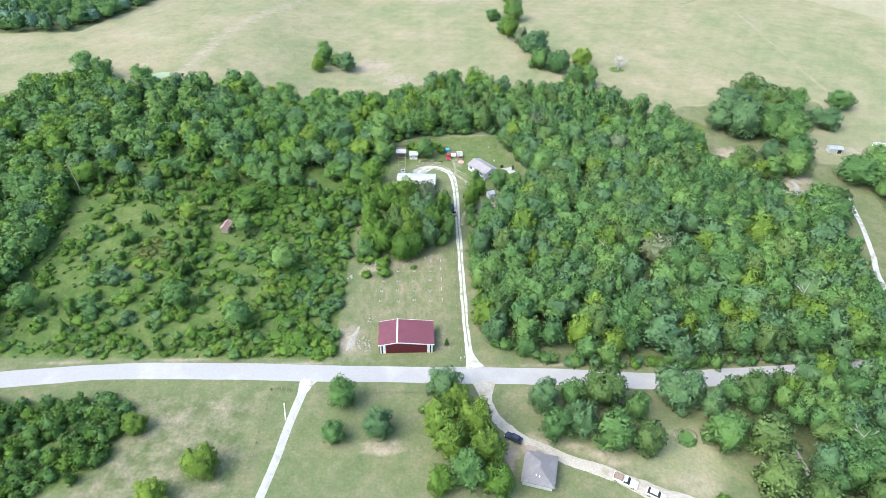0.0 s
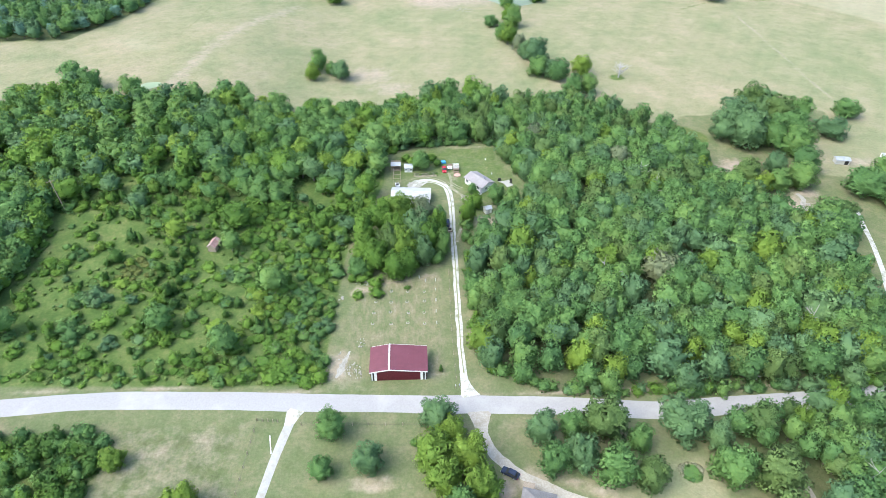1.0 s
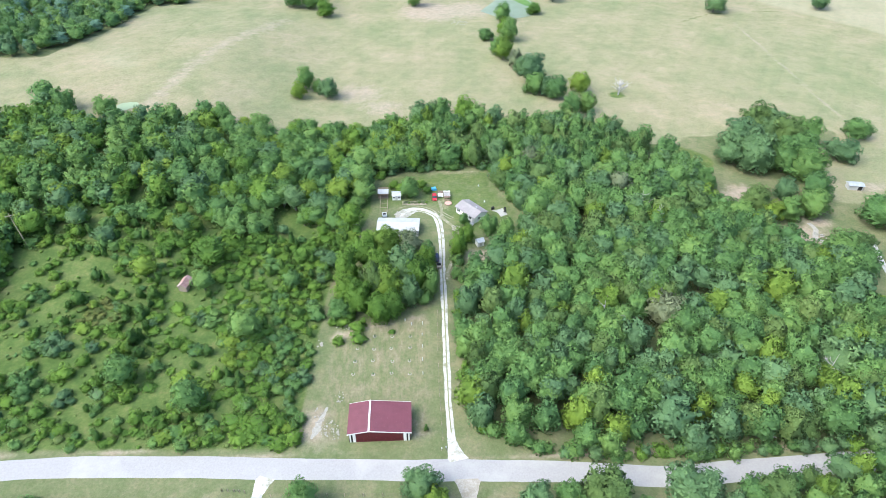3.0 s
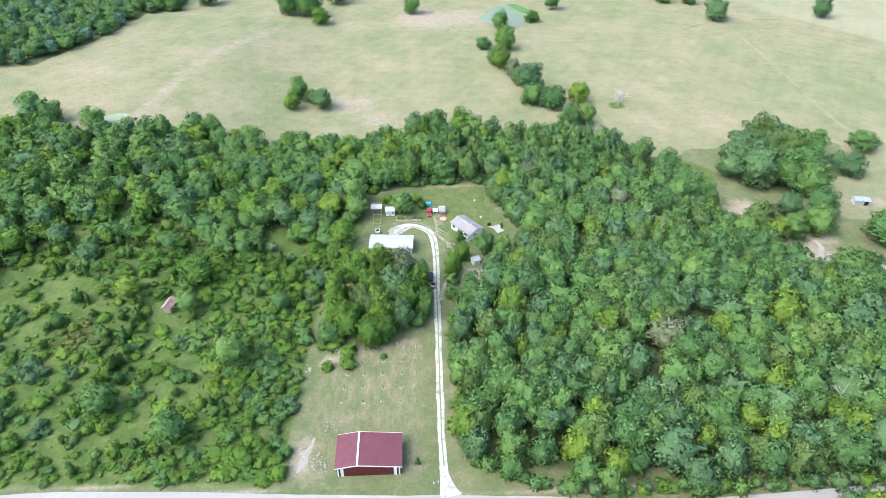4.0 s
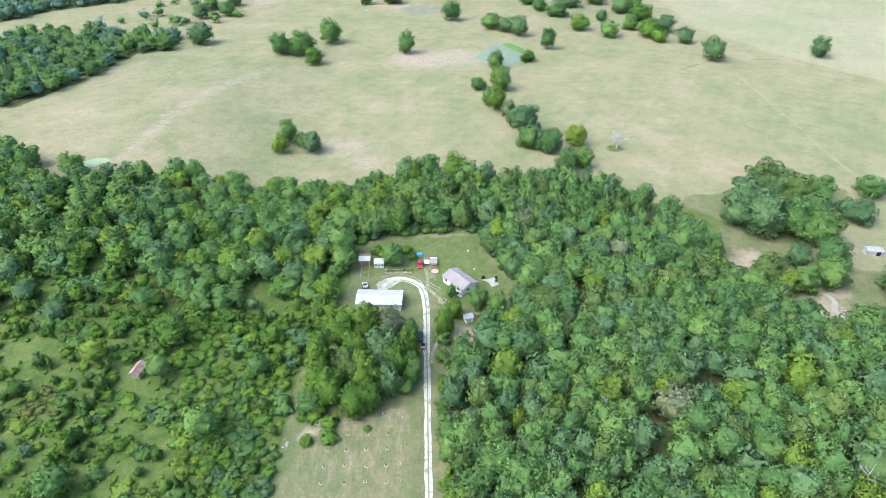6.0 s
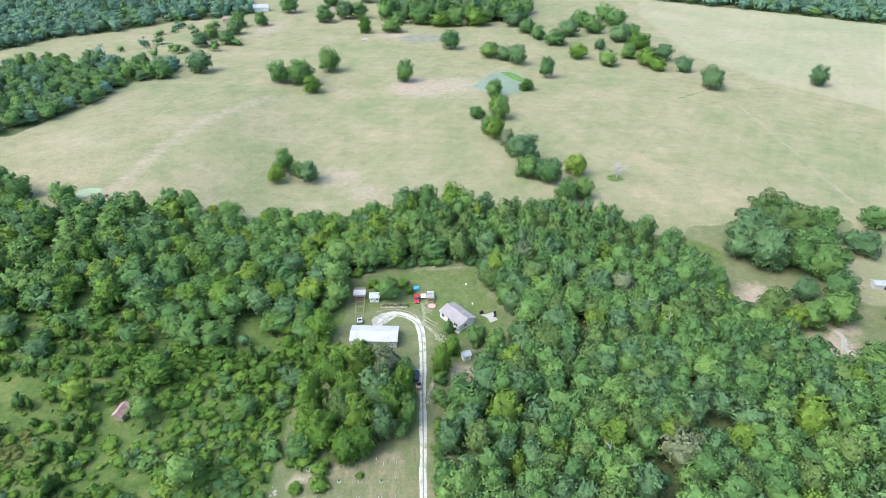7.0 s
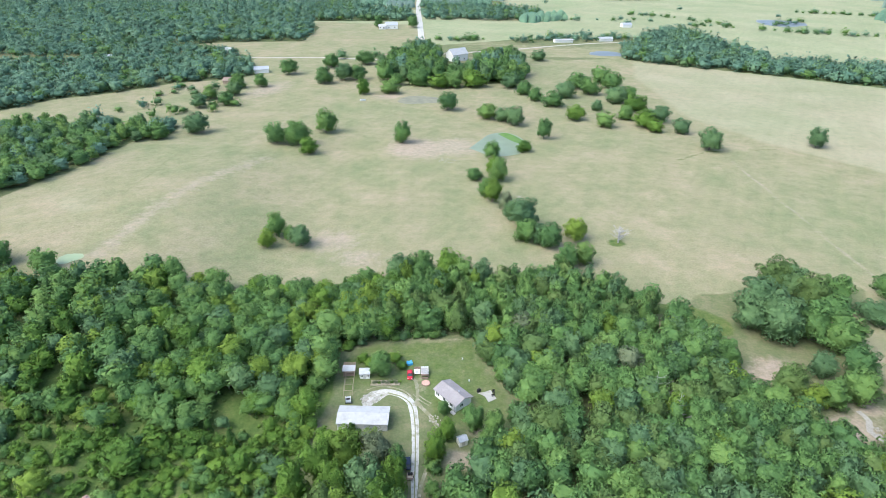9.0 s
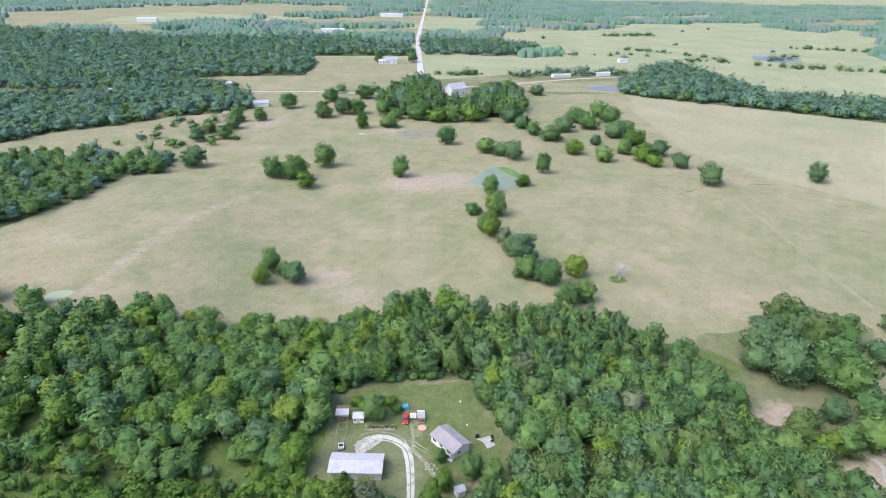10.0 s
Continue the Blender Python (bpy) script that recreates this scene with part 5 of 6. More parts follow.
strip_spots += [(x, y, wood_rng.uniform(6.5, 11), wood_rng.uniform(7, 11), "medium", int(wood_rng.choice(3, p=(0.6, 0.2, 0.2)))) for x, y in scatter(STRIP_WOOD, 8, 30)]
thicket("strip_wood", strip_spots, (LEAF, LEAF_FAR_HAZED, LEAF_GREY, LEAF_SHRUB), "strip of green broadleaf wood beside the pasture")
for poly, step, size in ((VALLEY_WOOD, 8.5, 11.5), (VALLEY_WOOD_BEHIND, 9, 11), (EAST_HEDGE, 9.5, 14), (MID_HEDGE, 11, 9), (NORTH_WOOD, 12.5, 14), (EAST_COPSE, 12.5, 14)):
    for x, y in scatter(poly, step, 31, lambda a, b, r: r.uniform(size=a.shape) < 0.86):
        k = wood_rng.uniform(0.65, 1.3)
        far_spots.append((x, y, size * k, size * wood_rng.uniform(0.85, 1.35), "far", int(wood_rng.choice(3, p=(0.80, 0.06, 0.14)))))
for x, y in scatter([(-250, 485), (-140, 490), (-112, 520), (-112, 560), (-180, 610), (-200, 520)], 17, 33, lambda a, b, r: r.uniform(size=a.shape) < 0.6):
    far_spots.append((x, y, wood_rng.uniform(5, 10), wood_rng.uniform(6, 11), "far", int(wood_rng.choice(3))))
for line, gap in (([(410, 995), (486, 990), (563, 942), (680, 908)], 11), ([(380, 1130), (441, 1093), (502, 1000)], 10), ([(420, 1362), (520, 1378)], 9), ([(425, 1372), (525, 1388)], 9), ([(560, 1010), (640, 1060)], 10), ([(700, 1200), (860, 1140), (1000, 1080)], 12), ([(54, 836), (112, 853)], 7), ([(-60, 728), (-10, 722), (24, 745)], 12), ([(270, 1042), (380, 1060)], 16)):
    for x, y in smooth_line(line, gap * 0.6):
        if wood_rng.uniform() < 0.7:
            k = wood_rng.uniform(0.5, 1.3)
            far_spots.append((x + wood_rng.uniform(-7, 7), y + wood_rng.uniform(-9, 9), 8.5 * k, 11 * k, "far", int(wood_rng.choice(3))))
# Mostly the haze-tinted leaf colour.
thicket("far_wood", far_spots, (LEAF_FAR_HAZED, LEAF, LEAF_GREY), "far woods and hedgerows of mixed green trees, haze tinted into their leaves")
rim = []


def open_land(x, y, rng):
    field = np.max([inside(x, y, f) for f in (*FAR_FIELDS, HAY_FAR, NORTH_WOOD, EAST_COPSE)], axis=0) > 0
    on_road = np.abs(x - np.interp(y, (1000, 1250, 1717, 2352, 3200), (30, 32, 50, 76, 110))) < 26
    belt = waver(x, y * 2.2, 190, 2.7) + 0.4 * waver(x, y, 60, 0.4) + 0.25
    return ~field & ~on_road & (belt > 0.05)


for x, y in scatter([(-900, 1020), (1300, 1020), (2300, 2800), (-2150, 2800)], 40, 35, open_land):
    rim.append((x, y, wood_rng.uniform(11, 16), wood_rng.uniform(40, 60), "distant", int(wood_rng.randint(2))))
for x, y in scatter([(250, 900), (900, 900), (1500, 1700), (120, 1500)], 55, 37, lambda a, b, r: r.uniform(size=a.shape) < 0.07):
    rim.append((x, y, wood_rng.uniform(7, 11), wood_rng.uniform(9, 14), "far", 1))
# Both leaf colours here carry painted haze.
thicket("distant_wood", rim, (LEAF_DISTANT_HAZED, LEAF_FAR_HAZED), "distant belts of woodland towards the horizon, leaf colour paled for haze")


# ---- buildings ----
def window_unit(parent, m, w, h, name="window"):
    """A framed window with two panes, set 3 cm proud of the wall; m stands on the wall, its y axis pointing out."""
    frame_bm = bmesh.new()
    for x0, x1, z0, z1 in ((-w / 2, w / 2, 0, 0.09), (-w / 2, w / 2, h - 0.09, h), (-w / 2, -w / 2 + 0.09, 0.09, h - 0.09), (w / 2 - 0.09, w / 2, 0.09, h - 0.09), (-0.04, 0.04, 0.09, h - 0.09)):
        box(x0, -0.04, z0, x1, 0.06, z1, frame_bm)
    unit = part(name, frame_bm, WHITE, parent)
    unit.matrix_basis = m
    for x0, x1 in ((-w / 2 + 0.09, -0.04), (0.04, w / 2 - 0.09)):
        part("pane", box(x0, -0.02, 0.09, x1, 0.025, h - 0.09), GLASS, unit, "dark window pane")
    return unit


def gable_house(name, x, y, turn, length, width, eave, rise, wall, roof, label, category="house", over=0.35, windows=(), door=None, group="", ridge=0.0, ribs=0):
    """A house with its ridge along its length; ridge moves it off the middle."""
    root = thing(name, x, y, None, turn, label, category, group)
    l, w = length / 2, width / 2
    part("wall", solid([(-w, 0), (w, 0), (w, eave), (ridge, eave + rise), (-w, eave)], "x", -l, l), wall, root)
    for s in (-1, 1):
        run = w - s * ridge if s > 0 else w + ridge
        drop = rise / run * over
        e = s * (w + over)
        side = part("roof", solid([(ridge, eave + rise + 0.03), (e, eave - drop + 0.03), (e, eave - drop + 0.17), (ridge, eave + rise + 0.19)], "x", -l - over, l + over), roof, root)
        for k in range(ribs):
            u = -l - over + (k + 0.5) * (2 * l + 2 * over) / ribs
            part("seam", solid([(ridge, eave + rise + 0.19), (e, eave - drop + 0.17), (e, eave - drop + 0.21), (ridge, eave + rise + 0.23)], "x", u - 0.03, u + 0.03), roof, side)
    part("ridge_cap", solid([(ridge - 0.22, eave + rise + 0.15), (ridge + 0.22, eave + rise + 0.15), (ridge, eave + rise + 0.27)], "x", -l - over, l + over), roof, root)
    for side_name, pos, ww, hh, zz in windows:
        m = {"s": pose(pos, -w, zz, 0, 0, 180), "n": pose(pos, w, zz), "e": pose(l, pos, zz, 0, 0, -90), "w": pose(-l, pos, zz, 0, 0, 90)}[side_name]
        window_unit(root, m, ww, hh)
    if door:
        side_name, pos, ww, hh, mat = door
        d = part("door", box(-ww / 2, -0.02, 0, ww / 2, 0.06, hh, bevel=0.02), mat, root)
        d.matrix_basis = {"s": pose(pos, -w, 0.02, 0, 0, 180), "n": pose(pos, w, 0.02), "e": pose(l, pos, 0.02, 0, 0, -90), "w": pose(-l, pos, 0.02, 0, 0, 90)}[side_name]
    return root


def red_barn():
    """Red metal barn: ridge from front to back, off its middle; white trims; black panels painting the shade of open
    bays at the front's ends.
    """
    root = thing("barn", -3.1, 112.5, 0, 0, "red metal barn with maroon front and white trim", "barn")
    x0, x1, y0, y1, rx, eave, top = -7.15, 7.0, -4.15, 3.85, -2.45, 3.35, 4.3

    def roof_z(x):
        return eave + (top - eave) * ((x - x0) / (rx - x0) if x < rx else (x1 - x) / (x1 - rx))
    part("wall", box(x0, y0 + 0.2, 0, x0 + 0.12, y1, eave), MAROON, root)
    part("wall", box(x1 - 0.12, y0 + 0.2, 0, x1, y1, eave), MAROON, root)
    part("wall", solid([(x0 + 0.12, 0), (x1 - 0.12, 0), (x1 - 0.12, eave), (rx, top - 0.05), (x0 + 0.12, eave)], "y", y1 - 0.12, y1), MAROON, root)
    front = part("front_wall", solid([(x0 + 1.5, 0), (x1 - 1.5, 0), (x1 - 1.5, roof_z(x1 - 1.5) - 0.1), (rx, top - 0.1), (x0 + 1.5, roof_z(x0 + 1.5) - 0.1)], "y", y0, y0 + 0.12), MAROON, root, "dark maroon sheet-metal front")
    for k in range(22):
        u = x0 + 1.75 + k * (x1 - x0 - 3.5) / 21
        part("rib", box(u - 0.03, y0 - 0.03, 0.05, u + 0.03, y0 + 0.0, roof_z(u) - 0.2), MAROON, front)
    for u in (x0 + 0.35, x0 + 1.25, x1 - 1.25, x1 - 0.35):
        wide = 0.34 if abs(u) < 6.3 else 0.16
        part("corner_trim", box(u - wide, y0 - 0.06, 0, u + wide, y0 + 0.1, roof_z(u) - 0.1), WHITE, root, "white trim board")
    # Black panels close the end bays and paint their shaded insides.
    for u0, u1 in ((x0 + 0.1, x0 + 0.2), (x0 + 0.5, x0 + 0.92), (x1 - 0.92, x1 - 0.5), (x1 - 0.2, x1 - 0.1)):
        part("opening", box(u0, y0 + 0.02, 0, u1, y0 + 0.08, eave - 0.1), BLACK, root, "black panel painting the shade of an open bay")
    for a, b, za, zb in ((x0 - 0.3, rx, eave - 0.08, top), (rx, x1 + 0.3, top, eave - 0.08)):
        sheet = part("roof", solid([(a, za), (b, zb), (b, zb + 0.09), (a, za + 0.09)], "y", y0 - 0.3, y1 + 0.3), RED_METAL, root, "red sheet-metal roof slope")
        n = int((b - a) / 0.62)
        for k in range(n):
            t = (k + 0.5) / n
            x, z = a + (b - a) * t, za + (zb - za) * t + 0.09
            part("seam", box(x - 0.025, y0 - 0.3, z - 0.01, x + 0.025, y1 + 0.3, z + 0.014), RED_METAL, sheet)
        part("rake_trim", solid([(a, za - 0.16), (b, zb - 0.16), (b, zb + 0.12), (a, za + 0.12)], "y", y0 - 0.36, y0 - 0.3), WHITE, root, "white rake trim")
        part("rake_trim", solid([(a, za - 0.16), (b, zb - 0.16), (b, zb + 0.12), (a, za + 0.12)], "y", y1 + 0.3, y1 + 0.36), WHITE, root, "white rake trim")
    part("ridge_cap", solid([(rx - 0.2, top + 0.06), (rx + 0.2, top + 0.06), (rx + 0.2, top + 0.13), (rx, top + 0.18), (rx - 0.2, top + 0.13)], "y", y0 - 0.38, y1 + 0.38), WHITE, root, "white ridge cap")


red_barn()
long_barn = gable_house("long_barn", 0.4, 190.2, -3.5, 13.6, 6.6, 2.5, 0.75, GREY_SIDING, WHITE_METAL, "long low barn with a white metal roof", "barn", 0.3, door=("s", 2, 3, 2.1, GREY_METAL), ribs=14)
part("lean_to", box(-6.6, 3.4, 1.9, -3.4, 4.2, 2.05), WHITE_METAL, long_barn, "white metal lean-to roof")
house = gable_house("house", 25.7, 198.6, -52, 9.2, 6.0, 2.5, 1.1, WHITE, SHINGLE_PALE, "white bungalow with a grey shingle roof", "house", 0.4,
                    windows=[("s", -3.3, 1.5, 1.2, 0.9), ("s", -0.5, 1.3, 1.2, 0.9), ("s", 2.6, 1.5, 1.2, 0.9), ("w", 0.8, 1.2, 1.1, 0.9), ("e", -0.8, 1.2, 1.1, 0.9), ("n", 3, 1.2, 1.1, 0.9)], door=("s", 4.3, 0.95, 2.0, GREY_METAL))
part("step", box(3.5, -4.3, 0, 5.1, -3.4, 0.36, bevel=0.03), GREY_SIDING, house, "weathered grey front step")
part("chimney", box(1.6, 0.5, 3.4, 1.9, 0.8, 4.2), GREY_METAL, house, "grey flue pipe")
shed = gable_house("garden_shed", -0.5, 209.7, 0, 3.0, 2.6, 2.0, 0.8, WHITE, GREY_METAL, "small white garden shed with a grey roof", "shed", 0.2, windows=[("s", -0.9, 0.8, 0.9, 0.8), ("s", 0.9, 0.8, 0.9, 0.8)], door=("s", 0, 0.8, 1.8, GREY_SIDING))
gable_house("tool_shed", 27, 181.4, 20, 2.3, 2.1, 1.8, 0.6, WHITE, GREY_METAL, "small white shed with a grey metal roof", "shed", 0.2, door=("s", 0, 0.9, 1.7, GREY_SIDING))
gable_house("old_shack", -62.0, 162.4, 78, 4.0, 2.5, 1.9, 0.8, WOOD, RUST, "derelict wooden shack with a rusted metal roof", "shed", 0.25, door=("s", 0.4, 0.9, 1.8, BLACK), ribs=7)
# The shelter's black door panel paints the shade of its open front.
gable_house("field_shelter", 172, 211.5, -8, 5.2, 2.8, 1.9, 0.4, GREY_SIDING, GREY_METAL, "pale field shelter with a grey metal roof", "shed", 0.3, door=("s", 1.5, 1.5, 1.6, BLACK), ribs=8)
gable_house("white_trailer", 194, 214.6, -10, 6.0, 2.2, 1.5, 0.25, WHITE, WHITE_METAL, "long white trailer in the eastern field", "trailer", 0.1, windows=[("s", 0, 1.2, 0.8, 1.0)])


def hip_house():
    root = thing("bungalow", 25.9, 71.9, 0, -16.6, "small bungalow with a grey hipped shingle roof", "house")
    l, w = 3.25, 3.55
    part("wall", box(-l, -w + 0.5, 0, l, w, 2.6), GREY_SIDING, root)
    apex = [(0, -0.7, 4.2), (0, 0.7, 4.2)]
    c = [(-l - 0.4, -w - 0.4, 2.58), (l + 0.4, -w - 0.4, 2.58), (l + 0.4, w + 0.4, 2.58), (-l - 0.4, w + 0.4, 2.58)]
    for face in ([c[0], c[1], apex[0]], [c[1], c[2], apex[1], apex[0]], [c[2], c[3], apex[1]], [c[3], c[0], apex[0], apex[1]]):
        bm = bmesh.new()
        a = [bm.verts.new(Vector(p)) for p in face]
        b = [bm.verts.new(Vector(p) + Vector((0, 0, 0.14))) for p in face]
        bm.faces.new(a), bm.faces.new(b)
        for i in range(len(face)):
            j = (i + 1) % len(face)
            bm.faces.new((a[i], a[j], b[j], b[i]))
        part("roof", bm, SHINGLE, root, "grey shingle hip slope")
    for x, y in ((-0.6, -2.2), (0.1, -2.4)):
        part("roof_vent", box(x - 0.14, y - 0.14, 3.2, x + 0.14, y + 0.14, 3.75, bevel=0.03), WHITE, root, "white roof vent")
    part("porch_roof", box(-3.6, w + 0.2, 2.3, -1.2, w + 1.9, 2.42), WOOD, root, "weathered porch roof")
    for x in (-3.5, -1.3):
        part("porch_post", box(x - 0.06, w + 1.7, 0, x + 0.06, w + 1.82, 2.3), WOOD, root)
    for y in (-1.6, 1.2):
        window_unit(root, pose(l, y, 0.9, 0, 0, -90), 1.2, 1.1)
    window_unit(root, pose(0.8, w, 0.9), 1.2, 1.1)


hip_house()

# far farmsteads
for name, x, y, turn, length, width, eave, rise, wall, roof, label in [
        ("farmhouse", 64, 716, 35, 20, 12, 7.0, 5.0, WHITE, WHITE_METAL, "large white farmhouse among trees"),
        ("farmhouse", -10, 938, 10, 16, 10, 5.5, 3.0, WHITE, GREY_METAL, "white farmhouse on the far hayfield"),
        ("farmhouse", -22, 932, 0, 9, 7, 4, 2.0, WHITE, WHITE_METAL, "small white outbuilding of the far farm"),
        ("barn", -124, 648, 15, 13, 9, 3.5, 2.0, WHITE, GREY_METAL, "white barn at the pasture's edge"),
        ("barn", -139, 603, -5, 14, 9, 3.0, 1.6, WOOD, SHINGLE_BROWN, "low brown-roofed barn among trees"),
        # Walls in flat black, painting the dark beneath this roof.
        ("barn", -286, 698, 20, 20, 9, 4.0, 1.6, BLACK, GREY_METAL, "long grey roofed barn beside the country road"),
        ("barn", -135, 1347, 8, 46, 18, 6, 2.5, WHITE, WHITE_METAL, "long white poultry barn far away"),
        ("barn", 205, 1445, 0, 30, 14, 6, 3, WHITE, WHITE_METAL, "white barn of a far farmstead"),
        ("barn", 245, 1452, 20, 22, 14, 6, 3, WHITE, GREY_METAL, "grey-roofed barn of a far farmstead"),
        ("barn", 262, 852, 8, 18, 7, 3.5, 1.4, WHITE, WHITE_METAL, "white barn beside the crossing road"),
        ("barn", 205, 838, 10, 24, 6, 3.0, 1.0, WHITE, WHITE_METAL, "long white shed behind a hedge"),
        ("farmhouse", -4, 716, 5, 12, 8, 3.5, 2.2, SHINGLE_BROWN, SHINGLE_BROWN, "brown farmhouse beside the crossing road"),
        ("farmhouse", -180, 745, 5, 9, 7, 3.5, 2, WHITE, WHITE_METAL, "small white house among the valley trees"),
        ("barn", -30, 1790, 0, 60, 18, 6, 3, WHITE, WHITE_METAL, "white roofed farm buildings far away"),
        ("barn", -560, 1520, 8, 40, 16, 6, 3, WHITE, WHITE_METAL, "white roofed farm buildings far away"),
        ("barn", 330, 980, 8, 14, 9, 4, 2, WHITE, GREY_METAL, "grey farmhouse in a hedgerow")]:
    gable_house(name, x, y, turn, length, width, eave, rise, wall, roof, label, "farmhouse" if name == "farmhouse" else "barn", 0.5, windows=[("s", -length * 0.25, 1.6, 1.8, 1.2), ("s", length * 0.25, 1.6, 1.8, 1.2)] if wall is WHITE and name == "farmhouse" else ())


# ---- ponds ----
def pond(x, y, rx, ry, turn, material, label, lift=0.06, seed=1.0):
    pts = []
    for k in range(48):
        a = k * math.tau / 48
        r = 1 + 0.13 * math.sin(2 * a + seed) + 0.09 * math.sin(3 * a + 2 * seed) + 0.03 * math.sin(9 * a + seed)
        pts.append((rx * r * math.cos(a), ry * r * math.sin(a)))
    ob = new("pond", mesh_of("pond", slab(pts, -0.4, lift), material))
    ob.matrix_basis = pose(x, y, float(land(x, y)), 0, 0, turn)
    return tagged(ob, label, "pond", kind="structure")


def shaped_pond(corners, material, label, lift):
    ring = [tuple(p) for p in smooth_line([*corners, corners[0]], 2.0)[:-1]]
    tagged(new("pond", mesh_of("pond", slab(ring, -0.4, lift), material)), label, "pond", kind="structure")


shaped_pond([(51, 427), (60, 444), (68, 457), (80, 460), (88, 446), (87, 425), (78, 415), (64, 413)], WATER, "shallow green farm pond in the pasture", 0.06)
shaped_pond([(73, 457.5), (80, 459), (86.6, 446), (86, 436), (81, 441)], ALGAE, "mat of bright green algae on the pond", 0.1)
pond(-116, 272, 4.2, 4.2, 0, WATER_PALE, "small pale scummy pond at the wood's edge", seed=0.3)
pond(238, 762, 18, 18, 0, WATER_SILVER, "silver farm pond before a hedge", seed=1.7)
pond(600, 1045, 34, 45, 0, WATER_SILVER, "silver pond in the far green fields", seed=0.9)
pond(22, 548, 16, 14, 0, MUD, "weedy dried pond in the pasture", 0.05, 1.1)


# ---- vehicles ----
def wheels(root, places, r=0.33, w=0.22):
    for x, y in places:
        bm = bmesh.new()
        bmesh.ops.create_cone(bm, cap_ends=True, segments=16, radius1=r, radius2=r, depth=w, matrix=pose(x, y, r, 0, 90, 0))
        tyre = part("wheel", bm, TYRE, root)
        rim = bmesh.new()
        bmesh.ops.create_cone(rim, cap_ends=True, segments=12, radius1=r * 0.55, radius2=r * 0.5, depth=w + 0.03, matrix=pose(x, y, r, 0, 90, 0))
        part("rim", rim, GREY_METAL, tyre)


def car(x, y, turn, paint, label, pickup=False, load=None, name="car"):
    root = thing(name, x, y, None, turn, label, "truck" if pickup else "car")
    length, w = (5.4, 0.95) if pickup else (4.1, 0.8)
    f = length / 2
    bm = solid([(-f, 0.35), (f, 0.35), (f, 0.68), (f - 0.25, 0.82), (0.75, 0.92), (-f + 0.1, 0.95), (-f, 0.8)], "y", -w, w)
    body = bmesh.new()
    bm.free()
    prof = [(-f, 0.35), (f, 0.35), (f, 0.68), (f - 0.25, 0.84), (0.8, 0.94), (-f + 0.1, 0.97), (-f, 0.8)]
    a = [body.verts.new((-w, s, u)) for s, u in prof]
    b = [body.verts.new((w, s, u)) for s, u in prof]
    body.faces.new(a), body.faces.new(b)
    for i in range(len(prof)):
        j = (i + 1) % len(prof)
        body.faces.new((a[i], a[j], b[j], b[i]))
    bmesh.ops.bevel(body, geom=body.edges[:], offset=0.07, segments=2, affect="EDGES")
    part("body", body, paint, root)
    back = -0.35 if pickup else -1.75
    cabin = [(back, 0.94), (1.0, 0.94), (0.35, 1.45), (back + 0.45 * (not pickup), 1.47)]
    cab = bmesh.new()
    a = [cab.verts.new((-w + 0.07 + 0.12 * (u > 1), s, u)) for s, u in cabin]
    b = [cab.verts.new((w - 0.07 - 0.12 * (u > 1), s, u)) for s, u in cabin]
    cab.faces.new(a), cab.faces.new(b)
    for i in range(4):
        j = (i + 1) % 4
        cab.faces.new((a[i], a[j], b[j], b[i]))
    part("glasshouse", cab, GLASS, root, "dark tinted windows")
    part("roof", box(-w + 0.16, cabin[3][0] + 0.02, 1.44, w - 0.16, 0.38, 1.52, bevel=0.03), paint, root)
    if pickup:
        bed = part("cargo_bed", box(-w + 0.1, -f + 0.12, 0.9, w - 0.1, -0.5, 0.99), TYRE, root, "dark cargo bed")
        for x0, x1 in ((-w, -w + 0.1), (w - 0.1, w)):
            part("bed_side", box(x0, -f + 0.05, 0.8, x1, -0.42, 1.22, bevel=0.02), paint, root)
        part("tailgate", box(-w, -f, 0.7, w, -f + 0.08, 1.2, bevel=0.02), paint, root)
        if load:
            part("load", box(-w + 0.14, -f + 0.2, 0.99, w - 0.14, -0.55, 1.5, bevel=0.12), load, root, "brown load in the bed")
    for s in (-1, 1):
        part("headlight", box(s * 0.62 - 0.18, f - 0.06, 0.62, s * 0.62 + 0.18, f + 0.02, 0.76, bevel=0.02), WHITE, root, "clear headlight")
        part("tail_light", box(s * 0.68 - 0.14, -f - 0.02, 0.62, s * 0.68 + 0.14, -f + 0.05, 0.8, bevel=0.02), CAR_RED, root, "red tail light")
    wheels(root, [(s * (w - 0.08), u) for s in (-1, 1) for u in (-f + 0.85, f - 0.85)])
    return root


car(21.6, 81.2, 58, CAR_BLUE, "dark blue car parked beside the gravel drive")
car(13.2, 209.2, 180, CAR_RED, "red car parked on the yard's grass")
car(44.6, 69.6, -120, CAR_WHITE, "white pickup truck with a brown load on the gravel drive", True, PINE, "pickup_truck")
car(50.2, 66.2, -122, CAR_WHITE, "white car on the gravel drive")
car(12.5, 174.6, 2, CAR_BLUE, "dark car parked under the trees beside the driveway")
cart = thing("utility_trailer", 13.2, 170.4, None, 0, "small tan trailer with dark load beside the driveway", "trailer")
part("bed", box(-0.75, -1.0, 0.42, 0.75, 1.0, 0.6, bevel=0.03), TAN_GRAVEL, cart)
for s in (-1, 1):
    part("side_board", box(s * 0.72 - 0.04, -1.0, 0.6, s * 0.72 + 0.04, 1.0, 0.95, bevel=0.01), PINE, cart)
part("tailboard", box(-0.68, -1.0, 0.6, 0.68, -0.93, 0.95, bevel=0.01), PINE, cart)
part("load", box(-0.6, 0.1, 0.6, 0.6, 0.9, 1.1, bevel=0.1), TYRE, cart, "dark load")
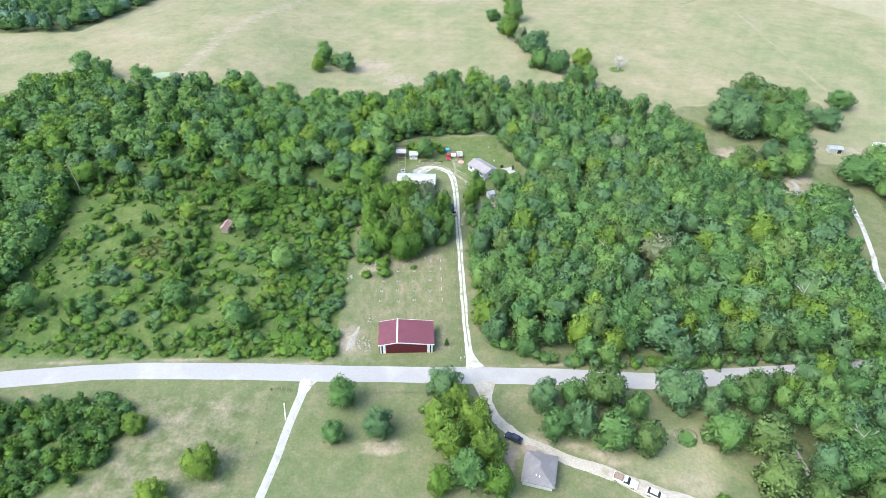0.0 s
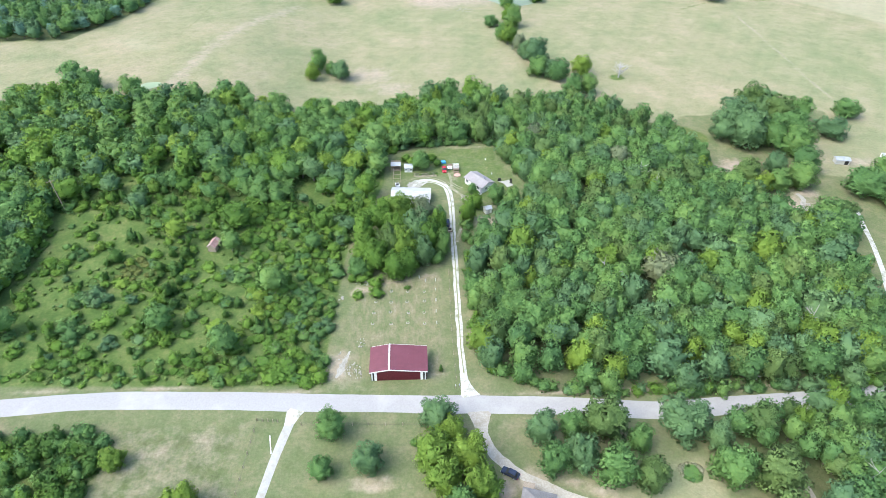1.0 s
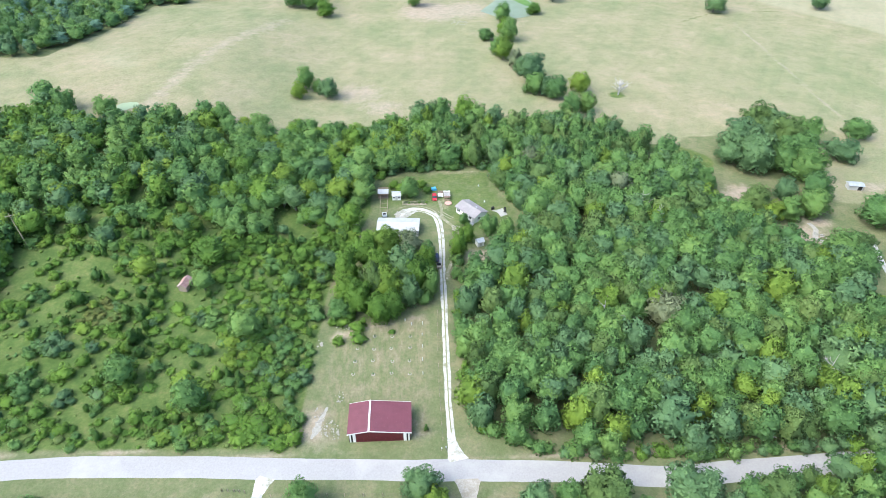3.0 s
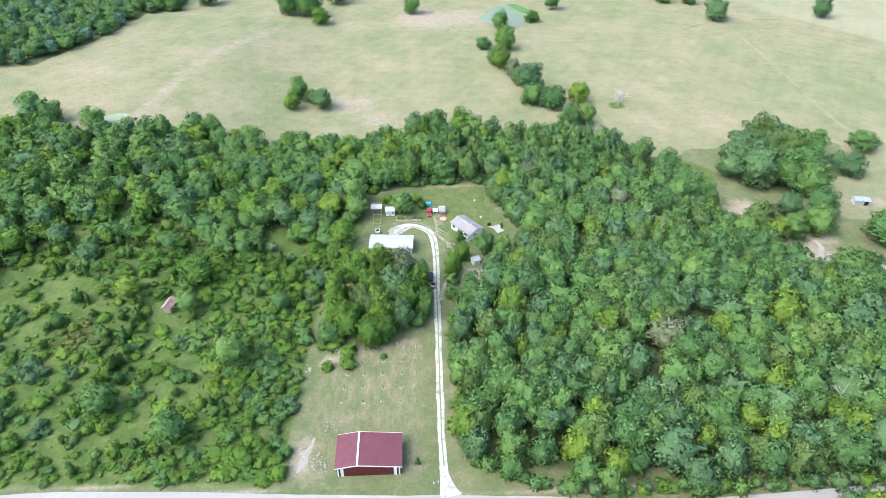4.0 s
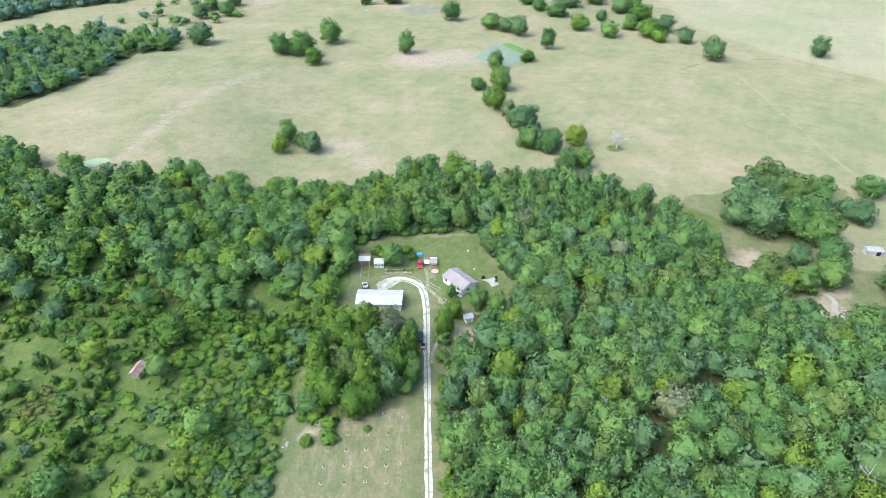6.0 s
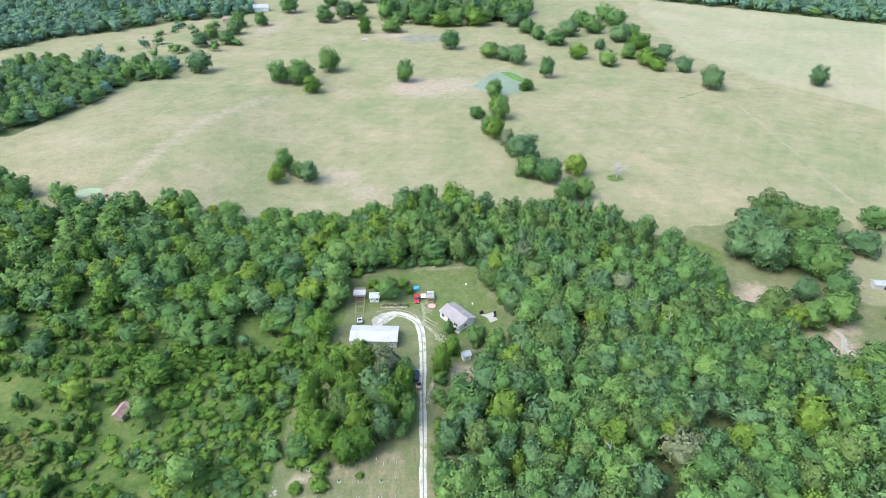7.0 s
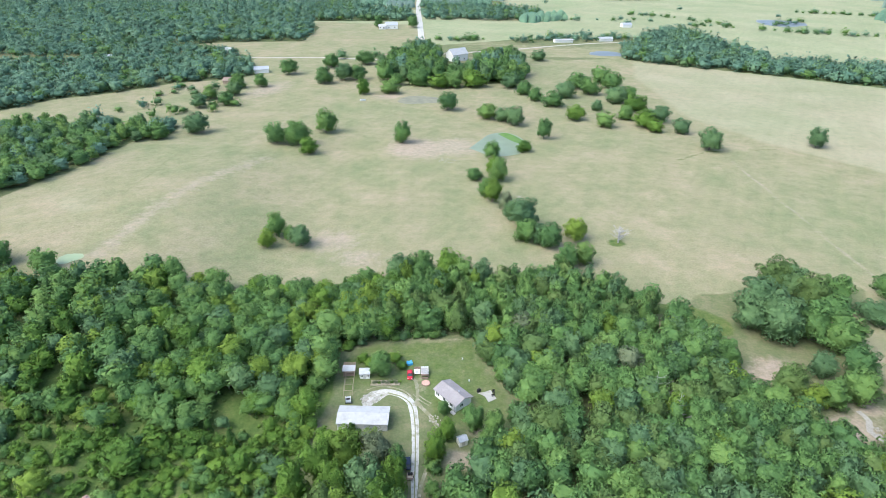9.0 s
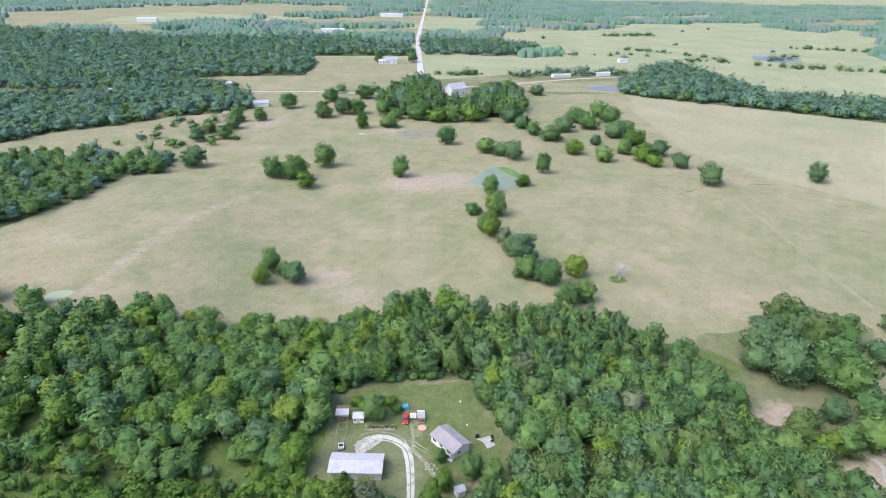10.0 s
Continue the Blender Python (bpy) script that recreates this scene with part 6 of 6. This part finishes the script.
part("drawbar", box(-0.05, 1.0, 0.42, 0.05, 2.1, 0.5), GREY_METAL, cart)
wheels(cart, [(-0.82, 0.0), (0.82, 0.0)], 0.3, 0.18)


def utility_cart():
    root = thing("utility_cart", -4.6, 198.6, None, 8, "grey utility cart with white rails", "cart")
    part("body", box(-0.75, -1.2, 0.45, 0.75, 1.2, 0.9, bevel=0.06), GREY_METAL, root)
    part("seat", box(-0.55, -0.3, 0.9, 0.55, 0.25, 1.25, bevel=0.06), TYRE, root, "black seat")
    for s in (-1, 1):
        part("rail", box(s * 0.7 - 0.05, -1.15, 0.9, s * 0.7 + 0.05, 1.15, 1.1, bevel=0.02), WHITE, root)
    wheels(root, [(-0.78, -0.8), (0.78, -0.8), (-0.78, 0.8), (0.78, 0.8)], 0.28)


utility_cart()


# ---- the yard ----
def chicken_run():
    root = thing("chicken_coop", -5.3, 211.5, 0, 0, "wooden chicken coop with a white sloping roof", "coop")
    for x in (-1.7, 1.7):
        for y in (-1.9, 1.9):
            part("post", box(x - 0.07, y - 0.07, 0, x + 0.07, y + 0.07, 2.6 if y > 0 else 2.3), PINE, root)
    part("wall", box(-1.7, 0.4, 0.3, 1.7, 0.5, 2.2), PINE, root, "brown board wall")
    part("floor_deck", box(-1.7, -1.9, 0.25, 1.7, 1.9, 0.33), PINE, root)
    part("roof", solid([(-2.1, 2.2), (0.6, 2.45), (0.6, 2.53), (-2.1, 2.28)], "x", -2.0, 1.9), WHITE_METAL, root, "white metal roof sheet")
    for k in range(4):
        part("slat", box(-1.8, 0.75 + k * 0.35, 2.5, 1.8, 0.87 + k * 0.35, 2.57), PINE, root)
    run = thing("garden_trellis", -4.9, 205.2, 0, 0, "long wooden garden frame of posts and rails", "trellis")
    for x in (-1.3, 1.3):
        for k in range(4):
            part("post", box(x - 0.05, -4.2 + k * 2.7, 0, x + 0.05, -4.1 + k * 2.7, 1.9), WOOD, run)
        part("rail", box(x - 0.04, -4.2, 1.9, x + 0.04, 4.1, 1.98), WOOD, run)
    for k in range(4):
        part("crossbar", box(-1.3, -4.19 + k * 2.7, 1.98, 1.3, -4.11 + k * 2.7, 2.05), WOOD, run)


chicken_run()


def garden_bed():
    root = thing("garden_bed", 5.8, 206.3, 0, 0, "weedy garden bed inside a low wire fence", "garden bed")
    part("soil", box(-4.3, -1.1, -0.1, 4.3, 1.3, 0.12, bevel=0.04), SOIL, root)
    for k in range(8):
        part("post", box(-4.4 + k * 1.25, -1.3, 0, -4.32 + k * 1.25, -1.22, 1.0), WOOD, root)
    for z in (0.4, 0.9):
        part("rail", box(-4.4, -1.275, z, 4.4, -1.245, z + 0.03), WOOD, root)


garden_bed()
for x, y, dry in ((2.4, 206.4, 1), (4.0, 206.2, 0), (7.8, 206.5, 0), (9.2, 206.3, 1), (3.1, 206.8, 1), (5.2, 206.6, 1), (6.3, 206.1, 1), (7.0, 206.9, 1), (8.6, 206.9, 1), (10, 206.8, 0)):
    plant(x, y, 0.8, 1.6, "shrub", LEAF_BROWN if dry else LEAF_SHRUB, "low weedy plant in the garden bed", "plants of the garden bed", "garden_plant", "plant")


def play_set():
    root = thing("play_set", 18.2, 210, 0, 0, "wooden play set with a pale slatted platform", "play set")
    for x in (-1.5, 0.6):
        for y in (-1.6, 1.9):
            part("post", box(x - 0.07, y - 0.07, 0, x + 0.07, y + 0.07, 1.6), PINE, root)
    part("platform", box(-1.6, -1.7, 0.9, 0.7, 2.0, 1.0), PINE, root, "brown platform deck")
    for k in range(8):
        part("slat", box(-1.65, -1.66 + k * 0.46, 1.6, 0.75, -1.46 + k * 0.46, 1.66), GREY_SIDING if k < 6 else WHITE, root, "pale slat")
    part("step", box(-1.4, -2.2, 0, 0.5, -1.75, 0.4, bevel=0.03), PINE, root, "brown step")
    lower = part("lower_deck", box(-3.7, -0.4, 0.5, -1.8, 2.0, 0.6), WHITE, root, "white lower deck")
    for x in (-3.6, -1.95):
        for y in (-0.3, 1.85):
            part("post", box(x - 0.05, y - 0.05, 0, x + 0.05, y + 0.05, 1.1), PINE, root)
    part("panel", box(-3.7, 1.9, 0.6, -1.8, 1.98, 1.5), PINE, root, "brown back panel")
    part("opening", box(-3.2, -0.2, 0.6, -2.4, 0.9, 0.72, bevel=0.02), GREY_SIDING, root, "grey seat box")
    sand = thing("sandbox", 18.0, 205.8, 0, 0, "round sandbox of salmon-coloured sand", "sandbox")
    bm = bmesh.new()
    bmesh.ops.create_cone(bm, cap_ends=True, segments=24, radius1=1.25, radius2=1.2, depth=0.26, matrix=pose(0, 0, 0.13))
    part("sand", bm, PINK_CLAY, sand)
    for k in range(10):
        a = k * math.tau / 10
        b = part("edging", box(-0.38, -0.07, 0, 0.38, 0.07, 0.32, bevel=0.02), PINE, sand)
        b.matrix_basis = pose(1.3 * math.cos(a), 1.3 * math.sin(a), 0, 0, 0, math.degrees(a) + 90)


play_set()
pile = thing("tarp_covered_pile", 13.2, 215.2, 0, 12, "pile covered with a bright blue tarp", "tarp")
bm = box(-1.3, -1.1, 0, 1.3, 1.1, 0.9)
bmesh.ops.subdivide_edges(bm, edges=bm.edges[:], cuts=4, use_grid_fill=True)
for v in bm.verts:
    if v.co.z > 0.1:
        v.co += Vector((0, 0, 0.3 * noise.noise(v.co * 1.4))) - Vector((v.co.x, v.co.y, 0)) * 0.12 * v.co.z
part("tarp", bm, BLUE_TARP, pile)
pile.scale = (0.75, 0.75, 0.8)
pad = tagged(new("patio", mesh_of("patio", slab([(33.2, 201.0), (35.2, 201.3), (37.2, 202.2), (38.5, 198.4), (36.0, 197.0), (35.2, 199.6)], -0.1, 0.1), CONCRETE)), "pale concrete patio slab behind the house", "patio", kind="structure")


def patio_chair(x, y, turn):
    root = thing("patio_chair", x, y, 0.1, turn, "black patio chair on the concrete slab", "chair", "chairs on the patio")
    part("seat", box(-0.35, -0.35, 0.4, 0.35, 0.35, 0.5, bevel=0.03), TYRE, root)
    part("backrest", box(-0.35, 0.3, 0.5, 0.35, 0.38, 1.05, bevel=0.03), TYRE, root)
    for sx in (-0.3, 0.3):
        for sy in (-0.3, 0.3):
            part("leg", box(sx - 0.03, sy - 0.03, 0, sx + 0.03, sy + 0.03, 0.4), TYRE, root)


patio_chair(37.9, 200.9, 0)
patio_chair(37.6, 199.6, 200)
gb = thing("gas_grill", 33.6, 201.6, 0, 30, "black covered gas grill behind the house", "grill")
part("cover", box(-0.6, -0.35, 0, 0.6, 0.35, 1.1, bevel=0.12), TYRE, gb)
for x, y, label in ((30, 217, "small white bucket on the lawn"), (31.2, 206.4, "white bin behind the house")):
    bk = thing("bucket", x, y, 0, 0, label, "bucket")
    bm = bmesh.new()
    bmesh.ops.create_cone(bm, cap_ends=True, segments=14, radius1=0.19, radius2=0.24, depth=0.5, matrix=pose(0, 0, 0.25))
    part("shell", bm, WHITE, bk)
    rim = bmesh.new()
    bmesh.ops.create_cone(rim, cap_ends=True, segments=14, radius1=0.26, radius2=0.26, depth=0.05, matrix=pose(0, 0, 0.5))
    part("rim", rim, WHITE, bk)


# saplings in pale mulch rings on the lot behind the barn
ring_rng = random.Random(8)


def sapling(x, y):
    root = thing("sapling", x, y, 0, ring_rng.uniform(0, 360), "young planted sapling in a ring of pale mulch", "sapling", "saplings on the lot")
    bm = bmesh.new()
    rings = []
    for k in range(14):
        t, wide = k * math.tau / 14, ring_rng.uniform(0.85, 1.2)
        rings.append([bm.verts.new((q * wide * math.cos(t), q * math.sin(t), z)) for q, z in ((0.27, 0.0), (0.32, 0.07), (0.40, 0.06), (0.48, 0.0))])
    for k in range(14):
        for j in range(3):
            bm.faces.new((rings[k][j], rings[k][j + 1], rings[k - 13][j + 1], rings[k - 13][j]))
    part("mulch_ring", bm, RUBBLE, root)
    part("stem", tube([(0, 0, 0), (0.02, 0, 0.5), (0, 0.03, 1.0)], 0.03, 0.012, 5), BARK, root)
    top = part("crown", crown_mesh("shrub", ring_rng.randrange(6), LEAF), None, root)
    top.scale = (0.055, 0.055, 0.06)
    top.location = (0, 0, 0.3)


for y, xs in ((128.2, (-10.6, -5.6, -0.7, 3.8)), (132.7, (-10.4, -5.7, -0.9, 3.8)), (137, (-10.2, -5.6, -1.0, 3.8)), (141.4, (-5.7, -0.8, 4.0))):
    for x in xs:
        sapling(x + ring_rng.uniform(-0.2, 0.2), y + ring_rng.uniform(-0.3, 0.3))


for x, y in ((7.2, 127.8), (7.2, 132.4), (7.3, 137.0), (7.3, 141.3), (4.4, 145.5), (7.5, 145.7), (2.6, 147.2)):
    stake = thing("planting_stake", x, y, 0, ring_rng.uniform(0, 90), "pale wooden planting stake on the dry lot", "stake", "stakes on the lot")
    part("stake", box(-0.07, -0.07, 0, 0.07, 0.07, 1.15), GREY_SIDING, stake)
    part("guard", tube([(0, 0, 0), (0, 0, 0.55)], 0.16, 0.14, 8), GRAVEL, stake, "pale tree guard")


def rubble_heap(x, y, rx, ry, turn, n, label, largest=0.42):
    """Loose pale stones and slabs lying on the ground."""
    root = thing("rubble", x, y, None, turn, label, "rubble")
    for k in range(n):
        a, q = ring_rng.uniform(0, math.tau), math.sqrt(ring_rng.random())
        s = ring_rng.uniform(0.28 * largest, largest)
        bm = box(-s, -s * ring_rng.uniform(0.5, 0.9), -0.1, s, s * 0.7, ring_rng.uniform(0.1, 0.28), bevel=0.06)
        ob = part("stone", bm, RUBBLE, root)
        ob.matrix_basis = pose(rx * q * math.cos(a), ry * q * math.sin(a), 0, 0, 0, ring_rng.uniform(0, 360))


tagged(ribbon("gravel_patch", [(-19.2, 109.5), (-18.2, 112), (-17.4, 115), (-16.4, 118.5)], (0.4, 1.3, 1.6, 1.2, 0.4), 0.03, RUBBLE, 0.55, 0.5), "pale spread of crushed rubble on bare soil", "gravel", kind="structure")
rubble_heap(-17.6, 114.4, 1.2, 4.0, 15, 40, "pale broken rubble spread on bare soil", 0.26)
rubble_heap(-14.6, 111.6, 1.8, 3.0, 20, 46, "scattered pale stones beside the red barn", 0.26)
rubble_heap(-13.6, 121.5, 1.2, 2.0, 0, 16, "few pale stones on the dry lot", 0.26)
rubble_heap(-14.5, 145.5, 2.0, 1.6, 0, 18, "small heap of pale stones by the shrubs")
rubble_heap(-20.5, 139.5, 1.4, 1.2, 30, 10, "small heap of pale stones at the lot's edge")
rubble_heap(-14.8, 194.6, 1.2, 0.8, 0, 8, "pale stones beside the western shrubs")
rubble_heap(143.2, 181, 1.6, 4.5, 20, 60, "pale scraped rubble in the eastern clearing")
rubble_heap(112, 203, 2.0, 1.6, 0, 12, "pale stones at the clearing's edge")
rubble_heap(20, 190.5, 1.6, 2.2, 20, 20, "scattered pale stones beside the driveway")
rubble_heap(1.2, 199.5, 2.6, 1.8, 10, 34, "loose limestone at the end of the driveway")
rubble_heap(36, 404, 5, 4, 0, 26, "pale stones of the pond's bank")


# ---- poles, fences, small things ----
def utility_pole(x, y, height, turn, lean=0.0):
    root = thing("utility_pole", x, y, None, turn, "weathered grey wooden utility pole with a crossarm", "utility pole", "utility poles")
    part("pole", tube([(0, 0, -0.5), (lean * 0.5, 0, height * 0.5), (lean, 0, height)], 0.17, 0.11, 8), WOOD, root)
    part("crossarm", box(lean - 1.2, -0.2, height - 0.9, lean + 1.2, -0.08, height - 0.74), WOOD, root)
    for u in (-1.0, -0.4, 0.4, 1.0):
        part("insulator", box(lean + u - 0.05, -0.19, height - 0.74, lean + u + 0.05, -0.09, height - 0.56, bevel=0.02), WHITE, root)


post = thing("marker_post", 17.2, 181, 0, 0, "short dark wooden post beside the driveway", "post")
part("post", box(-0.16, -0.16, -0.2, 0.16, 0.16, 1.2, bevel=0.03), TYRE, post)
part("cap", box(-0.2, -0.2, 1.2, 0.2, 0.2, 1.28, bevel=0.02), TYRE, post)
utility_pole(-114, 179, 13, 30, -0.6)


def fence(points, gap, label, wires=3, height=1.2, rails=WOOD):
    line = smooth_line(points, gap)
    root = thing("fence", 0, 0, 0, 0, label, "fence")
    for x, y in line:
        part("post", box(x - 0.07, y - 0.07, float(land(x, y)) - 0.2, x + 0.07, y + 0.07, float(land(x, y)) + height), rails, root)
    for k in range(wires):
        z = height * (0.35 + 0.6 * k / max(wires - 1, 1))
        part("wire", tube([(x, y, float(land(x, y)) + z) for x, y in line], 0.011, 0.011, 3), BARK, root)


fence([(-36.6, 97.2), (-37.2, 85), (-38.2, 69), (-39, 55)], 3.0, "wooden posts and wire along the dry field")
fence([(-36.6, 97.2), (-34, 97), (-31.6, 96.6)], 2.4, "short wooden fence at the driveway's mouth")
fence([(-26, 95.6), (-14, 95.2), (2, 94.6)], 4.0, "wire fence along the mown roadside lawn")
fence([(11.4, 108), (11.2, 125), (11.6, 145), (11.8, 150)], 4.2, "wire fence beside the white driveway")
fence([(16.6, 118), (16.4, 128)], 5.0, "old posts beside the driveway", 1)
for x, y in ((12.0, 105.4), (11.0, 105.2)):
    mb = thing("mailbox", x, y, 0, 0, "grey mailbox on a wooden post beside the road", "mailbox", "mailboxes by the road")
    part("post", box(-0.06, -0.06, 0, 0.06, 0.06, 1.05), WOOD, mb)
    part("box", box(-0.12, -0.26, 1.05, 0.12, 0.26, 1.32, bevel=0.05), GREY_METAL, mb)
pl = thing("white_board", -32.4, 90.8, 0, -77, "long white board lying on the grass", "board")
for u in (-2.4, 0.1):
    part("plank", box(u, -0.12, 0, u + 2.4, 0.12, 0.06, bevel=0.015), WHITE, pl)


def dead_tree(x, y, height, seed, label, thick=0.3, z=None, spread=0.5, limbs=13):
    """A bare bleached tree: a trunk, limbs and twigs."""
    rng = random.Random(seed)
    root = thing("dead_tree", x, y, z, rng.uniform(0, 360), label, "tree", "dead trees")
    part("trunk", tube([(0, 0, -0.3), (0.1, 0, height * 0.3), (0.2, 0.1, height * 0.7), (0.1, 0.3, height)], thick, 0.04, 7), DEADWOOD, root)
    for k in range(limbs):
        a, z0 = rng.uniform(0, math.tau), height * rng.uniform(0.15, 0.85)
        r = height * spread * (1.1 - z0 / height) * rng.uniform(0.7, 1.2)
        tip = Vector((r * math.cos(a), r * math.sin(a), z0 + r * rng.uniform(0.3, 0.9)))
        mid = Vector((0.5 * tip.x, 0.5 * tip.y, z0 + 0.35 * (tip.z - z0)))
        limb = part("limb", tube([(0.1, 0.05, z0), mid, tip], thick * 0.42, 0.035, 5), DEADWOOD, root)
        for j in range(3):
            b = a + rng.uniform(-1.1, 1.1)
            q = mid.lerp(tip, rng.uniform(0.1, 0.8))
            part("twig", tube([q, q + Vector((math.cos(b), math.sin(b), rng.uniform(0.2, 1.0))) * r * 0.45], thick * 0.2, 0.03, 4), DEADWOOD, limb)


dead_tree(105.5, 297, 7, 1, "bare bleached dead tree standing in the pasture", 0.4, spread=0.8, limbs=26)
dead_tree(84, 196, 11, 2, "bare grey dead tree rising from the wood", 0.25)
dead_tree(87, 186, 12, 3, "bare grey dead tree rising from the wood", 0.22, spread=0.35)
dead_tree(57, 142, 11, 4, "bare grey dead tree rising from the wood", 0.22)
dead_tree(99, 75, 9, 5, "bare grey dead tree at the wood's edge", 0.17, spread=0.6)
dead_tree(109, 121, 11, 6, "bare grey dead tree rising from the wood", 0.2, spread=0.4)
dead_tree(86.5, 104.5, 8, 7, "bare grey dead tree leaning beside the road", 0.14, spread=0.22)
dead_tree(66, 331, 9, 9, "bare grey dead tree among the creek trees", 0.3, spread=0.6)
plant(62, 80.0, 0.6, 5.0, "fine", LEAF, "low round mound of wild weeds on the lawn", "", "weed_mound", "plant")
for k in range(18):
    a = k * math.tau / 18
    plant(62 + 2.3 * math.cos(a), 80.2 + 2.0 * math.sin(a), 0.9 + 0.2 * math.sin(5 * a), 1.2 + 0.3 * math.sin(3 * a), "shrub", LEAF_STRAW if math.sin(a) > -0.6 else LEAF, "pale seeding weed on the round mound", "weeds of the round mound", "weed_clump", "plant")
trough = thing("water_trough", -23, 545, None, 20, "white livestock trough under a pasture tree", "trough")
part("basin", box(-2.2, -0.9, 0, 2.2, 0.9, 0.9, bevel=0.15), WHITE, trough)
part("water", box(-2.0, -0.7, 0.9, 2.0, 0.7, 0.905), WATER_SILVER, trough)
for x, y in ((21.8, 199.6), (23.0, 196.6), (24.6, 194.2), (20.9, 201.8)):
    plant(x, y, 0.9, 1.3, "shrub", LEAF_CEDAR, "small dark shrub against the house wall", "shrubs along the house", "shrub", "shrub")
